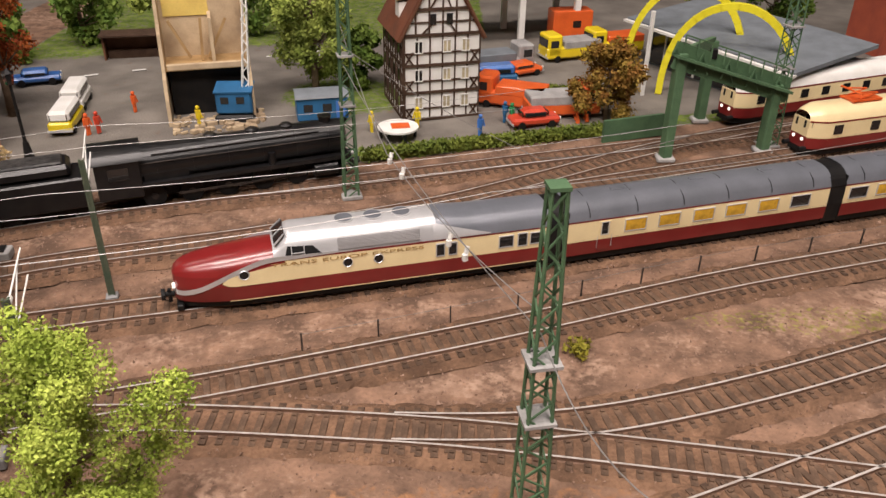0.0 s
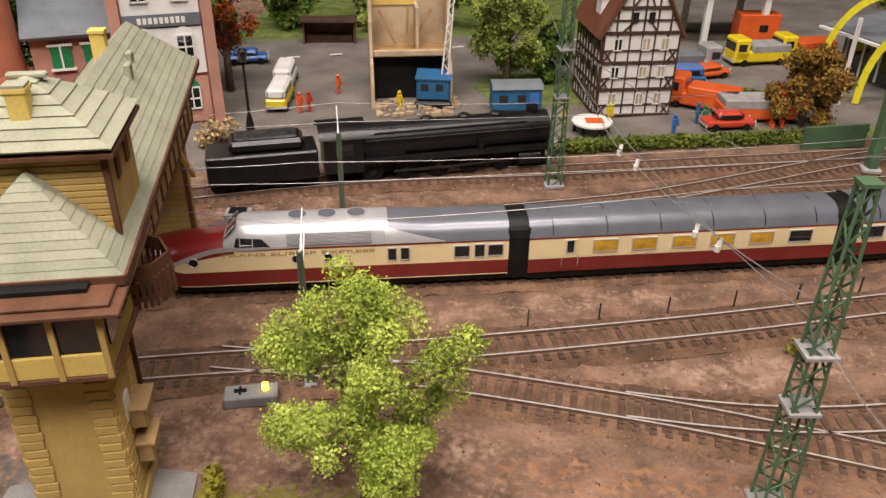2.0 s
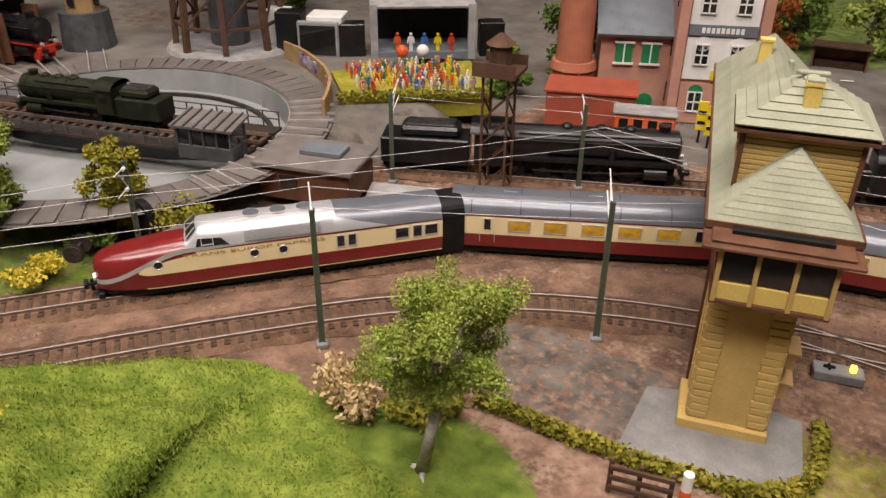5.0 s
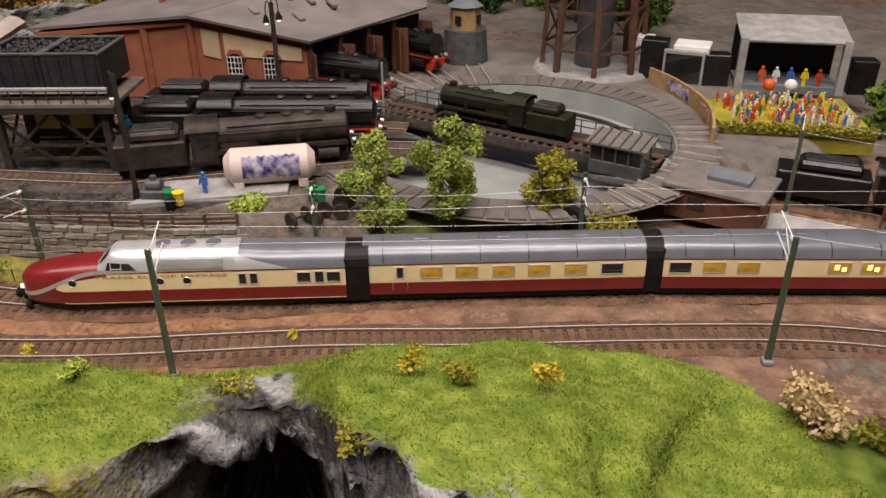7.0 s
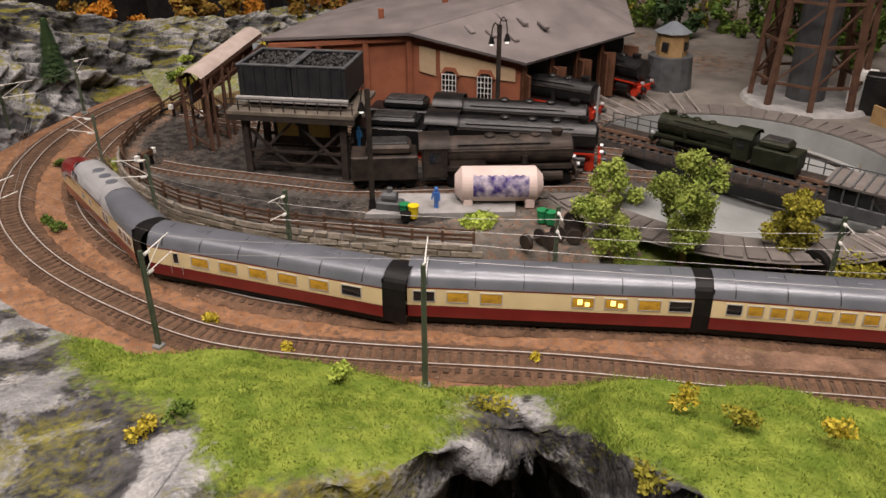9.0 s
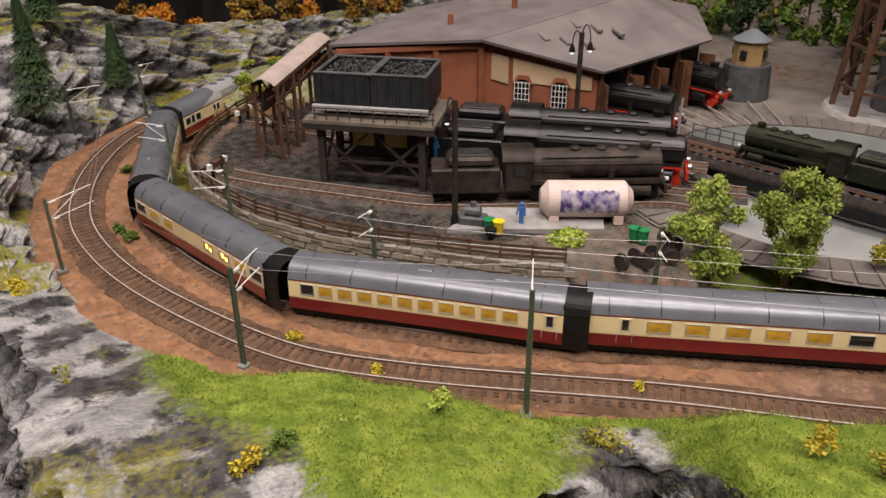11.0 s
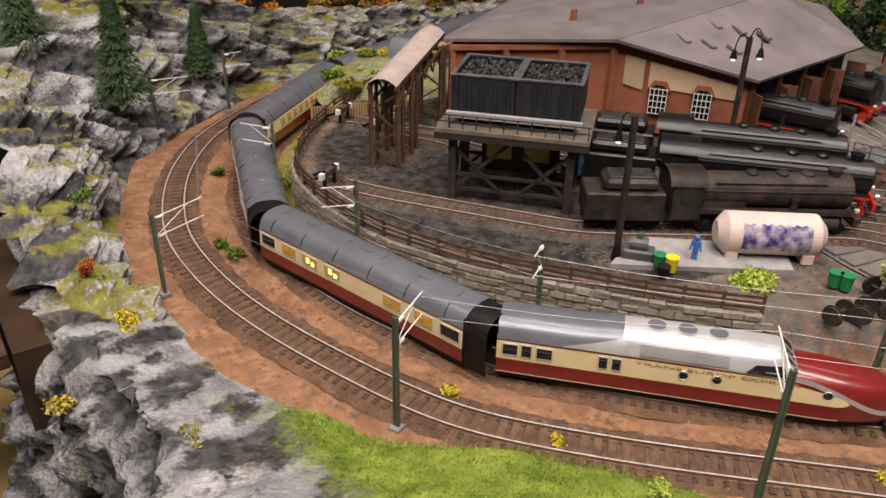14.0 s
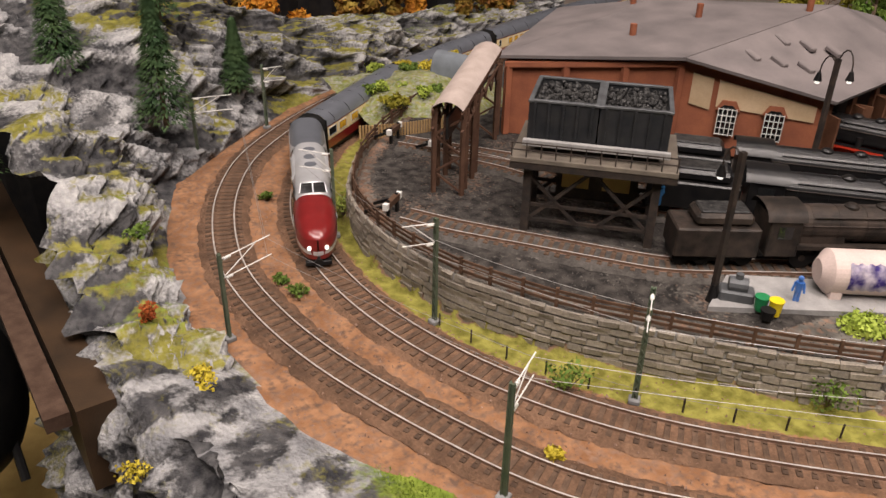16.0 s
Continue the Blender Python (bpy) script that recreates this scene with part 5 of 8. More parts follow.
def half_timbered_house(x, y, rz):
    t = thing("half_timbered_house", "white half-timbered gabled house with brown tiled roof", "house", x, y, 0, rz)
    w, d, e, p = 72, 78, 78, 142
    part("wall", box(B(), 0, d / 2, 0, w, d, e), M_WHITE, t)
    part("gable", poly(B(), [(-w / 2, 0, e), (w / 2, 0, e), (0, 0, p)], 3), M_WHITE, t)
    for sx in (-1, 1):
        part("roof", poly(B(), [(sx * (w / 2 + 4), -2, e - 5), (sx * (w / 2 + 4), d + 4, e - 5), (0, d + 4, p + 3), (0, -2, p + 3)], 2.4), M_TILE, t)
        part("bargeboard", beam(B(), (sx * (w / 2 + 4), -2.4, e - 5), (0, -2.4, p + 3), 1.8, 1.8), M_BROWN, t)
    for z in (1, 26, 51, e, e + 22, e + 42):
        half = w / 2 if z <= e else w / 2 * (p - z) / (p - e)
        part("beam", beam(B(), (-half, -0.6, z), (half, -0.6, z), 1.5, 2.6), M_TIMBER, t)
    for row in range(3):
        z0, z1 = 1 + row * 25.5, 26 + row * 25.5
        for k in range(7):
            xx = -w / 2 + 1 + k * (w - 2) / 6
            part("post", beam(B(), (xx, -0.5, z0), (xx, -0.5, z1), 1.2, 1.4), M_TIMBER, t)
        part("rail", beam(B(), (-w / 2, -0.4, z0 + 10), (w / 2, -0.4, z0 + 10), 1.2, 1.4), M_TIMBER, t)
        for k in (0, 7):
            xx = -w / 2 + 1 + k * (w - 2) / 8
            part("brace", beam(B(), (xx, -0.7, z0), (xx + 8, -0.7, z0 + 11), 1.1, 1.4), M_TIMBER, t)
            part("brace", beam(B(), (xx + 8, -0.7, z0), (xx, -0.7, z0 + 11), 1.1, 1.4), M_TIMBER, t)
        for k in (1, 4, 6):
            xx = -w / 2 + 5 + k * (w - 2) / 8
            dark = row == 2 and k == 1 or row == 1 and k == 1
            win = part("window", box(B(), xx, -0.8, z0 + 10.5, 7, 1, 10.5), M_GLASS if dark else M_AMBERDULL, t)
            bm = B()
            for dx in (-3.6, 0, 3.6):
                box(bm, xx + dx, -1.4, z0 + 10, 0.9, 1, 11.5)
            box(box(bm, xx, -1.4, z0 + 10, 8, 1, 0.9), xx, -1.4, z0 + 20.6, 8, 1, 0.9)
            part("window_frame", bm, M_WHITE, win)
    for row, n in ((0, 5), (1, 3)):
        z0 = e + row * 22
        for k in range(n):
            half = w / 2 * (p - z0 - 20) / (p - e)
            xx = -half + 2 * half * k / max(1, n - 1)
            part("post", beam(B(), (xx, -0.5, z0), (xx, -0.5, z0 + 21), 1.4, 1.6), M_TIMBER, t)
        part("rail", beam(B(), (-w / 2 * (p - z0 - 11) / (p - e), -0.4, z0 + 11), (w / 2 * (p - z0 - 11) / (p - e), -0.4, z0 + 11), 1.2, 1.4), M_TIMBER, t)
        for xx in (-9, 6):
            part("window", box(B(), xx * (1 - row * 0.5), -0.9, z0 + 9, 5.5, 1, 9), M_GLASS, t)
            part("brace", beam(B(), (xx * 2.2 * (1 - row * 0.4), -0.6, z0), (xx * (1 - row * 0.4), -0.6, z0 + 10), 1.1, 1.4), M_TIMBER, t)
    for k in range(9):
        part("side_post", beam(B(), (-w / 2 - 0.4, k * d / 8, 0), (-w / 2 - 0.4, k * d / 8, e), 1.6, 1.4), M_TIMBER, t)
    for z in (1, 26, 51, 74):
        part("side_beam", beam(B(), (-w / 2 - 0.4, 0, z), (-w / 2 - 0.4, d, z), 1.6, 2.4), M_TIMBER, t)
    for row in range(3):
        for k in range(4):
            part("brace", beam(B(), (-w / 2 - 0.6, k * 19, 1 + row * 25), (-w / 2 - 0.6, k * 19 + 10, 25 + row * 25), 1.2, 1.2), M_TIMBER, t)
            part("side_window", box(B(), -w / 2 - 0.5, k * 19 + 14, 10 + row * 25, 1, 6, 10), M_GLASS, t)
    dm = part("dormer", box(B(), -26, 30, 86, 16, 14, 16), M_WHITE, t)
    part("dormer_roof", poly(B(), [(-36, 21, 104), (-36, 39, 104), (-14, 39, 110), (-14, 21, 110)], 1.5), M_TANBOX, dm)
    bm = B()
    for k in range(6):
        beam(bm, (-28 + k * 3, 52, 96 + k * 5), (-28 + k * 3, 74, 96 + k * 5), 1, 1)
        beam(bm, (-30, 52 + k * 4, 92), (-10, 52 + k * 4, 126), 1, 1)
    part("bare_rafters", bm, M_TIMBER, t)


M_AMBERDULL = surf("dull_window_curtain", (0.50, 0.43, 0.28), (0.3, 0.26, 0.18), 200, 0.4, 0, 0)
half_timbered_house(2, 698, 16)


def ruin(x, y, rz):
    t = thing("ruined_house", "half-demolished pale plaster house with dark cellar", "house", x, y, 0, rz)
    w, d = 74, 62
    for sx in (-1, 1):
        bm = B()
        zs = [118, 108, 112, 84, 76, 44, 40, 22]
        pts = [(sx * w / 2, d, 0), (sx * w / 2, d, 120)] + [(sx * w / 2, d - 8 - k * 7.4, z) for k, z in enumerate(zs)] + [(sx * w / 2, 0, 0)]
        part("side_wall", poly(bm, pts, 3), M_RUBBLE, t)
    part("back_wall", box(B(), 0, d - 2, 0, w, 3, 120), M_RUBBLE, t)
    part("upper_floor", box(B(), 0, d * 0.66, 44, w, d * 0.64, 3), M_TANBOX, t)
    # black board across the cellar in place of its shade
    part("cellar_back", box(B(), 0, d * 0.55, 0, w - 4, 2, 42), M_BLACK, t)
    part("ragged_beam", box(B(), 0, d * 0.36, 44, w - 2, 3, 6, bev=0.8), M_RUBBLE, t)
    part("partition", box(B(), 6, d * 0.72, 47, 3, d * 0.5, 40), M_RUBBLE, t)
    for a, b in (((-30, 40, 84), (-14, 40, 50)), ((20, 40, 84), (2, 40, 50)), ((-4, 38, 48), (-2, 38, 86))):
        part("wall_brace", beam(B(), a, b, 2.4, 2.4), M_TANBOX, t)
    part("yellow_wallpaper", box(B(), -14, d - 4, 84, 40, 1.2, 30), M_LEMON, t)
    rng = random.Random(5)
    bm = B()
    for k in range(130):
        s = rng.uniform(1.5, 6)
        box(bm, rng.uniform(-36, 44), rng.uniform(-22, 24), 0, s, s * rng.uniform(0.5, 1.4), s * 0.6, rng.uniform(0, 90))
    tagged(part("rubble", bm, M_RUBBLE, t), kind="stuff")


ruin(-203, 677, 16)


def excavator(x, y, rz):
    t = thing("crawler_crane", "blue crawler crane with white lattice boom", "crane", x, y, 0, rz)
    part("track", box(box(B(), 0, -9, 0, 36, 7, 7, bev=2), 0, 9, 0, 36, 7, 7, bev=2), M_BLACK, t)
    cab = part("cab", box(B(), 0, 0, 8, 32, 22, 21, bev=1.5), M_BLUE, t)
    part("cab_roof", poly(B(), [(-17, -12, 29), (17, -12, 29), (17, 12, 32), (-17, 12, 32)], 1.4), M_BLUE, cab)
    for xx in (-8, 6):
        part("cab_window", box(B(), xx, -11.2, 18, 7, 0.6, 6), M_GLASS, cab)
    for sx in (-3, 3):
        for sy in (-3, 3):
            part("boom_chord", beam(B(), (10 + sx, sy + 2, 26), (16 + sx * 0.5, sy * 0.5 + 14, 112), 1, 1), M_WHITE, t)
    for k in range(11):
        u, v = k / 11, (k + 1) / 11
        part("boom_lacing", beam(B(), (7 + 6 * u + 6 * (k % 2), -1 + 12 * u, 26 + 86 * u), (7 + 6 * v + 6 * ((k + 1) % 2), -1 + 12 * v, 26 + 86 * v), 0.8, 0.8), M_WHITE, t)


excavator(-186, 690, 5)


def hut_trailer(x, y, rz):
    t = thing("site_trailer", "blue site trailer with grey arched roof", "trailer", x, y, 0, rz)
    part("body", box(B(), 0, 0, 4, 46, 24, 21, bev=0.6), M_BLUE, t)
    v, f = arch(np.array([-24, 24.0]), lambda x, z: 13.5, 24.5, lambda x: 29, 6)
    raw("roof", v, f, M_SLATE, t, smooth=True)
    for xx in (-13, 4):
        part("window", box(B(), xx, -12.2, 12, 8, 0.6, 7), M_GLASS, t)
    part("door", box(B(), 16, -12.2, 5, 8, 0.6, 16), M_BLUE2, t)
    for xx in (-14, 14):
        for yy in (-10, 10):
            part("wheel", bar(B(), (xx, yy - 1.5, 4), (xx, yy + 1.5, 4), 4, 12), M_BLACK, t)


hut_trailer(-108, 690, 14)


def vehicle(x, y, rz, kind, paint, label, roof=None, category="car", name="car"):
    """A small model road vehicle: body, cabin, glass, wheels and lamps."""
    t = thing(name, label, category, x, y, 0, rz)
    L, W, H = {"van": (50, 20, 22), "car": (46, 19, 15), "beetle": (46, 18, 17), "truck": (70, 26, 30)}[kind]
    bm = box(B(), 0, 0, 3, L, W, (H - 3) * 0.5, bev=2)
    part("body", bm, paint, t)
    if kind == "truck":
        cab = part("cab", box(B(), L * 0.36, 0, 6, L * 0.26, W, H - 6, bev=2), paint, t)
        part("windscreen", box(B(), L * 0.49, 0, H * 0.55, 1.2, W * 0.8, H * 0.3), M_GLASS, cab)
        part("side_window", box(B(), L * 0.38, 0, H * 0.55, L * 0.14, W + 0.6, H * 0.26), M_GLASS, cab)
        part("load_bed", box(B(), -L * 0.14, 0, H * 0.42, L * 0.68, W, H * 0.32, bev=1), roof or paint, t)
    else:
        k = 0.92 if kind == "van" else 0.55
        cabin = part("cabin", box(B(), -L * 0.02, 0, 3 + (H - 3) * 0.45, L * k, W * 0.9, (H - 3) * 0.55, bev=2.6 if kind != "beetle" else 4), roof or paint, t)
        part("side_window", box(B(), -L * 0.02, 0, 3 + (H - 3) * 0.55, L * k * 0.8, W * 0.92, (H - 3) * 0.28, bev=0.8), M_GLASS, cabin)
        for s in (-1, 1):
            part("windscreen", box(B(), s * L * k * 0.485 - L * 0.02, 0, 3 + (H - 3) * 0.55, 1.0, W * 0.72, (H - 3) * 0.3, bev=0.3), M_GLASS, cabin)
    for xx in (-L * 0.31, L * 0.31):
        for s in (-1, 1):
            part("wheel", bar(B(), (xx, s * (W / 2 - 1.5), 3.6), (xx, s * (W / 2 + 0.5), 3.6), 3.6, 14), M_BLACK, t)
    for s in (-1, 1):
        part("headlight", bar(B(), (L / 2 - 0.5, s * W * 0.36, 8), (L / 2 + 0.3, s * W * 0.36, 8), 1.5, 10), M_WHITE, t)
        part("bumper", box(B(), s * (L / 2 - 0.2), 0, 4, 1.4, W, 2), M_SILVER, t)
    return t


vehicle(-331, 664, 100, "van", M_YCAR, "yellow van with white roof beside the lamp post", M_WHITE, "van", "van")
vehicle(-346, 722, 102, "van", M_WHITE, "small cream van parked behind a yellow one", None, "van", "van")
vehicle(-412, 786, 22, "car", M_BLUE2, "bright blue estate car on the road")
vehicle(-120, 850, 15, "car", M_SILVER, "silver grey car on the road behind the ruin")
vehicle(86, 682, 15, "beetle", M_RCAR, "round red car beside the hedge")
vehicle(70, 735, 160, "truck", M_OCAR, "orange-red breakdown truck in the car park", None, "truck", "truck")
vehicle(115, 712, 10, "truck", M_OCAR, "orange tipper lorry with raised bed", M_CONC, "truck", "truck")
vehicle(55, 800, 12, "van", M_BLUE, "blue pickup van with pale load", M_BLUE2, "van", "van")
vehicle(66, 850, 20, "truck", M_CONC, "grey boat trailer lorry in the car park", M_SLATE, "truck", "truck")
vehicle(88, 835, 30, "car", M_OCAR, "low orange-red sports car on asphalt")
vehicle(150, 905, 200, "truck", M_YCAR, "yellow crane lorry in the car park", M_CONC, "truck", "truck")
vehicle(205, 930, 200, "truck", M_YCAR, "yellow lorry with orange box", M_OCAR, "truck", "truck")
vehicle(-560, 880, 30, "truck", M_SOOT, "black lorry on the far road", None, "truck", "truck")

sheet = thing("rescue_sheet", "round white rescue sheet with orange centre", "rescue sheet", -36, 648, 9, 10)
part("canvas", bar(B(), (0, 0, 0), (0, 0, 1.6), 18, 28), M_WHITE, sheet)
part("target", box(B(), 2, 0, 1.7, 16, 13, 0.4, bev=0.1), M_OCAR, sheet, "orange target patch")
for k in range(6):
    part("support", bar(B(), (15 * math.cos(k), 15 * math.sin(k), -9), (15 * math.cos(k), 15 * math.sin(k), 0.5), 1.5, 6), M_BLACK, sheet)


def lamp_post(x, y, h, z=0, label="black town lamp post with lantern", arm=0):
    t = thing("street_lamp", label, "street lamp", x, y, z)
    part("base", bar(bar(B(), (0, 0, -1), (0, 0, 12), 4, 10, 2.2), (0, 0, 12), (0, 0, h), 1.5, 8, 1.1), M_BLACK, t)
    if arm:
        part("post", beam(B(), (0, 0, 0), (0, 0, h), 3.4, 3.4), M_STEEL, t)
        for s in ((1, -1) if arm > 1 else (-1,)):
            bm = B()
            last = (0, 0, h - 4 - 8 * (s < 0))
            for k in range(1, 8):
                a = math.pi * k / 7
                q = (s * 11 * (1 - math.cos(a)) / 2 * 1.3, 0, h - 6 - 8 * (s < 0) + 16 * math.sin(a) * 0.9)
                bar(bm, last, q, 0.6, 5)
                last = q
            part("arm", bm, M_STEEL, t)
            part("shade", bar(B(), (last[0], 0, last[2] - 7), (last[0], 0, last[2]), 3.4, 10, 1.4), M_SOOT, t)
            part("bulb", bar(B(), (last[0], 0, last[2] - 9), (last[0], 0, last[2] - 6.5), 1.8, 8), M_HEAD, t)
    else:
        part("lantern", bar(B(), (0, 0, h), (0, 0, h + 9), 3, 6, 4.4), M_GLASS, t)
        part("lantern_cap", bar(B(), (0, 0, h + 9), (0, 0, h + 12), 4.8, 6, 1), M_BLACK, t)
    return t


lamp_post(-336, 598, 60)
bs = thing("bus_shelter", "brown timber shelter beside the road", "shelter", -345, 878, 0, 12)
part("back_wall", box(B(), 0, 14, 0, 62, 2, 26), M_BROWN, bs)
part("roof", box(B(), 0, 4, 26, 66, 26, 3, bev=0.6), M_TIMBER, bs)
for sx in (-30, 30):
    part("side_wall", box(B(), sx, 6, 0, 2, 18, 26), M_BROWN, bs)
part("bench", box(B(), 0, 8, 0, 54, 8, 8), M_TIMBER, bs)


def figure(x, y, z, paint, label, rz=0, k=1.0):
    """A painted miniature figure, one plain mesh."""
    bm = B()
    bar(bm, (-1, 0, 0), (-1, 0, 8), 1.1, 6)
    bar(bm, (1, 0, 0), (1, 0, 8), 1.1, 6)
    bar(bm, (0, 0, 8), (0, 0, 15.5), 2.2, 8, 2.7)
    bar(bm, (2.6, 0, 15), (3.6, -1.5, 8.5), 0.8, 5)
    bar(bm, (-2.6, 0, 15), (-3.6, -1.5, 8.5), 0.8, 5)
    bmesh.ops.create_uvsphere(bm, u_segments=8, v_segments=6, radius=1.9, matrix=Matrix.Translation((0, 0, 18)))
    bmesh.ops.scale(bm, vec=(k, k, k), verts=bm.verts)
    ob = part("figurine", bm, paint, None, at=P(x, y, z, 0, 0, rz))
    return tagged(ob, label, "figurine")


for x, y, c in ((-285, 705, M_OCAR), (-305, 645, M_OCAR), (-298, 650, M_RCAR), (-215, 668, M_YCAR), (36, 655, M_BLUE2), (60, 690, M_BLUE), (66, 686, M_GREENBOX), (-20, 672, M_YCAR), (-60, 660, M_YCAR)):
    figure(x, y, 0, c, "painted miniature worker figurine in bright clothes", x)

for k in range(5):
    cone = thing("traffic_cone", "small orange traffic cone by the cars", "cone", 128 + 9 * (k % 2), 690 + k * 4, 0)
    part("cone_body", bar(B(), (0, 0, 0), (0, 0, 7), 2.4, 8, 0.5), M_OCAR, cone)

# green gantry across the tracks
g = thing("signal_gantry", "green steel signal gantry over the tracks", "gantry", 0, 0, 0)
L0, R0 = Vector((187, 604, 88)), Vector((280, 624, 57))
for p, h in ((L0, 88), (R0 - Vector((5, 0, 0)), 58), (Vector((242, 697, 0)), 74)):
    part("foot", box(B(), p.x, p.y, 0, 15, 13, 4, bev=1), M_CONC, g)
    part("column", box(B(), p.x, p.y, 2, 8, 9, h, rz=15, bev=0.8), M_MAST, g)
d_ = R0 - L0
for dz in (-7, 5):
    part("girder", beam(B(), L0 - d_ * 0.06 + Vector((0, 0, dz)), R0 + d_ * 0.06 + Vector((0, 0, dz)), 3, 9), M_MAST, g)
part("girder_web", beam(B(), L0 - d_ * 0.06 + Vector((0, -2, -1)), R0 + d_ * 0.06 + Vector((0, -2, -1)), 12, 2), M_MAST, g)
part("cross_walk", beam(B(), L0, Vector((242, 697, 74)), 4, 10), M_MAST, g)
for k in range(9):
    q = L0 + d_ * (k / 8)
    part("railing_post", beam(B(), q + Vector((0, -5, 4)), q + Vector((0, -5, 17)), 0.9, 0.9), M_MAST, g)
    part("lattice_bar", beam(B(), q + Vector((0, -4, -8)), q + Vector((5 if k % 2 else -5, -4, 7)), 1, 1), M_MAST, g)
part("handrail", beam(B(), L0 + Vector((0, -5, 17)), R0 + Vector((0, -5, 17)), 1, 1), M_MAST, g)
part("signal_lamp", box(B(), 214, 610, 84, 5, 5, 8, bev=0.6), M_BLACK, g)
part("guard_wall", box(B(), 170, 652, 0, 60, 3, 20, rz=20), M_MAST, g)

# restaurant with two arches
r = thing("restaurant", "flat grey-roofed restaurant with two yellow arches", "restaurant", 268, 795, 0, -61)
part("wall", box(B(), 0, 66, 0, 200, 96, 42), M_SLATE, r)
part("glass_front", box(B(), 0, 17, 3, 190, 2, 36), M_GLASS, r)
for k in range(9):
    part("mullion", box(B(), -92 + k * 23, 15.4, 3, 2, 1.6, 38), M_WHITE, r)
part("roof", poly(B(), [(-114, -4, 50), (114, -4, 48), (112, 112, 60), (-112, 112, 62)], 4), M_SLATE, r)
part("fascia", beam(B(), (-115, -5.5, 47), (115, -5.5, 45), 6, 2.5), M_WHITE, r)
for (ax, ay), (bx, by), top in (((-8, -46), (84, 36), 92), ((-80, -30), (12, 46), 97)):
    bm = B()
    last = None
    for k in range(25):
        a = math.pi * k / 24
        u = (1 - math.cos(a)) / 2
        q = Vector((ax + (bx - ax) * u, ay + (by - ay) * u, top * math.sin(a) ** 0.8))
        if last is not None:
            beam(bm, last, q + (q - last) * 0.1, 6.5, 6.5)
        last = q
    part("arch", bm, M_ARCH, r, "bright yellow arch")
part("pole", beam(B(), (-10, -66, 0), (-10, -66, 84), 3, 3), M_WHITE, r)
kb = thing("container", "orange site container in the yard", "container", 160, 985, 0, 10)
part("body", box(B(), 0, 0, 4, 50, 26, 34, bev=1), M_OCAR, kb)
part("window", box(B(), 5, -13.2, 18, 10, 0.6, 8), M_GLASS, kb)
fs = thing("petrol_station_canopy", "white petrol station canopy on pillars", "canopy", 90, 1000, 0, 12)
part("roof", box(B(), 0, 0, 60, 170, 90, 8, bev=1), M_WHITE, fs)
for xx in (-70, 0, 70):
    part("pillar", box(B(), xx, -38, 0, 7, 7, 60), M_WHITE, fs)
    part("pillar", box(B(), xx, 38, 0, 7, 7, 60), M_WHITE, fs)
hb = thing("red_town_house", "red brick town house with white arched windows", "house", 560, 930, 0, 15)
part("wall", box(B(), 0, 30, 0, 90, 60, 120), M_REDBRICK, hb)
for k in range(3):
    for j in range(3):
        part("window", box(B(), -28 + k * 28, -0.6, 18 + j * 34, 12, 1.4, 20), M_GLASS, hb)


def rail_vehicle(x, y, rz, label, length, nose, nwin, name="railcar", pantograph=False):
    t = thing(name, label, "train car", x, y, 0, rz)
    xs = np.r_[0, 1, 3, 6, 10, 15, 22, 40, length]
    half = lambda q, z: side_at(z) * (0.45 + 0.55 * min(1, (q + 0.5) / nose) ** 0.5)
    for nm, m, z0, z1, gr in BANDS:
        v, f = strip(xs, half, z0, z1, 3, gr)
        raw(nm, v, f, m, t, smooth=True)
    v, f = arch(xs, lambda q, z: half(q, 33) - 0.2, 33.8, lambda q: 44.5 if q > 12 else 40 + q * 0.37)
    raw("roof", v, f, M_CREAM if pantograph else M_WHITE, t, smooth=True)
    for z0, z1, m in ((5, 10, M_BLACK), (10, 20, M_RED), (20, 34, M_CREAM)):
        part("front", box(B(), 0.2, 0, z0, 1.4, 2 * half(0, 20), z1 - z0), m, t)
    for s in (-1, 1):
        part("front_window", box(B(), 3, s * 6.5, 26.5, 6, 8, 7, rz=s * -25, bev=0.8), M_GLASS, t)
        part("headlamp", bar(B(), (-0.8, s * 5, 17), (0.6, s * 5, 17), 1.5, 10), M_HEAD, t)
        part("buffer", bar(B(), (-6, s * 9, 10), (1, s * 9, 10), 2, 8), M_BLACK, t)
        for k in range(nwin):
            part("window", box(B(), 24 + k * (length - 30) / nwin, s * HALF, 22.5, 9, 0.8, 8, bev=0.2), M_GLASS, t)
    part("front_window", box(B(), 1.4, 0, 26.5, 3, 7, 7, bev=0.6), M_GLASS, t)
    bogie(t, 35)
    bogie(t, length - 35)
    if pantograph:
        bm = B()
        for s in (-6, 6):
            bar(bm, (48, s, 47), (66, s, 51), 0.7, 5)
            bar(bm, (66, s, 51), (44, s, 53), 0.7, 5)
        bar(bm, (44, -12, 53), (44, 12, 53), 0.9, 5)
        box(bm, 56, 0, 45, 30, 16, 1.6)
        part("pantograph", bm, M_OCAR, t, "red folded pantograph")
    return t


rail_vehicle(262, 690, 22.5, "cream and crimson diesel railcar under the gantry", 260, 14, 9)
rail_vehicle(300, 618, 18.5, "cream and crimson electric locomotive with red pantograph", 220, 16, 5, "electric_locomotive", True)

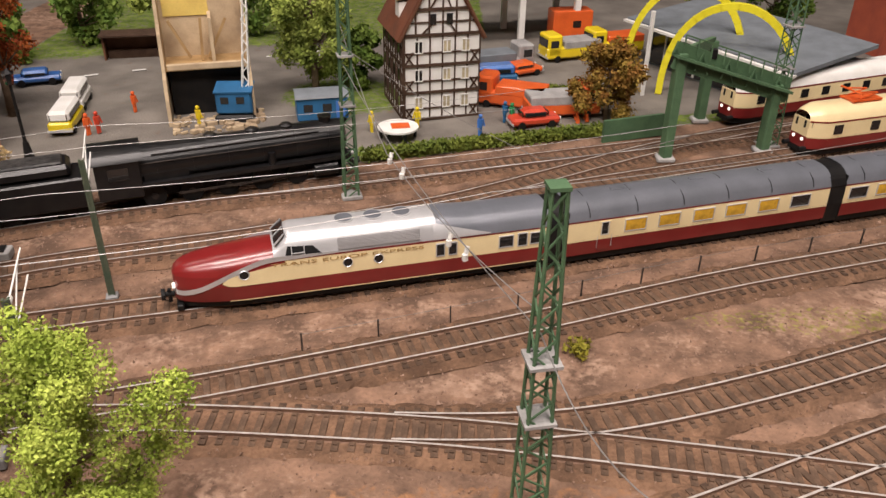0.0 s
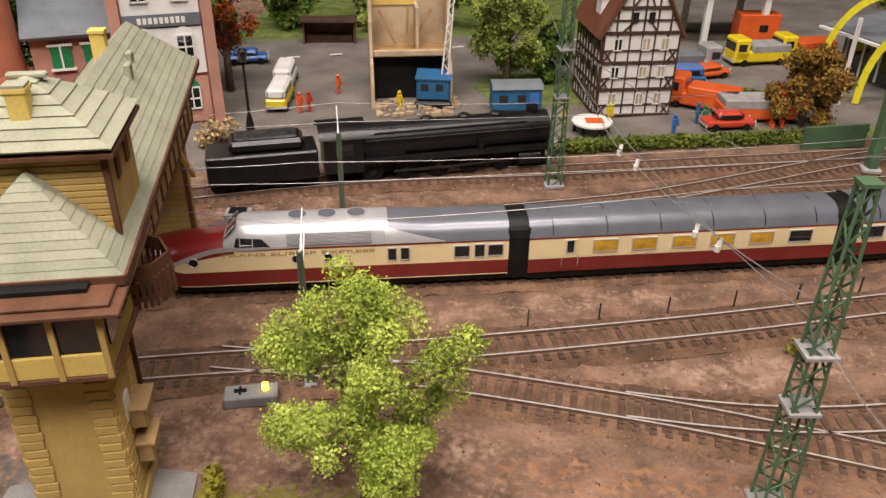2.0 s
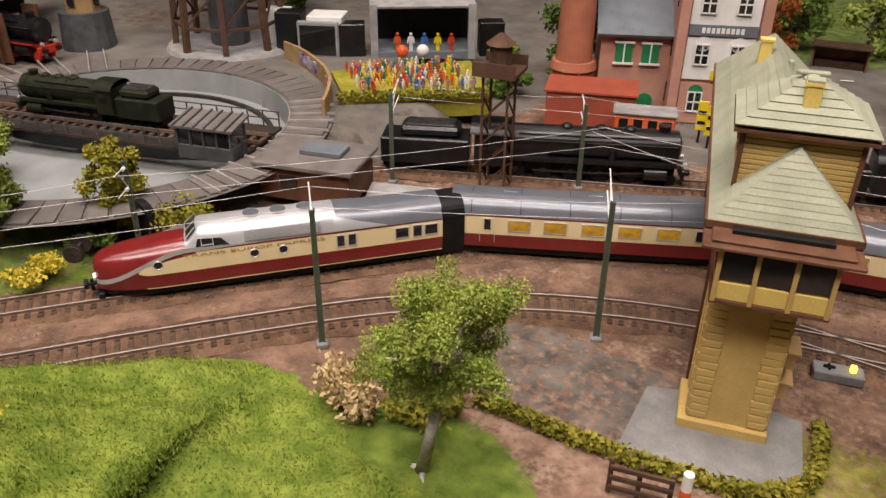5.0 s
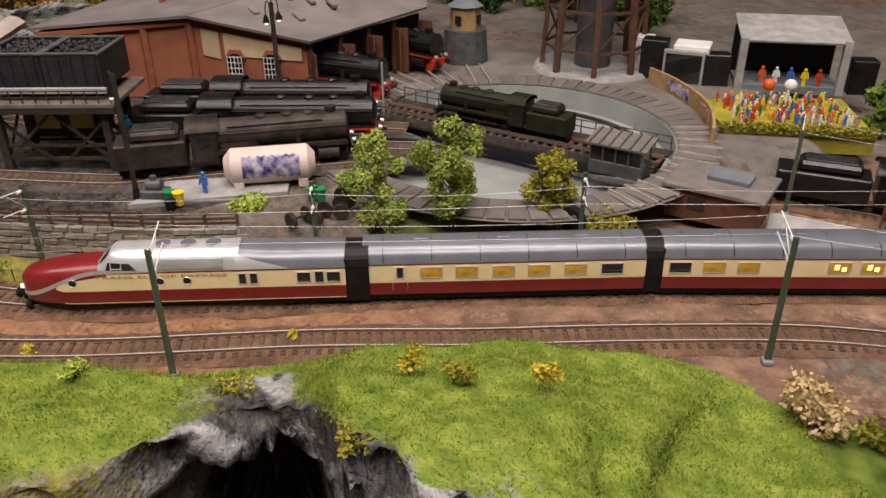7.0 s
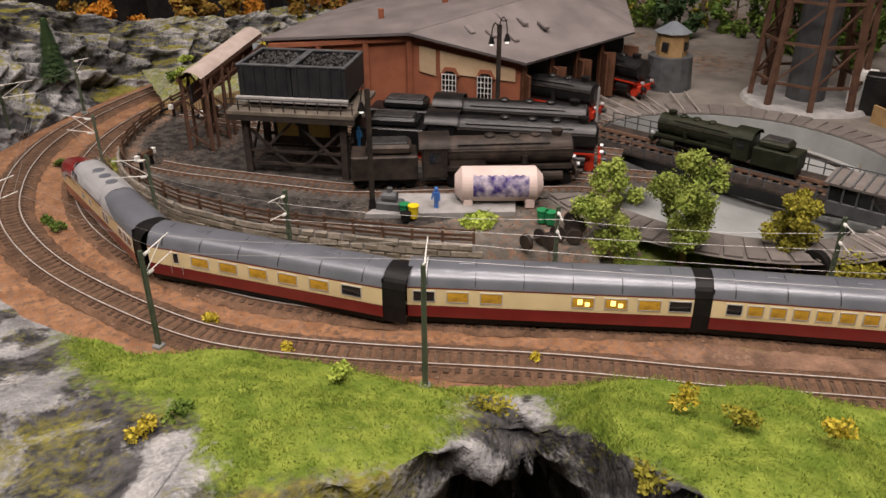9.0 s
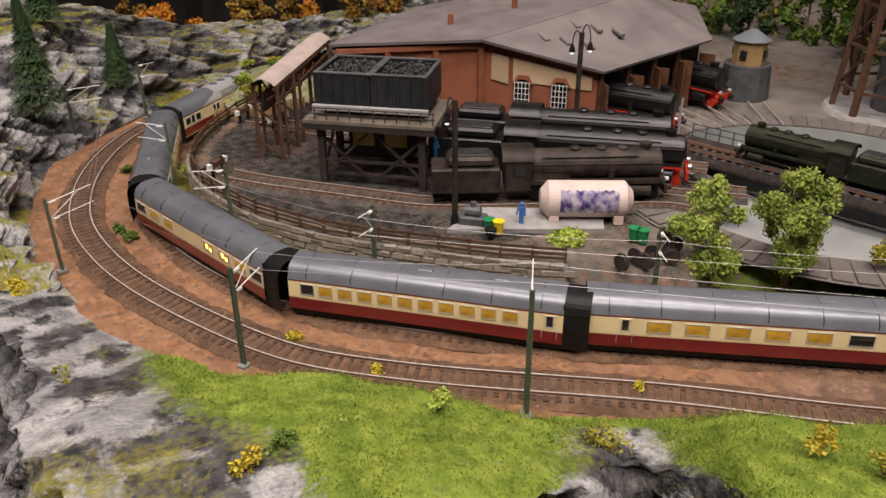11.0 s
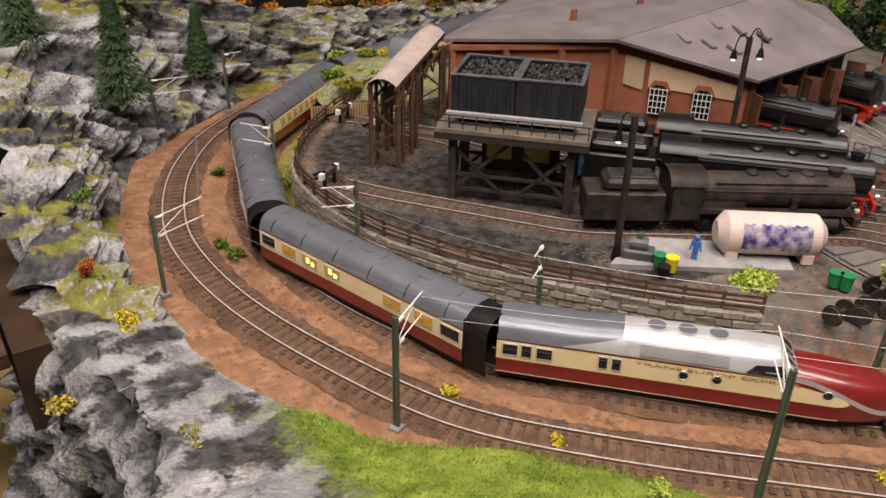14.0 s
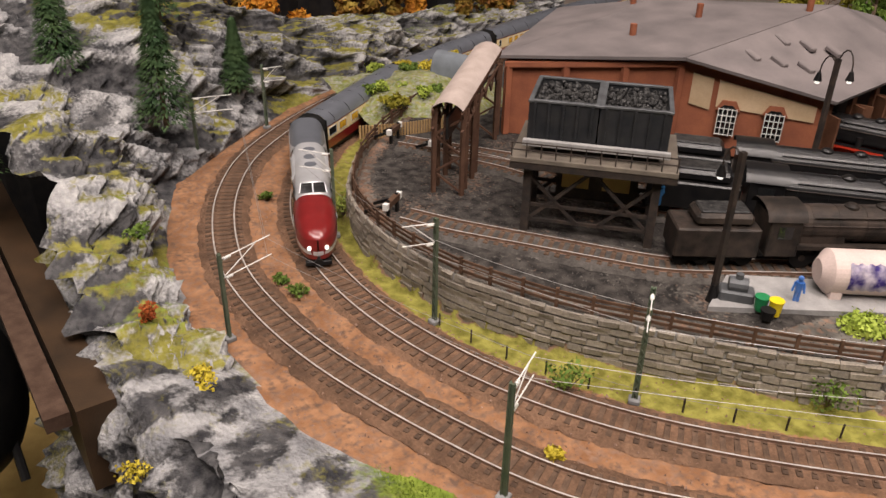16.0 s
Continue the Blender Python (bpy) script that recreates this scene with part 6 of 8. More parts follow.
# brewery, chimney, boiler house
br = thing("brewery", "tall pink and white brewery with slate roofs", "building", -400, 590, 0, 28)
part("wall", box(B(), 0, 60, 0, 80, 110, 190), M_PINK, br)
for z, c in ((0, M_PINK), (44, M_WHITE), (96, M_WHITE), (150, M_WHITE)):
    part("wall_panel", box(B(), 0, 4, z + 2, 62, 3, 40), c, br)
part("sign", box(B(), 0, 2, 88, 62, 2, 10), M_SLATE, br, "blue-grey sign band with pale letters")
bar_z = 90.5
for k in range(9):
    part("sign_letter", box(B(), -18 + k * 4.4, 0.8, bar_z, 3, 0.6, 5), M_WHITE, br)
for k in (-16, 16):
    for z in (14, 60, 108):
        w_ = part("window", box(B(), k, 2.2, z, 13, 1.6, 20), M_GLASS, br)
        bm = B()
        for dx in (-6.5, 0, 6.5):
            box(bm, k + dx, 1.2, z, 1.2, 1.4, 20)
        for dz in (0, 9, 19):
            box(bm, k, 1.2, z + dz, 14, 1.4, 1.2)
        part("window_frame", bm, M_WHITE, w_)
        part("window_arch", bar(B(), (k, 2.6, z + 20), (k, 1.4, z + 20), 7, 16), M_GREENBOX if z < 20 else M_WHITE, w_)
for sx in (-1, 1):
    part("pilaster", box(B(), sx * 37, 3, 0, 9, 9, 192), M_PINK, br)
    for z in (14, 60, 108):
        for yy in (35, 70):
            part("side_window", box(B(), sx * 40.4, yy, z, 1.4, 13, 20), M_GLASS, br)
part("poster", box(B(), 2, 1.4, 46, 14, 1, 9), M_YCAR, br)
wing = thing("brewery_wing", "pink brewery wing with slate roof", "building", -478, 580, 0, 30)
part("wall", box(B(), 0, 40, 0, 70, 70, 82), M_PINK, wing)
part("roof", poly(B(), [(-40, -4, 80), (40, -4, 80), (40, 80, 128), (-40, 80, 128)], 3), M_SLATE, wing)
for k in (-12, 14):
    ww = part("window", box(B(), k, 3.6, 50, 16, 2, 20), M_GREENBOX, wing)
    part("window_frame", box(box(box(B(), k, 2.6, 49, 20, 2, 2), k, 2.6, 70, 20, 2, 2), k, 2.6, 50, 1.4, 1.6, 20), M_WHITE, ww)
    part("window", bar(B(), (k, 5.5, 12), (k, 3.5, 12), 8, 16), M_GREENBOX, wing)
chm = thing("brick_chimney", "tall terracotta round brick chimney", "chimney", -536, 560, 0)
part("base", bar(B(), (0, 0, 0), (0, 0, 46), 24, 8, 22), M_CHIM, chm)
part("collar", bar(B(), (0, 0, 42), (0, 0, 50), 24, 24, 22), M_CHIM, chm)
part("shaft", bar(B(), (0, 0, 48), (0, 0, 330), 18.5, 28, 13), M_CHIM, chm)
bh = thing("boiler_house", "low brick-red boiler house", "building", -497, 528, 0, 24)
part("wall", box(B(), 0, 0, 0, 84, 46, 36, bev=1), M_REDBRICK, bh)
part("roof", box(B(), 0, 0, 36, 88, 50, 3, bev=0.6), M_REDBRICK, bh)
tram = thing("narrow_gauge_railcar", "small orange and brown railcar with grey roof", "train car", -432, 508, 0, 24)
part("body", box(B(), 0, 0, 6, 54, 22, 24, bev=1.5), M_OCAR, tram)
part("roof", box(B(), 0, 0, 30, 58, 25, 4, bev=1.5), M_CONC, tram)
for k in range(4):
    part("window", box(B(), -19 + k * 13, 0, 18, 8, 22.6, 9), M_GLASS, tram)
    part("panel", box(B(), -19 + k * 13, 0, 8, 9, 22.5, 8), M_YCAR, tram)
    part("wheel", bar(B(), (-19 + k * 13, -9, 4), (-19 + k * 13, 9, 4), 4, 10), M_BLACK, tram)
for k, (xx, yy) in enumerate(((-392, 545), (-380, 536))):
    sg = thing("warning_sign", "yellow and black warning sign on a post", "sign", xx, yy, 0, 20)
    part("post", bar(B(), (0, 0, 0), (0, 0, 40), 1.2, 6), M_BLACK, sg)
    part("board", box(B(), 0, -1, 12, 9, 1.2, 28, bev=0.4), M_YCAR, sg)
    part("stripe", box(box(B(), 0, -1.8, 18, 7, 0.6, 3), 0, -1.8, 28, 7, 0.6, 3), M_BLACK, sg)
bush(-350, 560, 0, 34, 28, "pale straw shrub beside the brewery", M_STRAW, 21, 900)


def steel_tower(x, y, h, w, label, rz=15):
    t = thing("floodlight_tower", label, "tower", x, y, 0, rz)
    for sx in (-1, 1):
        for sy in (-1, 1):
            part("leg", beam(B(), (sx * w / 2, sy * w / 2, 0), (sx * w / 2, sy * w / 2, h), 1.8, 1.8), M_RUSTST, t)
    n = int(h / w)
    for k in range(n):
        z0, z1 = k * w, (k + 1) * w
        for s in (-1, 1):
            part("brace", beam(B(), (-w / 2, s * w / 2, z0), (w / 2, s * w / 2, z1), 1.2, 1.2), M_RUSTST, t)
            part("brace", beam(B(), (s * w / 2, w / 2, z0), (s * w / 2, -w / 2, z1), 1.2, 1.2), M_RUSTST, t)
    part("platform", box(B(), 0, 0, h, w + 14, w + 14, 3), M_RUSTST, t)
    part("house", bar(bar(B(), (0, 0, h + 3), (0, 0, h + 22), 9, 8), (0, 0, h + 22), (0, 0, h + 30), 12, 8, 2), M_RUSTST, t)
    for s in (-1, 1):
        part("railing", box(B(), 0, s * (w + 13) / 2, h + 3, w + 14, 1, 8), M_RUSTST, t)
    return t


steel_tower(-488, 345, 96, 20, "tan lattice water crane tower with platform")

# stage with an audience
st = thing("open_air_stage", "open-air stage with ribbed canopy", "stage", -715, 540, 25, 42)
part("floor", box(B(), 0, 20, 0, 110, 60, 8), M_SLATE, st)
part("back_wall", box(B(), 0, 50, 0, 114, 3, 62), M_BLACK, st)
for k in range(9):
    part("roof_rib", poly(B(), [(-58, -12 + k * 8, 58 + k * 1.6), (58, -12 + k * 8, 58 + k * 1.6), (58, -5 + k * 8, 60 + k * 1.6), (-58, -5 + k * 8, 60 + k * 1.6)], 2.2), M_CONC, st)
for sx in (-1, 1):
    part("tower", box(B(), sx * 54, -8, 0, 8, 8, 60), M_CONC, st)
    part("loudspeaker", box(B(), sx * 78, 6, 0, 28, 22, 38, bev=1), M_SOOT, st)
for k, c in enumerate((M_OCAR, M_WHITE, M_BLUE2, M_YCAR, M_RCAR)):
    figure(-735 + k * 12, 520 + k * 9, 33, c, "painted miniature musician figurine on the stage", 30)
for k, (dx, c) in enumerate(((-12, M_OCAR), (4, M_WHITE))):
    bl = thing("balloon", "round balloon over the stage front", "balloon", -700 + dx, 512 + dx, 40)
    bm = B()
    bmesh.ops.create_uvsphere(bm, u_segments=12, v_segments=8, radius=7)
    part("ball", bm, c, bl, smooth=True)
    part("string", bar(B(), (0, 0, -16), (0, 0, -6), 0.3, 4), M_WHITE, bl)
CROWD = [(-728, 424), (-668, 384), (-592, 464), (-655, 520)]
lawn = part("crowd_lawn", poly(B(), [(-742, 420, 32), (-668, 362, 31), (-570, 460, 31), (-650, 540, 32)], 20), M_OLIVE)
tagged(lawn, "mossy green lawn in front of the stage", "lawn", kind="structure")
paints = [M_OCAR, M_WHITE, M_BLUE2, M_YCAR, M_RCAR, M_PINK, M_GREENBOX, M_LEMON]
rngc = random.Random(12)
for k in range(210):
    u, v = rngc.random(), rngc.random()
    a, b, c, d = (Vector(q) for q in CROWD)
    q = a.lerp(b, u).lerp(d.lerp(c, u), v)
    tagged(figure(q.x, q.y, 31.5, paints[rngc.randrange(8)], "painted miniature spectator figurine on the lawn", rngc.uniform(0, 360), 0.62), group="spectators at the stage")
gw = thing("garden_wall", "low brown curved wall with pink and green graffiti", "wall")
arc = smooth_line([(-822, 432), (-788, 424), (-754, 409), (-722, 392), (-690, 366), (-664, 334), (-652, 316)], 6, 8)
for k in range(len(arc) - 1):
    p0, p1 = Vector((*arc[k], 37)), Vector((*arc[k + 1], 37))
    part("wall_block", beam(B(), p0, p1 + (p1 - p0) * 0.08, 3, 20), M_TANBOX, gw)
for i0, i1, m in ((6, 14, M_GRAF), (20, 26, M_PINK)):
    bm = B()
    for k in range(i0, min(i1, len(arc) - 1)):
        o = Vector((-0.7, -1.4, 0)) * 1.4
        beam(bm, Vector((*arc[k], 38)) + o, Vector((*arc[k + 1], 38)) + o, 0.6, 10 + 3 * math.sin(k * 2.1))
    part("graffiti", bm, m, gw, "faded graffiti shapes")
hedge([(-672, 360), (-620, 408), (-568, 458)], 8, 10, M_OLIVE, "yellow green hedge in front of the lawn", 8, 30)
for x, y, w, d, h, m, lab in ((-868, 470, 26, 20, 44, M_WHITE, "white portable cabin by the road"), (-842, 462, 30, 24, 46, M_SOOT, "black stage equipment box"), (-806, 484, 40, 34, 44, M_WHITE, "white box lorry body with green stripe"), (-800, 462, 46, 6, 40, M_CONC, "grey framed display screen")):
    bx = thing("equipment_box", lab, "box", x, y, 26, 30)
    part("body", box(B(), 0, 0, 0, w, d, h, bev=1), m, bx)
    part("panel", box(B(), 0, -d / 2 - 0.3, 4, w - 6, 0.8, h - 8), M_GLASS if m is M_CONC else m, bx)
tree(-122, 752, 0, 135, 95, "mid green town tree beside the half-timbered house", M_LEAF2, seed=14, bare=0.2, n=15000, size=1.7)
tree(155, 700, 0, 74, 72, "autumn coloured tree beside the hedge", M_AUTUMN, seed=15, bare=0.2, n=11000, size=1.6)
tree(-392, 690, 0, 150, 72, "rust-red leaved tree beside the brewery", M_REDLEAF, seed=16, bare=0.35, n=5000)
for k, (x, y, h, m) in enumerate(((-560, 640, 120, M_LEAF3), (-420, 930, 110, M_LEAF3), (-330, 960, 110, M_LEAF2), (-250, 970, 120, M_LEAF3), (330, 980, 110, M_LEAF2), (420, 1010, 120, M_LEAF3), (-150, 960, 110, M_LEAF2), (-480, 860, 90, M_LEAF3), (-600, 540, 62, M_LEAF3), (-80, 790, 60, M_LEAF3))):
    tree(x, y, 0, h, h * 0.8, "green model tree behind the town", m, seed=30 + k, bare=0.15, n=3500, size=3.2, clumps=18)
hedge([(-60, 596), (0, 617), (80, 640), (198, 676)], 13, 12, M_HEDGE, "clipped dark green hedge along the tracks", 7)
hedge([(60, 760), (110, 775), (160, 760)], 10, 10, M_HEDGE, "clipped hedge beside the car park", 17)
road = thing("road_marking", "white dashed centre line on the asphalt road", "road marking", kind="structure")
for k in range(12):
    part("dash", box(B(), -500 + k * 44, 752 + k * 20, 0.8, 14, 2.4, 0.6, rz=25), M_WHITE, road)


# ---- steam locomotives ----
def steam_loco(x, y, z, rz, label, length=250, mat=M_SOOT, wheels=M_BLACK, tender=True, boiler=None):
    """x runs forward from the tender's rear; the boiler ends in the smokebox."""
    t = thing("steam_locomotive", label, "locomotive", x, y, z, rz)
    L = length
    boiler = boiler or mat
    tl = L * 0.32 if tender else 0
    if tender:
        tn = part("tender", box(B(), tl / 2, 0, 12, tl - 6, 31, 22, bev=1.2), mat, t)
        part("tender_bunker", box(B(), tl / 2 + 4, 0, 34, tl * 0.62, 24, 9, bev=2.5), mat, tn)
        part("coal_load", box(B(), tl / 2 + 4, 0, 42.5, tl * 0.52, 18, 2.2, bev=1), M_COAL, tn)
        for k in range(4):
            for s in (-1, 1):
                part("wheel", bar(B(), (10 + k * (tl - 20) / 3, s * 7.5, 9), (10 + k * (tl - 20) / 3, s * 10, 9), 5.6, 16), wheels, tn)
        part("frame", box(B(), tl / 2, 0, 7, tl - 8, 20, 6), M_BLACK, tn)
    cab = part("cab", box(B(), tl + L * 0.06, 0, 14, L * 0.11, 32, 28, bev=0.8), mat, t)
    v, f = arch(np.array([tl - 2.0, tl + L * 0.125]), lambda q, w: 17.5, 41, lambda q: 49, 8)
    raw("cab_roof", v, f, mat, cab, smooth=True)
    for s in (-1, 1):
        part("cab_window", box(B(), tl + L * 0.06, s * 16, 28, L * 0.05, 0.8, 9), M_GLASS, cab)
    b0, b1 = tl + L * 0.11, L - 4
    part("boiler", bar(B(), (b0, 0, 33), (b1, 0, 33), 13.0, 28), boiler, t, smooth=False)
    for k in range(6):
        u = b0 + (b1 - b0) * (k + 0.5) / 6
        part("boiler_band", bar(B(), (u, 0, 33), (u + 1, 0, 33), 13.3, 28), boiler, t)
    part("smokebox_door", bar(B(), (b1, 0, 33), (b1 + 2.5, 0, 33), 12, 20, 8), mat, t)
    part("firebox", box(B(), b0 + 18, 0, 18, 36, 24, 20, bev=3), boiler, t)
    part("chimney", bar(bar(B(), (b1 - 12, 0, 43), (b1 - 12, 0, 49.5), 4.2, 14, 4.8), (b1 - 12, 0, 49), (b1 - 12, 0, 50.5), 5.2, 14), mat, t)
    for u in (0.35, 0.55, 0.72):
        bm = bar(B(), (b0 + (b1 - b0) * u, 0, 40), (b0 + (b1 - b0) * u, 0, 46.8), 5.4, 16, 5)
        bar(bm, (b0 + (b1 - b0) * u, 0, 46.8), (b0 + (b1 - b0) * u, 0, 48.2), 5, 16, 3)
        part("dome", bm, mat, t)
    for s in (-1, 1):
        part("running_board", box(B(), (b0 + b1) / 2, s * 13.5, 21.5, b1 - b0, 6, 1.4), mat, t)
        part("running_edge", box(B(), (b0 + b1) / 2, s * 16.3, 20, b1 - b0, 0.7, 2), wheels if wheels is not M_BLACK else mat, t)
        part("handrail", bar(B(), (b0, s * 13.6, 37), (b1, s * 13.6, 37), 0.4, 5), M_STEEL, t)
        part("cylinder", bar(B(), (b1 - 26, s * 13, 13), (b1 - 8, s * 13, 13), 5.2, 14), mat, t)
        part("side_rod", box(B(), (b0 + b1) / 2 - 4, s * 11.6, 9.5, (b1 - b0) * 0.62, 0.8, 1.8), M_STEEL, t)
        part("connecting_rod", beam(B(), (b1 - 24, s * 12.6, 13), (b0 + (b1 - b0) * 0.42, s * 12.6, 10), 1.5, 0.9), M_STEEL, t)
        part("air_pump", bar(B(), (b0 + (b1 - b0) * 0.62, s * 13, 22), (b0 + (b1 - b0) * 0.62, s * 13, 32), 2.8, 10), mat, t)
        for k in range(5):
            u = b0 + 8 + (b1 - b0 - 46) * k / 4
            wl = part("driving_wheel", bar(B(), (u, s * 7.5, 10.5), (u, s * 10.2, 10.5), 8.2, 20), wheels, t)
            part("wheel_hub", bar(B(), (u, s * 10, 10.5), (u, s * 11, 10.5), 2.4, 10), M_STEEL, wl)
        part("pilot_wheel", bar(B(), (b1 - 4, s * 7.5, 7), (b1 - 4, s * 10, 7), 5, 16), wheels, t)
        part("buffer", bar(B(), (b1 + 6, s * 9, 14), (b1 + 11, s * 9, 14), 2.6, 10), mat, t)
        part("headlamp", bar(B(), (b1 + 5, s * 9, 21), (b1 + 8, s * 9, 21), 2, 10), M_SILVER, t)
        part("pipe", bar(B(), (b0 + 10, s * 11.0, 42), (b1 - 20, s * 10.8, 42.3), 0.7, 5), mat, t)
    part("main_frame", box(B(), (b0 + b1) / 2, 0, 8, b1 - b0, 10, 12), wheels, t)
    part("buffer_beam", box(B(), b1 + 5, 0, 10, 3, 31, 8, bev=0.5), wheels if wheels is not M_BLACK else mat, t)
    return t


M_REDWHEEL = surf("red_wheel_paint", (0.55, 0.045, 0.02), (0.4, 0.03, 0.015), 90, 0.5, 0, 0.1)
steam_loco(-318, 464, 0, 23.5, "large black steam locomotive with tender on the station track", 268)
steam_loco(-588, 318, 0, 30, "black steam locomotive with long tender behind the lawn", 250)
YZ = 30
steam_loco(-914, -146, YZ, 66, "weathered brown steam locomotive in the coal yard", 200, M_WEATHER, M_BLACK)
steam_loco(-990, -110, YZ, 52, "glossy black steam locomotive with red wheels", 235, M_SOOT, M_REDWHEEL)
steam_loco(-1035, -75, YZ, 51, "black steam locomotive with red frame beyond another", 225, M_SOOT, M_REDWHEEL)
steam_loco(-1065, 90, YZ, 30, "black tank engine with red buffer beam in the shed door", 130, M_SOOT, M_REDWHEEL, False)
steam_loco(-1128, 232, YZ, 14, "black engine with red frame beside the shed", 130, M_SOOT, M_REDWHEEL, False)

# ---- the yard ----
def retaining_wall():
    t = thing("retaining_wall", "weathered grey-tan stone retaining wall", "wall", kind="structure")
    line = YARD_EDGE
    n = len(line)
    v = np.stack([np.c_[line, np.full(n, z)] for z in (-3, 33)], 1).reshape(-1, 3)
    raw("wall_core", v, grid_faces(n, 2), M_CONC, t)
    total = length_of(line)
    meshes = []
    for k in range(6):
        rng = random.Random(k)
        bm = box(B(), 0, 0, 0, rng.uniform(9, 14), 3.4, 5.2, bev=0.9)
        for q in bm.verts:
            q.co += Vector((rng.uniform(-0.6, 0.6), rng.uniform(-0.7, 0.7), rng.uniform(-0.5, 0.5)))
        meshes.append(mesh_of("stone", bm, M_STONE))
    rng = random.Random(3)
    extra = []
    for row in range(6):
        s = rng.uniform(0, 8)
        while s < min(total, 820):
            q, a = along(line, s)
            m = P(q[0], q[1], row * 5.7 - 1, rng.uniform(-3, 3), 0, a)
            if s < 560:
                share("stone", meshes[rng.randrange(6)], t, m)
            else:
                extra.append(m)
            s += 11.6
    bm = B()
    for m in extra:
        box(bm, 0, 0, 0, 11, 3.4, 5.2, m=Matrix.Diagonal((1000, 1000, 1000, 1)) @ m @ Matrix.Diagonal((0.001, 0.001, 0.001, 1)))
    tagged(part("far_stones", bm, M_STONE, t), kind="stuff")
    f = thing("timber_fence", "dark brown three-rail timber fence on the wall", "fence")
    last = None
    for s in np.arange(2, 900, 24):
        q, a = along(line, s)
        nn = np.array([-math.sin(radians(a)), math.cos(radians(a))]) * -4
        q = q + nn
        part("post", box(B(), q[0], q[1], 30, 2, 2, 15, rz=a), M_TIMBERF, f)
        if last is not None:
            for z in (34.5, 38.5, 42.5):
                part("rail", beam(B(), (last[0], last[1], z + random.uniform(-0.4, 0.4)), (q[0], q[1], z + random.uniform(-0.4, 0.4)), 0.9, 2.0), M_TIMBERF, f)
        last = q


M_STONE = surf("weathered_stone", (0.27, 0.235, 0.19), (0.16, 0.145, 0.125), 70, 0.85, 0, 0.5, vary=0.3)
M_TIMBERF = surf("dark_fence_timber", (0.075, 0.042, 0.026), (0.12, 0.07, 0.045), 120, 0.8, 0, 0.4, vary=0.2)
retaining_wall()


def coal_bunker(x, y, rz):
    t = thing("coaling_stage", "dark steel coaling stage with two full coal bins", "coaling stage", x, y, YZ + 6, rz)
    for sx in (-1, 1):
        for sy in (-1, 1):
            part("leg", beam(B(), (sx * 46, sy * 24, -8), (sx * 46, sy * 24, 52), 6, 6), M_STEEL, t)
        part("brace", beam(B(), (sx * 46, -24, 2), (sx * 46, 24, 48), 2, 2), M_STEEL, t)
    for sy in (-1, 1):
        for a, b in (((-46, 2), (0, 46)), ((0, 46), (46, 2)), ((-46, 4), (46, 4)), ((-46, 16), (46, 16)), ((-46, 40), (-8, 4)), ((46, 40), (8, 4))):
            part("brace", beam(B(), (a[0], sy * 24, a[1]), (b[0], sy * 24, b[1]), 2.4, 2.4), M_STEEL, t)
    part("under_room", box(B(), 4, 6, 18, 60, 28, 30), M_STEEL, t)
    part("under_window", box(box(B(), -12, -8.4, 26, 20, 1, 14), 18, -8.4, 26, 20, 1, 14), M_YELL, t)
    part("deck", box(B(), 0, 6, 52, 118, 80, 4, bev=0.5), M_DECK, t)
    part("deck_girder", box(B(), 0, -32, 47, 118, 3, 6), M_STEEL, t)
    for k in range(12):
        part("railing_post", box(B(), -58 + k * 10.5, -32.5, 56, 0.9, 0.9, 11), M_STEEL, t)
    for z in (61, 66):
        part("railing", box(B(), 0, -32.5, z, 118, 0.7, 0.8), M_STEEL, t)
    part("front_beam", box(B(), 0, -24, 62, 104, 4, 5, bev=0.5), M_CONC, t)
    for s in (-1, 1):
        bn = part("bin", box(B(), s * 25, 10, 64, 49, 60, 2), M_SOOT, t)
        for sx in (-1, 1):
            part("bin_wall", box(B(), s * 25 + sx * 23.5, 10, 64, 2, 60, 29), M_BINS, bn)
            part("bin_wall", box(B(), s * 25, 10 + sx * 29.5, 64, 49, 2, 29), M_BINS, bn)
            part("bin_rim", box(B(), s * 25 + sx * 23.5, 10, 93, 3.4, 63, 2, bev=0.4), M_STEELGREY, bn)
            part("bin_rim", box(B(), s * 25, 10 + sx * 29.5, 93.2, 50, 3.4, 2, bev=0.4), M_STEELGREY, bn)
        for k in range(5):
            part("rib", box(B(), s * 25 - 20 + k * 10, -21.2, 64, 1.6, 1.6, 29), M_BINS, bn)
        rng = random.Random(8 + s)
        bm = box(B(), s * 25, 10, 66, 45, 57, 22)
        for k in range(320):
            m = Matrix.Translation((s * 25 + rng.uniform(-20, 20), 10 + rng.uniform(-26, 26), 88.5 + rng.uniform(-1, 4))) @ Euler((rng.uniform(0, 6), rng.uniform(0, 6), rng.uniform(0, 6))).to_matrix().to_4x4()
            bmesh.ops.create_icosphere(bm, subdivisions=1, radius=rng.uniform(1.5, 3.2), matrix=m @ Matrix.Diagonal((1, 0.7, 0.6, 1)))
        tagged(part("coal", bm, M_COAL, bn), kind="stuff")
    return t


M_DECK = surf("grey_brown_planks", (0.20, 0.17, 0.135), (0.13, 0.11, 0.09), 60, 0.85, 0, 0.4)
M_BINS = surf("black_bin_steel", (0.022, 0.024, 0.028), (0.04, 0.04, 0.042), 90, 0.5, 0.2, 0.2)
M_STEELGREY = surf("grey_worn_steel", (0.11, 0.115, 0.12), (0.07, 0.072, 0.075), 90, 0.5, 0.2, 0.2)
coal_bunker(-985, -162, 53)


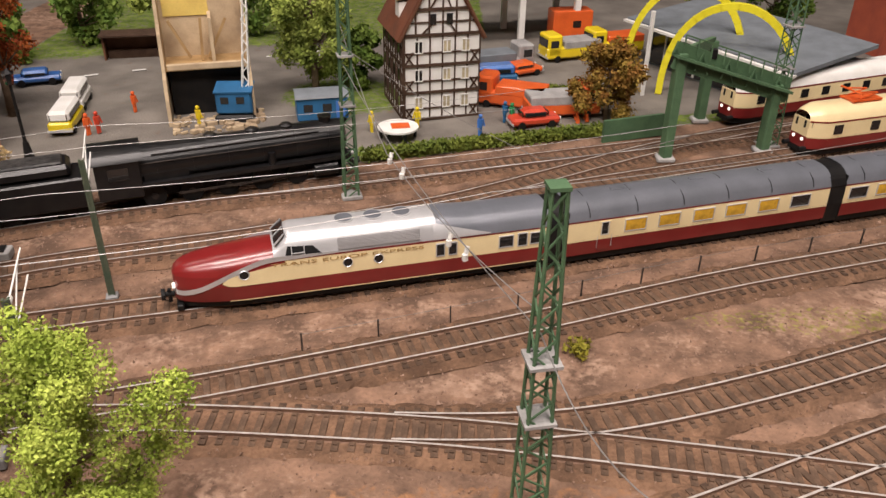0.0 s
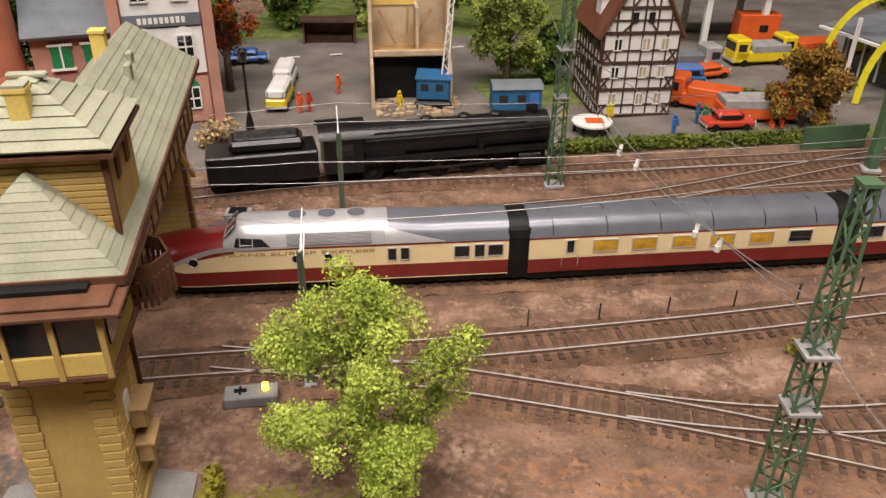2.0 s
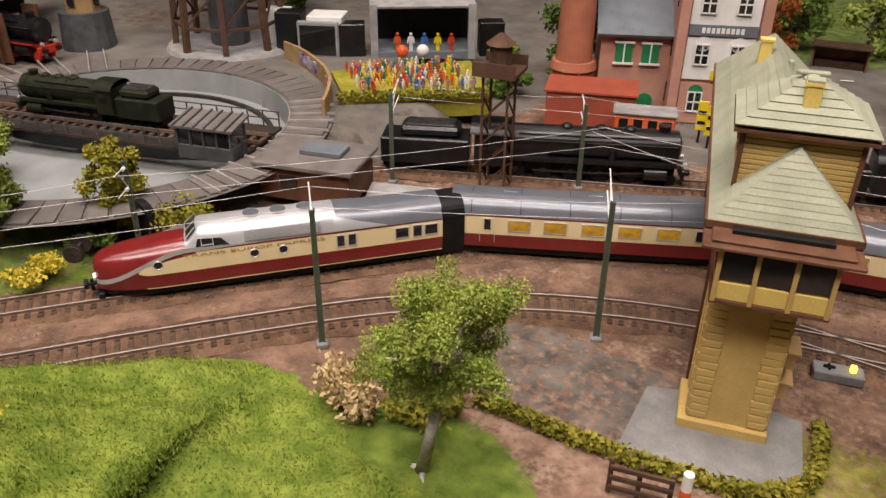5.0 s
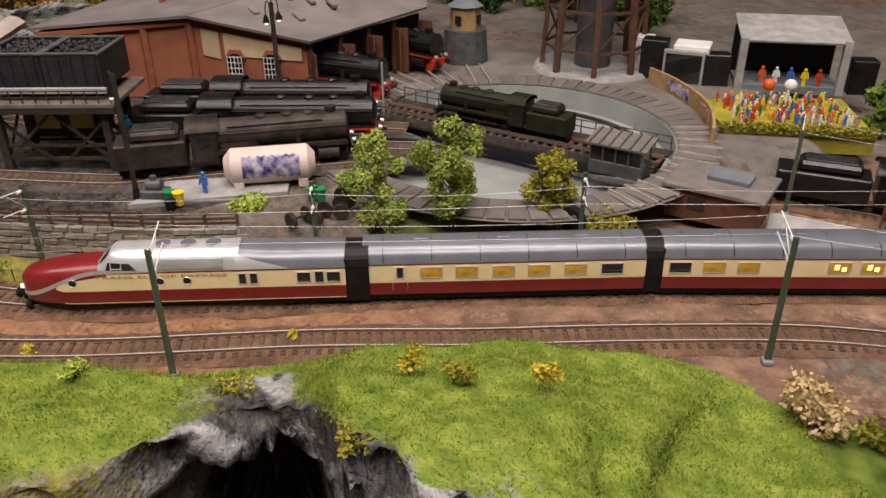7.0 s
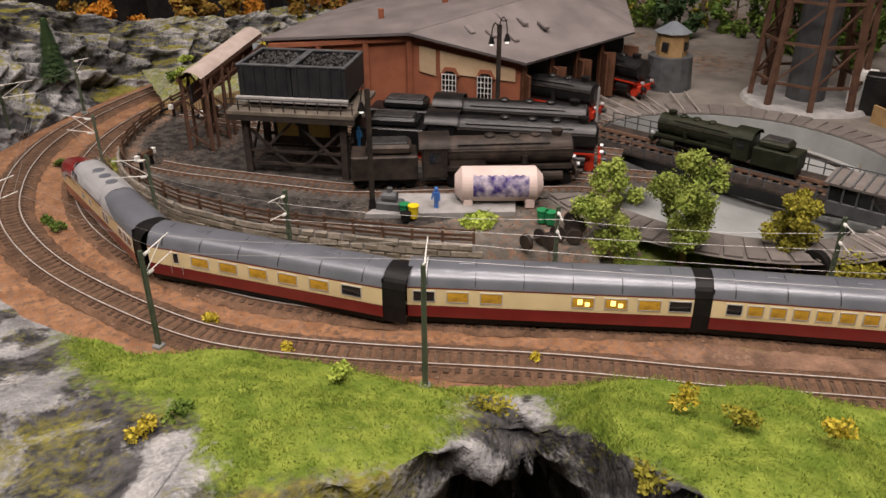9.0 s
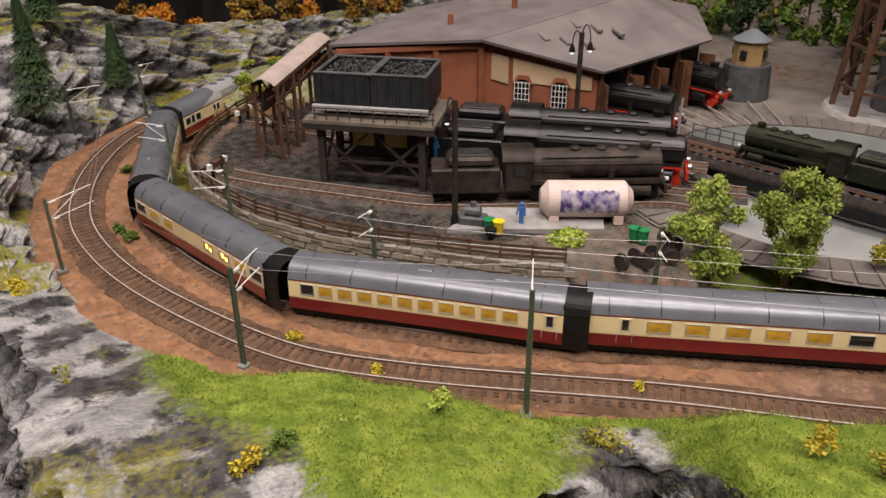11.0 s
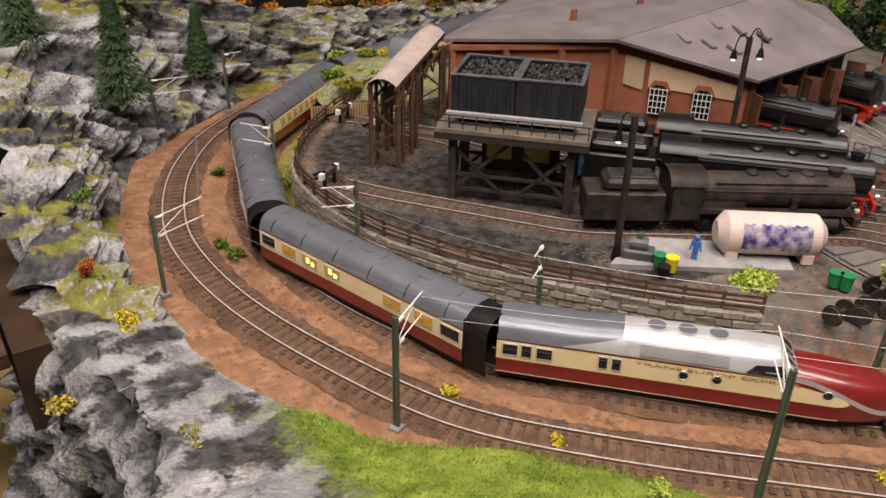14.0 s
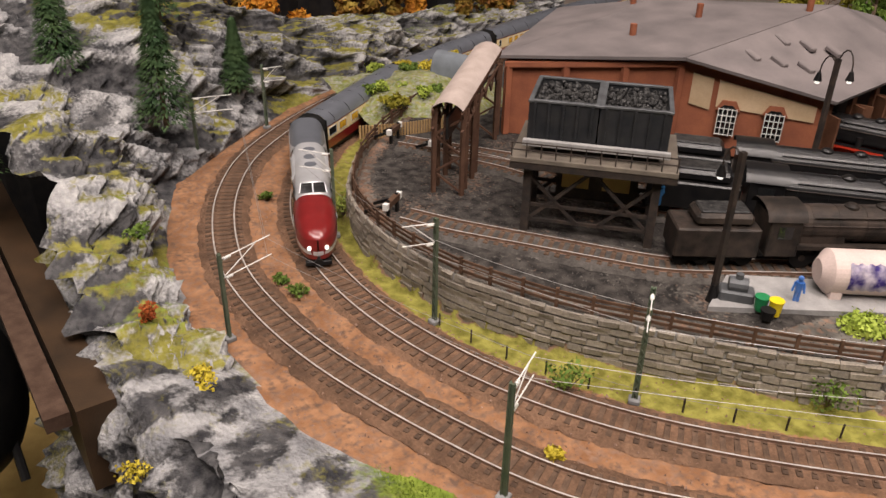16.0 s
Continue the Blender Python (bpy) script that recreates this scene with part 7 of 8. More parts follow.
def conveyor():
    t = thing("covered_conveyor", "covered coal conveyor with pale arched roof on trestles", "conveyor")
    a, b = Vector((-1070, -245, 0)), Vector((-1186, -152, 0))
    d = (b - a).normalized()
    n = Vector((-d.y, d.x, 0))
    rows = []
    for u in (0, 1):
        c = a.lerp(b, u)
        for k in range(9):
            w = k / 8 * 2 - 1
            rows.append(c + n * w * 13 + Vector((0, 0, 104 + 12 * u + 6 * (1 - w * w))))
    raw("roof", [tuple(q) for q in rows], grid_faces(2, 9), M_CONVROOF, t, smooth=True)
    for s in (-1, 1):
        part("roof_truss", beam(B(), a + n * s * 12 + Vector((0, 0, 101)), b + n * s * 12 + Vector((0, 0, 113)), 2, 3), M_RUSTST, t)
        part("roof_truss", beam(B(), a + n * s * 12 + Vector((0, 0, 86)), b + n * s * 12 + Vector((0, 0, 103)), 2, 2), M_RUSTST, t)
        for k in range(12):
            p0, p1 = a.lerp(b, k / 12), a.lerp(b, (k + 1) / 12)
            part("truss_bar", beam(B(), p0 + n * s * 12 + Vector((0, 0, 87 if k % 2 else 102)), p1 + n * s * 12 + Vector((0, 0, 102 if k % 2 else 88)), 1.4, 1.4), M_RUSTST, t)
    part("belt", beam(B(), a + Vector((0, 0, 88)), b + Vector((0, 0, 94)), 2, 18), M_SOOT, t)
    for u in (0.04, 0.3, 0.95):
        c = a.lerp(b, u)
        for s in (-1, 1):
            part("trestle_leg", beam(B(), c + n * s * 12 + Vector((0, 0, 28)), c + n * s * 12 + Vector((0, 0, 104)), 3.4, 3.4), M_RUSTST, t)
            part("trestle_leg", beam(B(), c + n * s * 12 + d * 14 + Vector((0, 0, 28)), c + n * s * 12 + d * 14 + Vector((0, 0, 100)), 2.6, 2.6), M_RUSTST, t)
        for k in range(4):
            z = 32 + k * 16
            s = 1 if k % 2 else -1
            part("trestle_brace", beam(B(), c + n * s * 12 + Vector((0, 0, z)), c - n * s * 12 + Vector((0, 0, z + 16)), 1.6, 1.6), M_RUSTST, t)


M_CONVROOF = surf("pale_pinkish_sheet_roof", (0.46, 0.38, 0.34), (0.36, 0.295, 0.26), 60, 0.75, 0, 0.2)
conveyor()


def engine_shed():
    t = thing("engine_shed", "brick engine shed with grey felt roof and tan panels", "shed", -1160, 75, YZ, 0)
    # corners in plan, counter-clockwise from the front wall's left end
    A, Bc, C, D, E2, F2 = Vector((-27, -207, 0)), Vector((68, -73, 0)), Vector((156, 18, 0)), Vector((104, 196, 0)), Vector((-60, 330, 0)), Vector((-240, -20, 0))
    up = lambda q, z: (q.x, q.y, z)
    zA, zB, zC = 72, 85, 63
    for nm, p, q, z0, z1, m in (("side_wall", A, Bc, zA, zB, M_BRICKY), ("front_wall", Bc, C, zB, zC, M_BRICKY), ("back_wall", F2, A, 62, zA, M_BRICKY)):
        part(nm, poly(B(), [up(p, 0), up(q, 0), up(q, z1), up(p, z0)], 4), m, t)
    d = (C - Bc).normalized()
    n = Vector((d.y, -d.x, 0))
    L = (C - Bc).length
    for u0, u1 in ((0.07, 0.22), (0.26, 0.93)):
        zt = lambda u: 84 - 21 * u
        part("plaster_panel", poly(B(), [tuple(Bc + d * L * u0 + n * 1.5 + Vector((0, 0, 46))), tuple(Bc + d * L * u1 + n * 1.5 + Vector((0, 0, 42))), tuple(Bc + d * L * u1 + n * 1.5 + Vector((0, 0, zt(u1) - 8))), tuple(Bc + d * L * u0 + n * 1.5 + Vector((0, 0, zt(u0) - 8)))], 2.5), M_PLASTER, t)
    for u in (0.35, 0.67):
        c = Bc + d * L * u + n * 4.5 + Vector((0, 0, 13))
        w = part("window", poly(B(), [tuple(c - d * 8 + Vector((0, 0, 8))), tuple(c + d * 8 + Vector((0, 0, 8))), tuple(c + d * 8 + Vector((0, 0, 32))), tuple(c + d * 4 + Vector((0, 0, 36))), tuple(c - d * 4 + Vector((0, 0, 36))), tuple(c - d * 8 + Vector((0, 0, 32)))], 2), M_GLASS, t)
        bm = B()
        for k in range(5):
            beam(bm, c + n * 2 + d * (-8 + k * 4) + Vector((0, 0, 8)), c + n * 2 + d * (-8 + k * 4) + Vector((0, 0, 34)), 0.55, 0.55)
            beam(bm, c + n * 2 - d * 8 + Vector((0, 0, 9 + k * 6)), c + n * 2 + d * 8 + Vector((0, 0, 9 + k * 6)), 0.55, 0.55)
        part("window_grille", bm, M_WHITE, w)
        part("brick_arch", poly(B(), [tuple(c - n * 0.8 - d * 11 + Vector((0, 0, 31))), tuple(c - n * 0.8 + d * 11 + Vector((0, 0, 31))), tuple(c - n * 0.8 + d * 6 + Vector((0, 0, 40))), tuple(c - n * 0.8 - d * 6 + Vector((0, 0, 40)))], 2), M_BRICKY, w)
    e = (Bc - A).normalized()
    m_ = Vector((e.y, -e.x, 0))
    for u in (0.02, 0.35, 0.68, 0.98):
        part("pilaster", beam(B(), A.lerp(Bc, u) + m_ * 2, A.lerp(Bc, u) + m_ * 2 + Vector((0, 0, 68 + 12 * u)), 5, 6), M_BRICKY, t)
    part("cornice", beam(B(), A + m_ * 2.5 + Vector((0, 0, zA - 3)), Bc + m_ * 2.5 + Vector((0, 0, zB - 3)), 4, 5), M_BRICKY, t)
    # open front with doors
    for k in range(4):
        p0, p1 = C.lerp(D, k / 4), C.lerp(D, (k + 1) / 4)
        part("door_post", beam(B(), p0, p0 + Vector((0, 0, 60)), 5, 5), M_BROWN, t)
        for q, s in ((p0, 1), (p1, -1)):
            o = Vector((16, 3 - 6 * s, 0))
            part("door", poly(B(), [tuple(q), tuple(q + o), tuple(q + o + Vector((0, 0, 52))), tuple(q + Vector((0, 0, 52)))], 2), M_BROWN, t)
    # added black sheet behind the doors, standing in for the shade inside
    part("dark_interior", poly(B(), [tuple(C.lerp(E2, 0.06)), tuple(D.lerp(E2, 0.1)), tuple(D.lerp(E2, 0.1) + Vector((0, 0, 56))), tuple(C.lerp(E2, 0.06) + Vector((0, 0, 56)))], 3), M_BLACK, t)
    # roof: two planes that meet at a ridge
    R0_, R1_ = Vector((18, 158, 106)), Vector((-130, 40, 92))
    o = 8
    roof = [[up(A + Vector((-4, -8, 0)), zA + 2), up(Bc + Vector((8, -8, 0)), zB + 2), tuple(R0_), tuple(R1_)],
            [up(Bc + Vector((8, -8, 0)), zB + 2), up(C + Vector((10, -4, 0)), zC), up(D + Vector((8, 8, 0)), 66), tuple(R0_)],
            [up(D + Vector((8, 8, 0)), 66), up(E2, 66), tuple(R1_), tuple(R0_)],
            [up(F2, 64), up(A + Vector((-4, -8, 0)), zA + 2), tuple(R1_), up(F2, 66)][:3],
            [up(E2, 66), up(F2, 64), tuple(R1_)]]
    for f in roof:
        part("roof_plane", poly(B(), f, -3), M_SHEDROOF, t)
    qa, qb, qc = Vector(roof[1][0]), Vector(roof[1][1]), Vector(roof[1][3])
    rn = (qb - qa).cross(qc - qa).normalized()
    for k in range(6):
        x, y = 82 + (k % 3) * 14 - (k // 3) * 18, -8 + (k // 3) * 52 + (k % 3) * 20
        z = qa.z - (rn.x * (x - qa.x) + rn.y * (y - qa.y)) / rn.z
        ob = part("roof_light", box(B(), 0, 0, -1.5, 18, 7, 4.2, bev=0.8), M_SHEDROOF, t)
        ob.matrix_basis = P(x, y, z) @ Vector((0, 0, 1)).rotation_difference(rn if rn.z > 0 else -rn).to_matrix().to_4x4()
    for x, y, z in ((-13, -74, 74), (-30, 20, 84), (-130, 10, 80), (20, 120, 92)):
        part("vent_pipe", bar(B(), (x, y, z), (x, y, z + 26), 3.4, 10), M_BRICKY, t)
    return t


engine_shed()


# turntable
def turntable():
    cx, cy = PIT
    t = thing("turntable_pit", "round concrete turntable pit", "turntable pit", cx, cy, 0, kind="structure")
    v, n = [], 72
    prof = [(162, 29.4), (156, 29.4), (154, 8), (120, 5), (40, 4), (14, 6)]
    for k in range(n + 1):
        a = k * math.tau / n
        for r, z in prof:
            v.append((r * math.cos(a), r * math.sin(a), z))
    raw("pit", v, grid_faces(n + 1, len(prof)), M_PIT, t)
    v = []
    for k in range(n + 1):
        a = k * math.tau / n
        for r, z in ((196, 29.2), (157, 30.4)):
            v.append((r * math.cos(a), r * math.sin(a), z))
    raw("paved_rim", v, grid_faces(n + 1, 2), M_PAVE, t)
    seg = mesh_of("rim_segment", box(B(), 176, 0, 29.6, 34, 13.6, 1.6, bev=0.3), M_PAVE)
    for k in range(72):
        share("rim_segment", seg, t, P(0, 0, 0, 0, 0, k * 5))
    rail = mesh_of("lead_rail", box(B(), 195, 8.5, 31, 80, 1.2, 2.5), M_RAIL)
    rail2 = mesh_of("lead_rail", box(B(), 195, -8.5, 31, 80, 1.2, 2.5), M_RAIL)
    for a in (150, 163, 176, 189, 202, 214, 226):
        share("lead_rail", rail, t, P(0, 0, 0, 0, 0, a))
        share("lead_rail", rail2, t, P(0, 0, 0, 0, 0, a))
    short = [mesh_of("lead_rail", box(B(), 177, o, 31, 40, 1.2, 2.0), M_RAIL) for o in (-8.5, 8.5)]
    for a in (-8, 4, 16, 28, 40, 52):
        for me in short:
            share("lead_rail", me, t, P(0, 0, 0, 0, 0, a))
    v = []
    for k in range(n + 1):
        a = k * math.tau / n
        for r, z in ((142, 7), (142, 10), (138, 10), (138, 7)):
            v.append((r * math.cos(a), r * math.sin(a), z))
    raw("ring_rail", v, grid_faces(n + 1, 4), M_STEEL, t)
    b = thing("turntable_bridge", "dark steel turntable bridge with railings and glazed cabin", "turntable", cx, cy, 0, 21)
    for s in (-1, 1):
        part("girder", poly(B(), [(-150, s * 15, 28), (150, s * 15, 28), (146, s * 15, 18), (60, s * 15, 9), (-60, s * 15, 9), (-146, s * 15, 18)], 3), M_SOOT, b)
        part("walkway", box(B(), 0, s * 26, 27, 300, 16, 2.4), M_STEEL, b)
        part("rail", box(B(), 0, s * 8.7, 30, 300, 1.2, 3), M_RUST, b)
        for k in range(21):
            part("railing_post", box(B(), -148 + k * 14.8, s * 33, 28, 1, 1, 15), M_STEELGREY, b)
        for z in (36, 42.5):
            part("railing", box(B(), 0, s * 33, z, 298, 0.9, 0.9), M_STEELGREY, b)
    for k in range(32):
        part("bridge_sleeper", box(B(), -148 + k * 9.5, 0, 27, 4, 30, 2.4), M_SLEEPER, b)
    cab = part("cabin", box(B(), 124, -36, 28, 48, 24, 12, bev=0.8), M_STEELGREY, b)
    part("cabin_glass", box(B(), 124, -36, 40, 46, 22, 14), M_GLASS, cab)
    bm = B()
    for k in range(5):
        for s in (-1, 1):
            box(bm, 101 + k * 11.5, -36 + s * 11.6, 40, 1.4, 1.4, 14)
    part("cabin_frame", bm, M_STEELGREY, cab)
    part("cabin_roof", poly(B(), [(97, -51, 56), (151, -51, 56), (151, -21, 60), (97, -21, 60)], 2), M_PAVE, cab)
    for k in range(6):
        part("roof_batten", poly(B(), [(100 + k * 9, -51, 57.4), (101.4 + k * 9, -51, 57.4), (101.4 + k * 9, -21, 61.4), (100 + k * 9, -21, 61.4)], 1.2), M_STEELGREY, cab)
    part("mast", bar(B(), (-138, -20, 28), (-138, -20, 84), 1.2, 6), M_CONC, b)
    return b


M_PIT = surf("pale_grey_pit_floor", (0.30, 0.31, 0.30), (0.22, 0.23, 0.225), 25, 0.8, 0, 0.2)
M_PAVE = surf("dark_paving", (0.13, 0.115, 0.105), (0.18, 0.16, 0.145), 60, 0.85, 0, 0.35, vary=0.2)
turntable()
M_OLIVELOCO = surf("olive_black_metal", (0.014, 0.017, 0.009), (0.03, 0.031, 0.018), 90, 0.5, 0.2, 0.2)
steam_loco(PIT[0] + 60, PIT[1] + 23, 30, 201, "small olive black tender engine on the turntable", 178, M_OLIVELOCO).scale = (0.8, 0.8, 0.8)

# slab, tank, workshop clutter
sl = thing("concrete_slab", "pale concrete slab in the yard", "slab", kind="structure")
part("slab", poly(B(), [(-850, -158, 33), (-796, -46, 33), (-828, -26, 33), (-878, -118, 33)], 4), M_CONC, sl)
tk = thing("storage_tank", "pale pink storage tank with purple graffiti", "tank", -824, -46, YZ, 63)
bm = bar(B(), (-31, 0, 18), (31, 0, 18), 15, 32)
bar(bm, (31, 0, 18), (37, 0, 18), 15, 32, 8)
bar(bm, (-37, 0, 18), (-31, 0, 18), 8, 32, 15)
M_TANKP = surf("pale_pink_paint", (0.70, 0.57, 0.52), (0.62, 0.49, 0.45), 50, 0.55, 0, 0.1)
part("tank_body", bm, M_TANKP, tk)
for xx in (-26, 26):
    part("saddle", box(B(), xx, 0, 0, 8, 24, 8, bev=0.6), M_TANKP, tk)
v = [(-22 + k * 1.55, -15.3 * math.cos(radians((j - 4) * 9 + (3 * math.sin(k * 1.7) if j in (0, 8) else 0) + 12)), 18 + 15.3 * math.sin(radians((j - 4) * 9 + (3 * math.sin(k * 1.7) if j in (0, 8) else 0) + 12))) for k in range(31) for j in range(9)]
raw("graffiti", v, grid_faces(31, 9), M_GRAF, tk, "purple and violet graffiti shapes")
bush(-798, -80, YZ - 4, 36, 16, "bright green bush in front of the tank", M_LEAF, 41, 1300)
for x, y, m, h, lab in ((-836, -128, M_GREENBOX, 9, "green waste bin"), (-828, -124, M_YCAR, 10, "yellow waste bin"), (-826, -132, M_BLACK, 6, "black drum"), (-772, -36, M_GREENBOX, 10, "green crate"), (-766, -32, M_GREENBOX, 10, "green crate")):
    bn = thing("bin", lab + " in the yard", "bin", x, y, YZ + 2)
    part("body", bar(B(), (0, 0, 0), (0, 0, h), 3.6, 12, 4.4), m, bn)
    part("rim", bar(B(), (0, 0, h), (0, 0, h + 0.8), 4.8, 12), m, bn)
mt = thing("compressor", "dark grey machine on the slab", "machine", -852, -134, YZ + 2, 50)
part("body", box(B(), 0, 0, 0, 22, 13, 8, bev=1.2), M_STEELGREY, mt)
part("motor", bar(bar(B(), (-6, 0, 11), (6, 0, 11), 5, 12), (0, 0, 8), (0, 0, 19), 2.5, 10), M_STEELGREY, mt)
figure(-834, -100, YZ + 2, M_BLUE2, "painted miniature figurine in blue overalls", 40)
for x, y, z in ((-1003, -176, 86), (-975, -140, 86), (-1040, -160, 86), (-958, -118, YZ + 20)):
    figure(x, y, z, M_BLUE, "painted miniature worker figurine in blue on the stage", x)
for x, y, a in ((-738, -48, 30), (-752, -18, 80), (-738, -30, 60), (-628, 62, 40), (-742, -64, 10)):
    ws = thing("wheelset", "dark spare railway wheelset on the ground", "wheelset", x, y, 30 if y < 0 else 14, a)
    part("axle", bar(B(), (0, -9, 6), (0, 9, 6), 1.2, 8), M_STEEL, ws)
    for s in (-1, 1):
        part("wheel", bar(bar(B(), (0, s * 7, 6), (0, s * 9, 6), 6, 18), (0, s * 6.4, 6), (0, s * 7, 6), 6.8, 18), M_STEEL, ws)
for x, y, h, k in ((-957, 32, 118, 2), (-859, -147, 104, 1), (-1150, 62, 48, 1)):
    lamp_post(x, y, h, YZ, "dark yard lamp mast with hanging lamp", k)


def yard_track(pts, label):
    line = smooth_line(pts, 6, 12)
    t = build_track(line, label, bed=M_COALBED)
    t.location.z = YZ * MM


for pts, lab in (([(-1045, -290), (-1014, -265), (-904, -150), (-820, 40), (-790, 60)], "weathered coal yard track beside the fence"), ([(-1150, -205), (-1108, -170), (-990, -105), (-860, 40), (-800, 110)], "coal yard track under the coaling stage"), ([(-1195, -235), (-1035, -75), (-900, 80), (-860, 120)], "coal yard track beside the shed"), ([(-1090, 80), (-940, 160)], "shed track to the turntable")):
    yard_track(pts, lab)
for x, y, a in ((-1052, -298, 45), (-1202, -240, 45), (-1160, -212, 30)):
    bs = thing("buffer_stop", "dark timber buffer stop with white and red ends", "buffer stop", x, y, YZ, a)
    part("beam", box(B(), 0, 0, 10, 4, 20, 5), M_TIMBERF, bs)
    for s in (-1, 1):
        part("beam_end", box(B(), 0, s * 12, 10, 4, 4, 5), M_WHITE, bs)
        part("strut", beam(B(), (-20, s * 8, 3), (0, s * 8, 12), 2.4, 2.4), M_BLACK, bs)
        part("upright", beam(B(), (0, s * 8, 0), (0, s * 8, 16), 2.4, 2.4), M_BLACK, bs)

tree(-728, 0, 12, 84, 54, "light green tree beside the turntable", M_LEAF2, M_BIRCH, seed=51, bare=0.1, n=13000, size=1.25)
tree(-694, 44, 12, 96, 64, "broad green and yellow tree beside the turntable", M_LEAF2, seed=52, bare=0.3, n=14000, size=1.25)
tree(-650, 106, 12, 66, 54, "short green tree with yellow leaves", M_OLIVE, seed=53, bare=0.05, n=13000, size=1.25)
bush(-742, -22, 8, 42, 22, "yellow flowering bush beside the wheels", M_YELLEAF, 61, 1200)
bush(-650, 80, 8, 30, 14, "dark low bush by the trees", M_LEAF3, 62, 600)
bush(-612, 130, 6, 44, 34, "yellow green bush beside the pit", M_OLIVE, 63, 1200)
bush(-640, 40, 4, 40, 16, "yellow bush beside the track", M_YELLEAF, 64, 900)
wh = thing("tyre", "large black tyre lying by the tree", "tyre", -628, 112, 12)
part("tread", bar(B(), (0, -3, 12), (0, 3, 12), 12, 20), M_BLACK, wh)


def water_tower():
    t = thing("water_tower", "rusty steel water tower on eight legs", "tower", -912, 432, 28)
    part("base", bar(B(), (0, 0, -2), (0, 0, 4), 74, 24, 70), M_CONC, t)
    part("shaft", bar(B(), (0, 0, 2), (0, 0, 240), 22, 20), M_STEELGREY, t)
    for k in range(8):
        a, b = k * math.tau / 8, (k + 1) * math.tau / 8
        p = lambda q, z: (math.cos(q) * (62 - z * 0.06), math.sin(q) * (62 - z * 0.06), z)
        part("leg", beam(B(), p(a, 0), p(a, 240), 6, 6), M_RUSTST, t)
        for z in (30, 75, 120, 165):
            part("ring_beam", beam(B(), p(a, z), p(b, z), 3, 3), M_RUSTST, t)
            part("brace", beam(B(), p(a, z), p(b, z + 45), 2, 2), M_RUSTST, t)
    part("tank", bar(B(), (0, 0, 240), (0, 0, 330), 90, 28), M_STEELGREY, t)


water_tower()
sm = thing("sanding_tower", "small dark round tower with brown cabin", "tower", -1036, 330, 22)
part("drum", bar(B(), (0, 0, 0), (0, 0, 46), 30, 14, 27), M_STEELGREY, sm)
part("cabin", bar(B(), (0, 0, 46), (0, 0, 74), 19, 8), M_TANBOX, sm)
part("cabin_roof", bar(B(), (0, 0, 74), (0, 0, 86), 23, 8, 4), M_SLATE, sm)
for k in range(4):
    part("window", box(B(), 18 * math.cos(k * 1.57 + 0.4), 18 * math.sin(k * 1.57 + 0.4), 54, 4, 8, 10, rz=math.degrees(k * 1.57 + 0.4)), M_GLASS, sm)
hut = thing("flat_roofed_hut", "flat grey-roofed brick hut beside the pit", "hut", -588, 242, 8, 20)
part("wall", box(B(), 0, 0, 0, 74, 50, 26), M_BROWN, hut)
part("roof", box(B(), 0, 0, 26, 82, 58, 4, bev=0.8), M_PAVE, hut)
part("roof_hatch", box(B(), 6, 4, 30, 34, 20, 4, bev=0.6), M_SLATE, hut)
part("window", box(B(), -12, -25.4, 10, 14, 1, 10), M_GLASS, hut)
ra = thing("loading_ramp", "white concrete ramp beside the siding", "ramp", -520, 268, 0, 25)
part("slab", poly(B(), [(-32, -18, 4), (32, -18, 4), (32, 18, 12), (-32, 18, 12)], 5), M_CONC, ra)

# garden hill at the back of the yard
v, nn = [], 30
for i in range(nn):
    for j in range(nn):
        u, w = i / (nn - 1) * 2 - 1, j / (nn - 1) * 2 - 1
        x, y = -1335 + u * 100, -150 + w * 95
        r = math.hypot(u, w)
        v.append((x, y, 26 + 26 * max(0, 1 - r) ** 0.7 + 4 * noise.noise((x * 0.05, y * 0.05, 1))))
gh = raw("garden_mound", v, grid_faces(nn, nn), M_ROCK, smooth=True)
tagged(gh, "mossy garden mound behind the coal yard", "mound", kind="structure")
for nm, val in (("grass", 0.4), ("moss", 0.55), ("crack", 0.0), ("chalk", 0.2)):
    set_mask(gh, nm, [val] * (nn * nn))
cabn = thing("garden_shed", "small brown arched hut in the garden", "hut", -1330, -120, 44, 30)
v2, f2 = arch(np.array([-22, 22.0]), lambda x, z: 16, 0, lambda x: 28, 8)
raw("roof", v2, f2, M_SLATE, cabn, smooth=True)
part("front", bar(B(), (-21, 0, 3), (-20, 0, 3), 15, 16), M_REDBRICK, cabn)
rk = random.Random(77)
for k in range(16):
    bush(-1335 + rk.uniform(-80, 80), -150 + rk.uniform(-70, 70), 40, rk.uniform(14, 30), rk.uniform(8, 18), "green and yellow garden shrub on the mound", rk.choice([M_LEAF, M_OLIVE, M_YELLEAF, M_LEAF3]), 80 + k, 420)
gf = thing("garden_fence", "tan picket fence along the garden", "fence")
for k in range(36):
    u = k / 35
    q = Vector((-1222, -268, 0)).lerp(Vector((-1225, -165, 0)), u)
    part("picket", box(B(), q.x + 8 * math.sin(u * 3), q.y, 28, 0.9, 2.0, 14), M_TANBOX, gf)

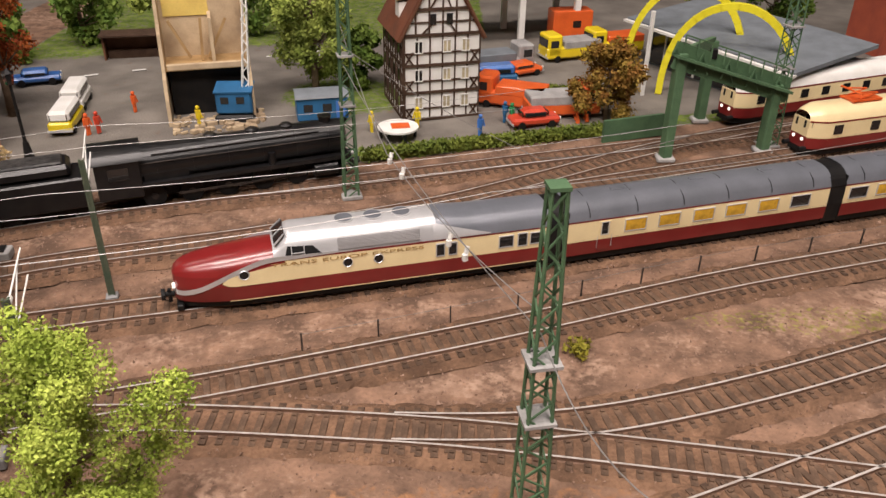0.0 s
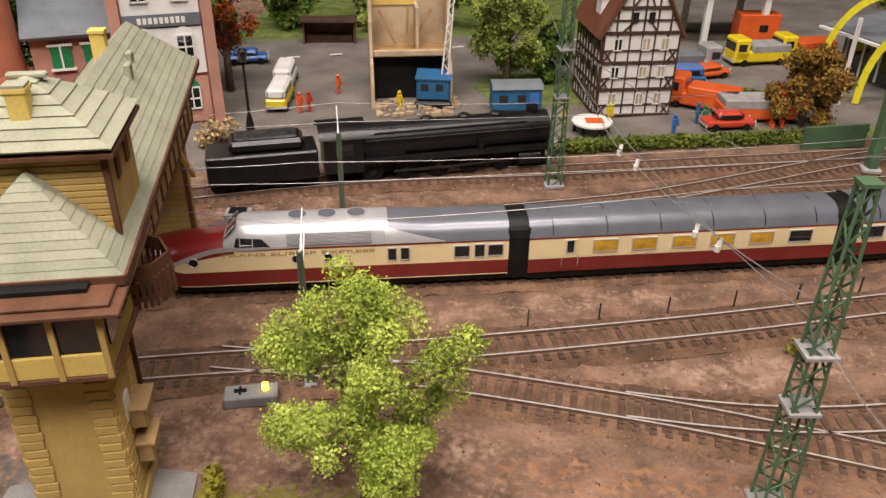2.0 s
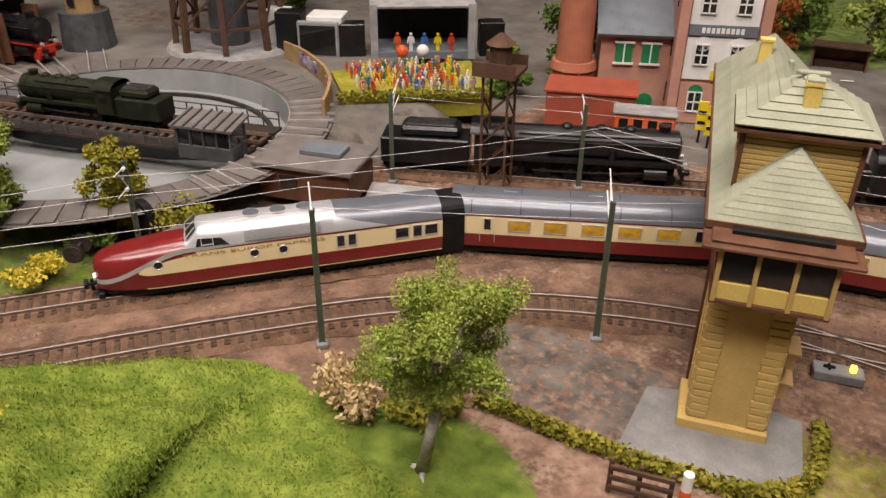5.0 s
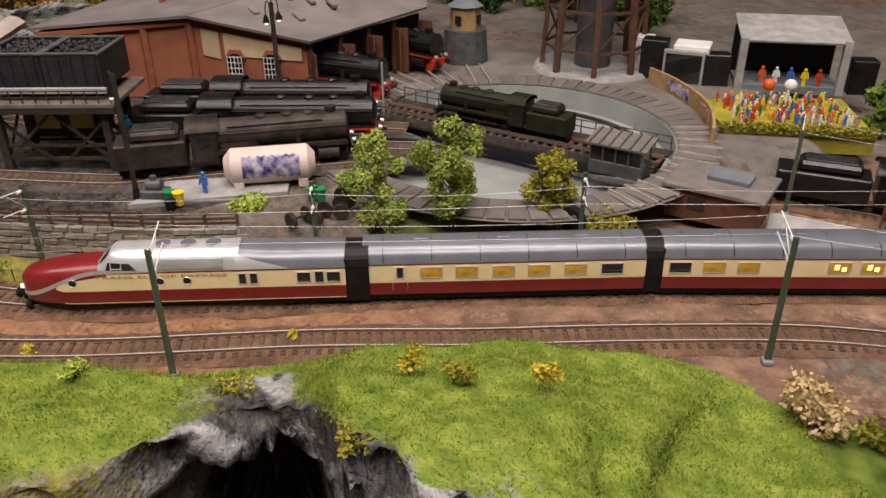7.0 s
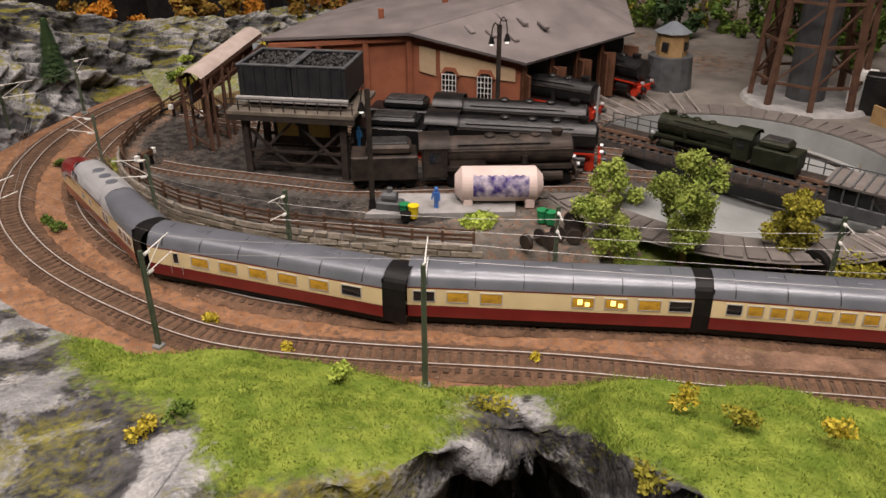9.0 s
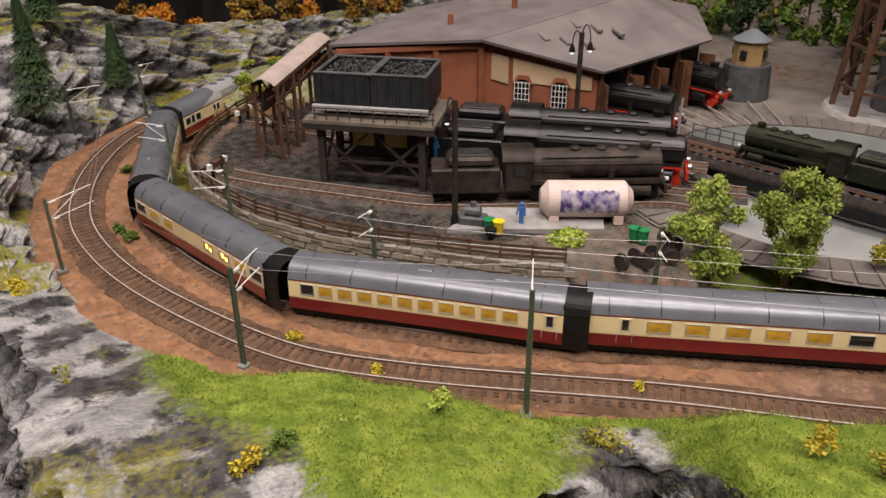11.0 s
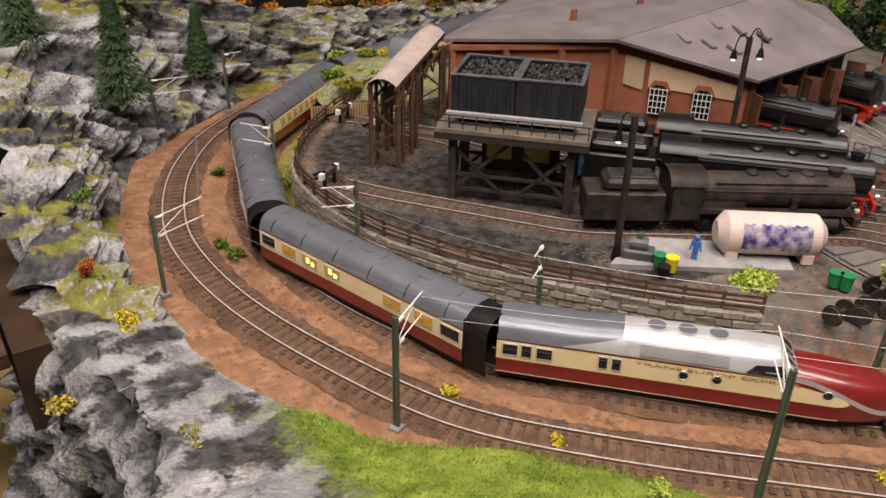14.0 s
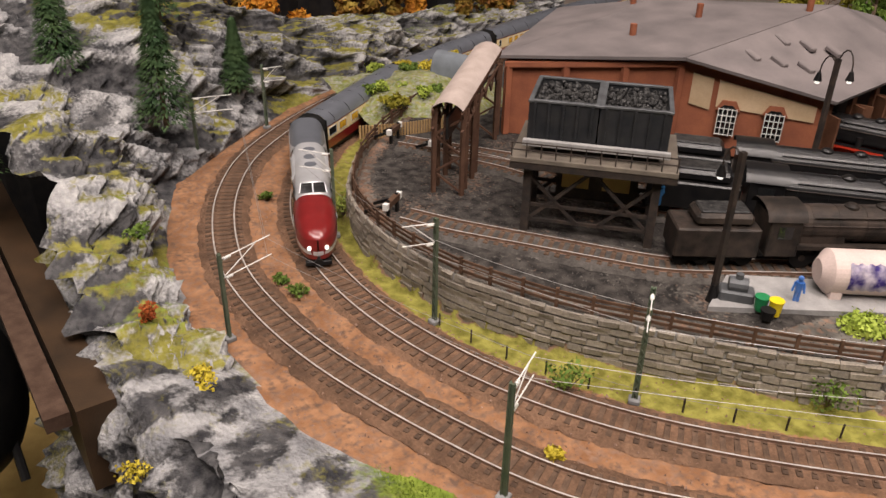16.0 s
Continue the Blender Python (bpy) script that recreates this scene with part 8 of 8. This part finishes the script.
# ---- rock face plants and stones ----
for k, (x, y, z, h) in enumerate(((-1268, -440, 56, 116), (-1345, -520, 92, 104), (-1390, -352, 40, 76), (-1420, -420, 120, 90), (-1180, -590, 60, 90))):
    fir(x, y, z, h, 90 + k)
for k, (x, y, z, w, m, lab) in enumerate(((-896, -467, 30, 20, M_YELLEAF, "yellow moss tuft on the rock"), (-985, -488, 22, 18, M_REDLEAF, "red flowering tuft on the rock"), (-1046, -484, 50, 22, M_LEAF3, "dark green tuft on the rock face"), (-872, -505, -6, 24, M_YELLEAF, "yellow tuft at the rock edge"), (-800, -440, 6, 22, M_OLIVE, "olive tuft on the rock"), (-1100, -345, 0, 22, M_LEAF3, "green shrub between the tracks"), (-1115, -352, 0, 18, M_LEAF3, "green shrub between the tracks"), (-1010, -385, 0, 15, M_LEAF3, "small green shrub between tracks"), (-1035, -392, 0, 13, M_LEAF3, "small green shrub between tracks"), (-1180, -372, 0, 14, M_LEAF3, "small green shrub between tracks"), (-738, -262, 0, 11, M_YELLEAF, "yellow flower tuft by the track"), (-650, -120, 0, 11, M_YELLEAF, "yellow flower tuft by the track"), (-800, -300, 0, 12, M_YELLEAF, "yellow flower tuft by the track"), (-845, -262, 4, 30, M_LEAF3, "dark shrub at the wall foot"), (-772, -128, 4, 34, M_LEAF3, "dark shrub at the wall foot"), (-1120, -318, 4, 34, M_LEAF2, "green shrub at the wall foot"), (75, 338, 0, 16, M_OLIVE, "small moss tuft between the tracks"))):
    bush(x, y, z, w, w * 0.7, lab, m, 120 + k, 260, 1.4, "shrub", "shrub")

for k, (x, y, z, w, m, lab) in enumerate(((-641, -364, 42, 18, M_YELLEAF, "yellow flowering tuft on the grass bank"), (-652, -345, 37, 18, M_LEAF3, "dark green tuft on the grass bank"), (-535, -106, 42, 18, M_YELLEAF, "yellow flowering tuft on the grass bank"), (-505, -101, 49, 18, M_OLIVE, "grey-green tuft on the grass bank"), (-490, -170, 52, 18, M_OLIVE, "olive tuft at the bank edge"), (-609, -179, 7, 30, M_OLIVE, "trailing olive moss over the cave"), (-673, -248, 17, 18, M_LEAF, "pale green tuft on the bank"), (-474, -68, 52, 18, M_YELLEAF, "yellow tuft on the grass bank"), (-666, -308, 27, 18, M_LEAF, "pale green tuft on the bank"))):
    bush(x, y, z, w, w * 0.7, lab, m, 300 + k, 300, 1.3, "shrub", "shrub")

# black cloth and autumn trees behind the rocks
bd = thing("black_curtain", "black curtain hung behind the layout", "curtain", kind="structure")
v = []
for k in range(60):
    u = k / 59
    x, y = -1780 - 60 * u + 12 * math.sin(k * 1.3), -800 + u * 1000
    v += [(x, y, -300), (x, y, 700)]
raw("cloth", v, grid_faces(60, 2), M_BLACK, bd)
for k in range(9):
    tree(-1690 + rk.uniform(-50, 40), -300 + k * 52 + rk.uniform(-20, 20), rk.uniform(-10, 20), rk.uniform(60, 110), 60, "orange autumn tree on the far rocks", rk.choice([M_ORANGE_LEAF, M_ORANGE_LEAF, M_OLIVE, M_AUTUMN]), seed=150 + k, bare=0.1, n=1600, size=4, clumps=12)
for k in range(14):
    tree(-1480 + k * 38 + rk.uniform(-10, 10), 420 + rk.uniform(0, 160) + k * 12, 28, rk.uniform(90, 130), 75, "dark green tree on the slope behind the shed", rk.choice([M_LEAF3, M_PINE, M_OLIVE, M_LEAF3]), seed=180 + k, bare=0.1, n=1600, size=4, clumps=12)

# ---- hall: floor, walls, ceiling, and what stands in front of the layout ----
M_FLOOR = surf("dark_hall_carpet", (0.03, 0.027, 0.025), (0.045, 0.04, 0.036), 8, 0.95, 0, 0.2)
hl = thing("hall_floor", "dark grey hall floor", "floor", kind="structure")
part("floor", box(B(), -400, 300, -912, 7000, 7000, 12), M_FLOOR, hl)
for nm, x, y, sx, sy in (("wall_north", -400, 3800, 7000, 40), ("wall_south", -400, -3200, 7000, 40), ("wall_east", 3100, 300, 40, 7000), ("wall_west", -3900, 300, 40, 7000)):
    w_ = part(nm, box(B(), x, y, -900, sx, sy, 3400), M_HALL)
    tagged(w_, "plain dim hall wall", "wall", kind="structure")
ce = part("ceiling", box(B(), -400, 300, 2480, 7000, 7000, 40), M_HALL)
tagged(ce, "plain hall ceiling", "ceiling", kind="structure")
M_FRAMEW = surf("worn_brown_board", (0.055, 0.032, 0.017), (0.028, 0.018, 0.011), 30, 0.5, 0, 0.2)
fr = thing("layout_frame", "worn wooden frame board at the layout edge", "frame", kind="structure")
part("board", beam(B(), (-1480, -640, -14), (-930, -524, -24), 22, 62), M_FRAMEW, fr)
part("edge_board", beam(B(), (-1480, -662, 10), (-930, -545, 0), 14, 10), M_TIMBER, fr)
bg = thing("black_bag", "black bag hanging beside the wooden frame", "bag", -1195, -650, -150)
bm = B()
bmesh.ops.create_uvsphere(bm, u_segments=20, v_segments=14, radius=1, matrix=Matrix.Diagonal((75, 52, 80, 1)))
part("body", bm, M_BLACK, bg, smooth=True)
part("strap", bar(B(), (-40, 20, 60), (60, 40, -60), 4, 8), M_BLACK, bg)
ch = thing("wooden_chair", "orange-brown wooden chair seat below the layout", "chair", -1290, -700, -335)
part("seat", box(B(), 0, 0, 0, 260, 220, 20, bev=6), M_YELL, ch)
for sx in (-110, 110):
    for sy in (-90, 90):
        part("leg", box(B(), sx, sy, -570, 24, 24, 570), M_YELL, ch)
post = thing("barrier_post", "red and white striped short post at the layout edge", "post", -233, 108, -2)
part("pole", bar(B(), (0, 0, 0), (0, 0, 26), 2.4, 12), M_WHITE, post)
part("red_band", bar(B(), (0, 0, 12), (0, 0, 17), 2.6, 12), M_OCAR, post)


gate = thing("timber_gate", "dark weathered timber gate beside the striped post", "gate", -250, 102, -2, 14)
for z in (7, 13, 19):
    part("rail", beam(B(), (-15, 0, z), (13, 0, z + 1.5), 1.4, 2.2), M_TIMBERF, gate)
for xx in (-15, -2, 12):
    part("post", box(B(), xx, 1.8, 0, 2.2, 2.2, 23, bev=0.3), M_TIMBERF, gate)


# ---- loose gravel ----
def pebbles(n, x0, x1, y0, y1, mat, label, seed, clear, keep, lo=0.4, hi=1.2):
    """Small loose stones on the ground, clear of the rails."""
    rng = np.random.RandomState(seed)
    x, y = rng.uniform(x0, x1, n * 3), rng.uniform(y0, y1, n * 3)
    d = np.full(x.shape, 1e9)
    for line in clear:
        d = np.minimum(d, dist_to(line[::4], x, y)[0])
    ok = np.where((d > 13) & keep(x, y))[0][:n]
    x, y = x[ok], y[ok]
    k = len(x)
    z = ground_height(x, y) + np.where(d[ok] < 21, 1.4, 0)
    s = rng.uniform(lo, hi, k)[:, None, None]
    base = np.array([[1, 0, -0.3], [-0.5, 0.87, -0.3], [-0.5, -0.87, -0.3], [0, 0, 0.9]])
    v = base[None] + rng.randn(k, 4, 3) * 0.25
    a = rng.rand(k) * math.tau
    c, sn = np.cos(a), np.sin(a)
    v = np.stack([v[..., 0] * c[:, None] - v[..., 1] * sn[:, None], v[..., 0] * sn[:, None] + v[..., 1] * c[:, None], v[..., 2]], -1) * s
    v = v + np.stack([x, y, z], -1)[:, None]
    i = np.arange(k)[:, None] * 4
    f = np.concatenate([i + [0, 1, 3], i + [1, 2, 3], i + [2, 0, 3]])
    ob = raw("gravel", v.reshape(-1, 3), f, mat)
    tagged(ob, label, "gravel", kind="stuff")


M_GRAVEL = surf("pinkish_brown_gravel", (0.36, 0.24, 0.18), (0.16, 0.095, 0.065), 160, 0.9, 0, 0.3, vary=0.25)
M_CINDER = surf("dark_cinder", (0.03, 0.028, 0.026), (0.16, 0.145, 0.13), 160, 0.8, 0, 0.3, vary=0.25)
ALL_TRACKS = (T0, T1, T2, T3, T4, TF, TR)
pebbles(9000, -460, 380, 190, 640, M_GRAVEL, "loose pinkish brown gravel between the tracks", 1, ALL_TRACKS, lambda x, y: (y < 0.33 * x + 600) & (y > 214 + 0 * x))
pebbles(5000, -1250, -460, -440, 330, M_GRAVEL, "loose brown gravel beside the curve", 2, ALL_TRACKS, lambda x, y: ~inside(YARD, x, y) & (dist_to(GRASS_BACK, x, y)[1] < 0))
pebbles(6000, -1200, -780, -310, 120, M_CINDER, "dark cinder and coal crumbs in the yard", 3, (), lambda x, y: inside(YARD, x, y) & (np.hypot(x - PIT[0], y - PIT[1]) > 200))
for line, label, st in ((T2, "outer main line track with dark sleepers and worn rails", 200), (T1, "inner main line track with dark sleepers and worn rails", 200), (T3, "turnout track with dark wooden sleepers", 0), (T4, "branch track curving away over brown ballast", 0), (TX, "crossing track with dark sleepers and bright rails", 0), (T0, "siding track behind the main line", 0), (TF, "far station track beside the town", 150), (TR, "short station track with weathered sleepers", 0)):
    build_track(line, label, start=st)


def motions():
    for i, car in enumerate(TRAIN):
        if i == 0:
            rows = train_rows(-227, 6, False)
        elif i == 6:
            rows = train_rows(207 * 5 + 6, 207 * 5 + 227, True)
        else:
            rows = train_rows(207 * (i - 1) + 6, 207 * i - 7, False)
        walk(car, rows)


motions()
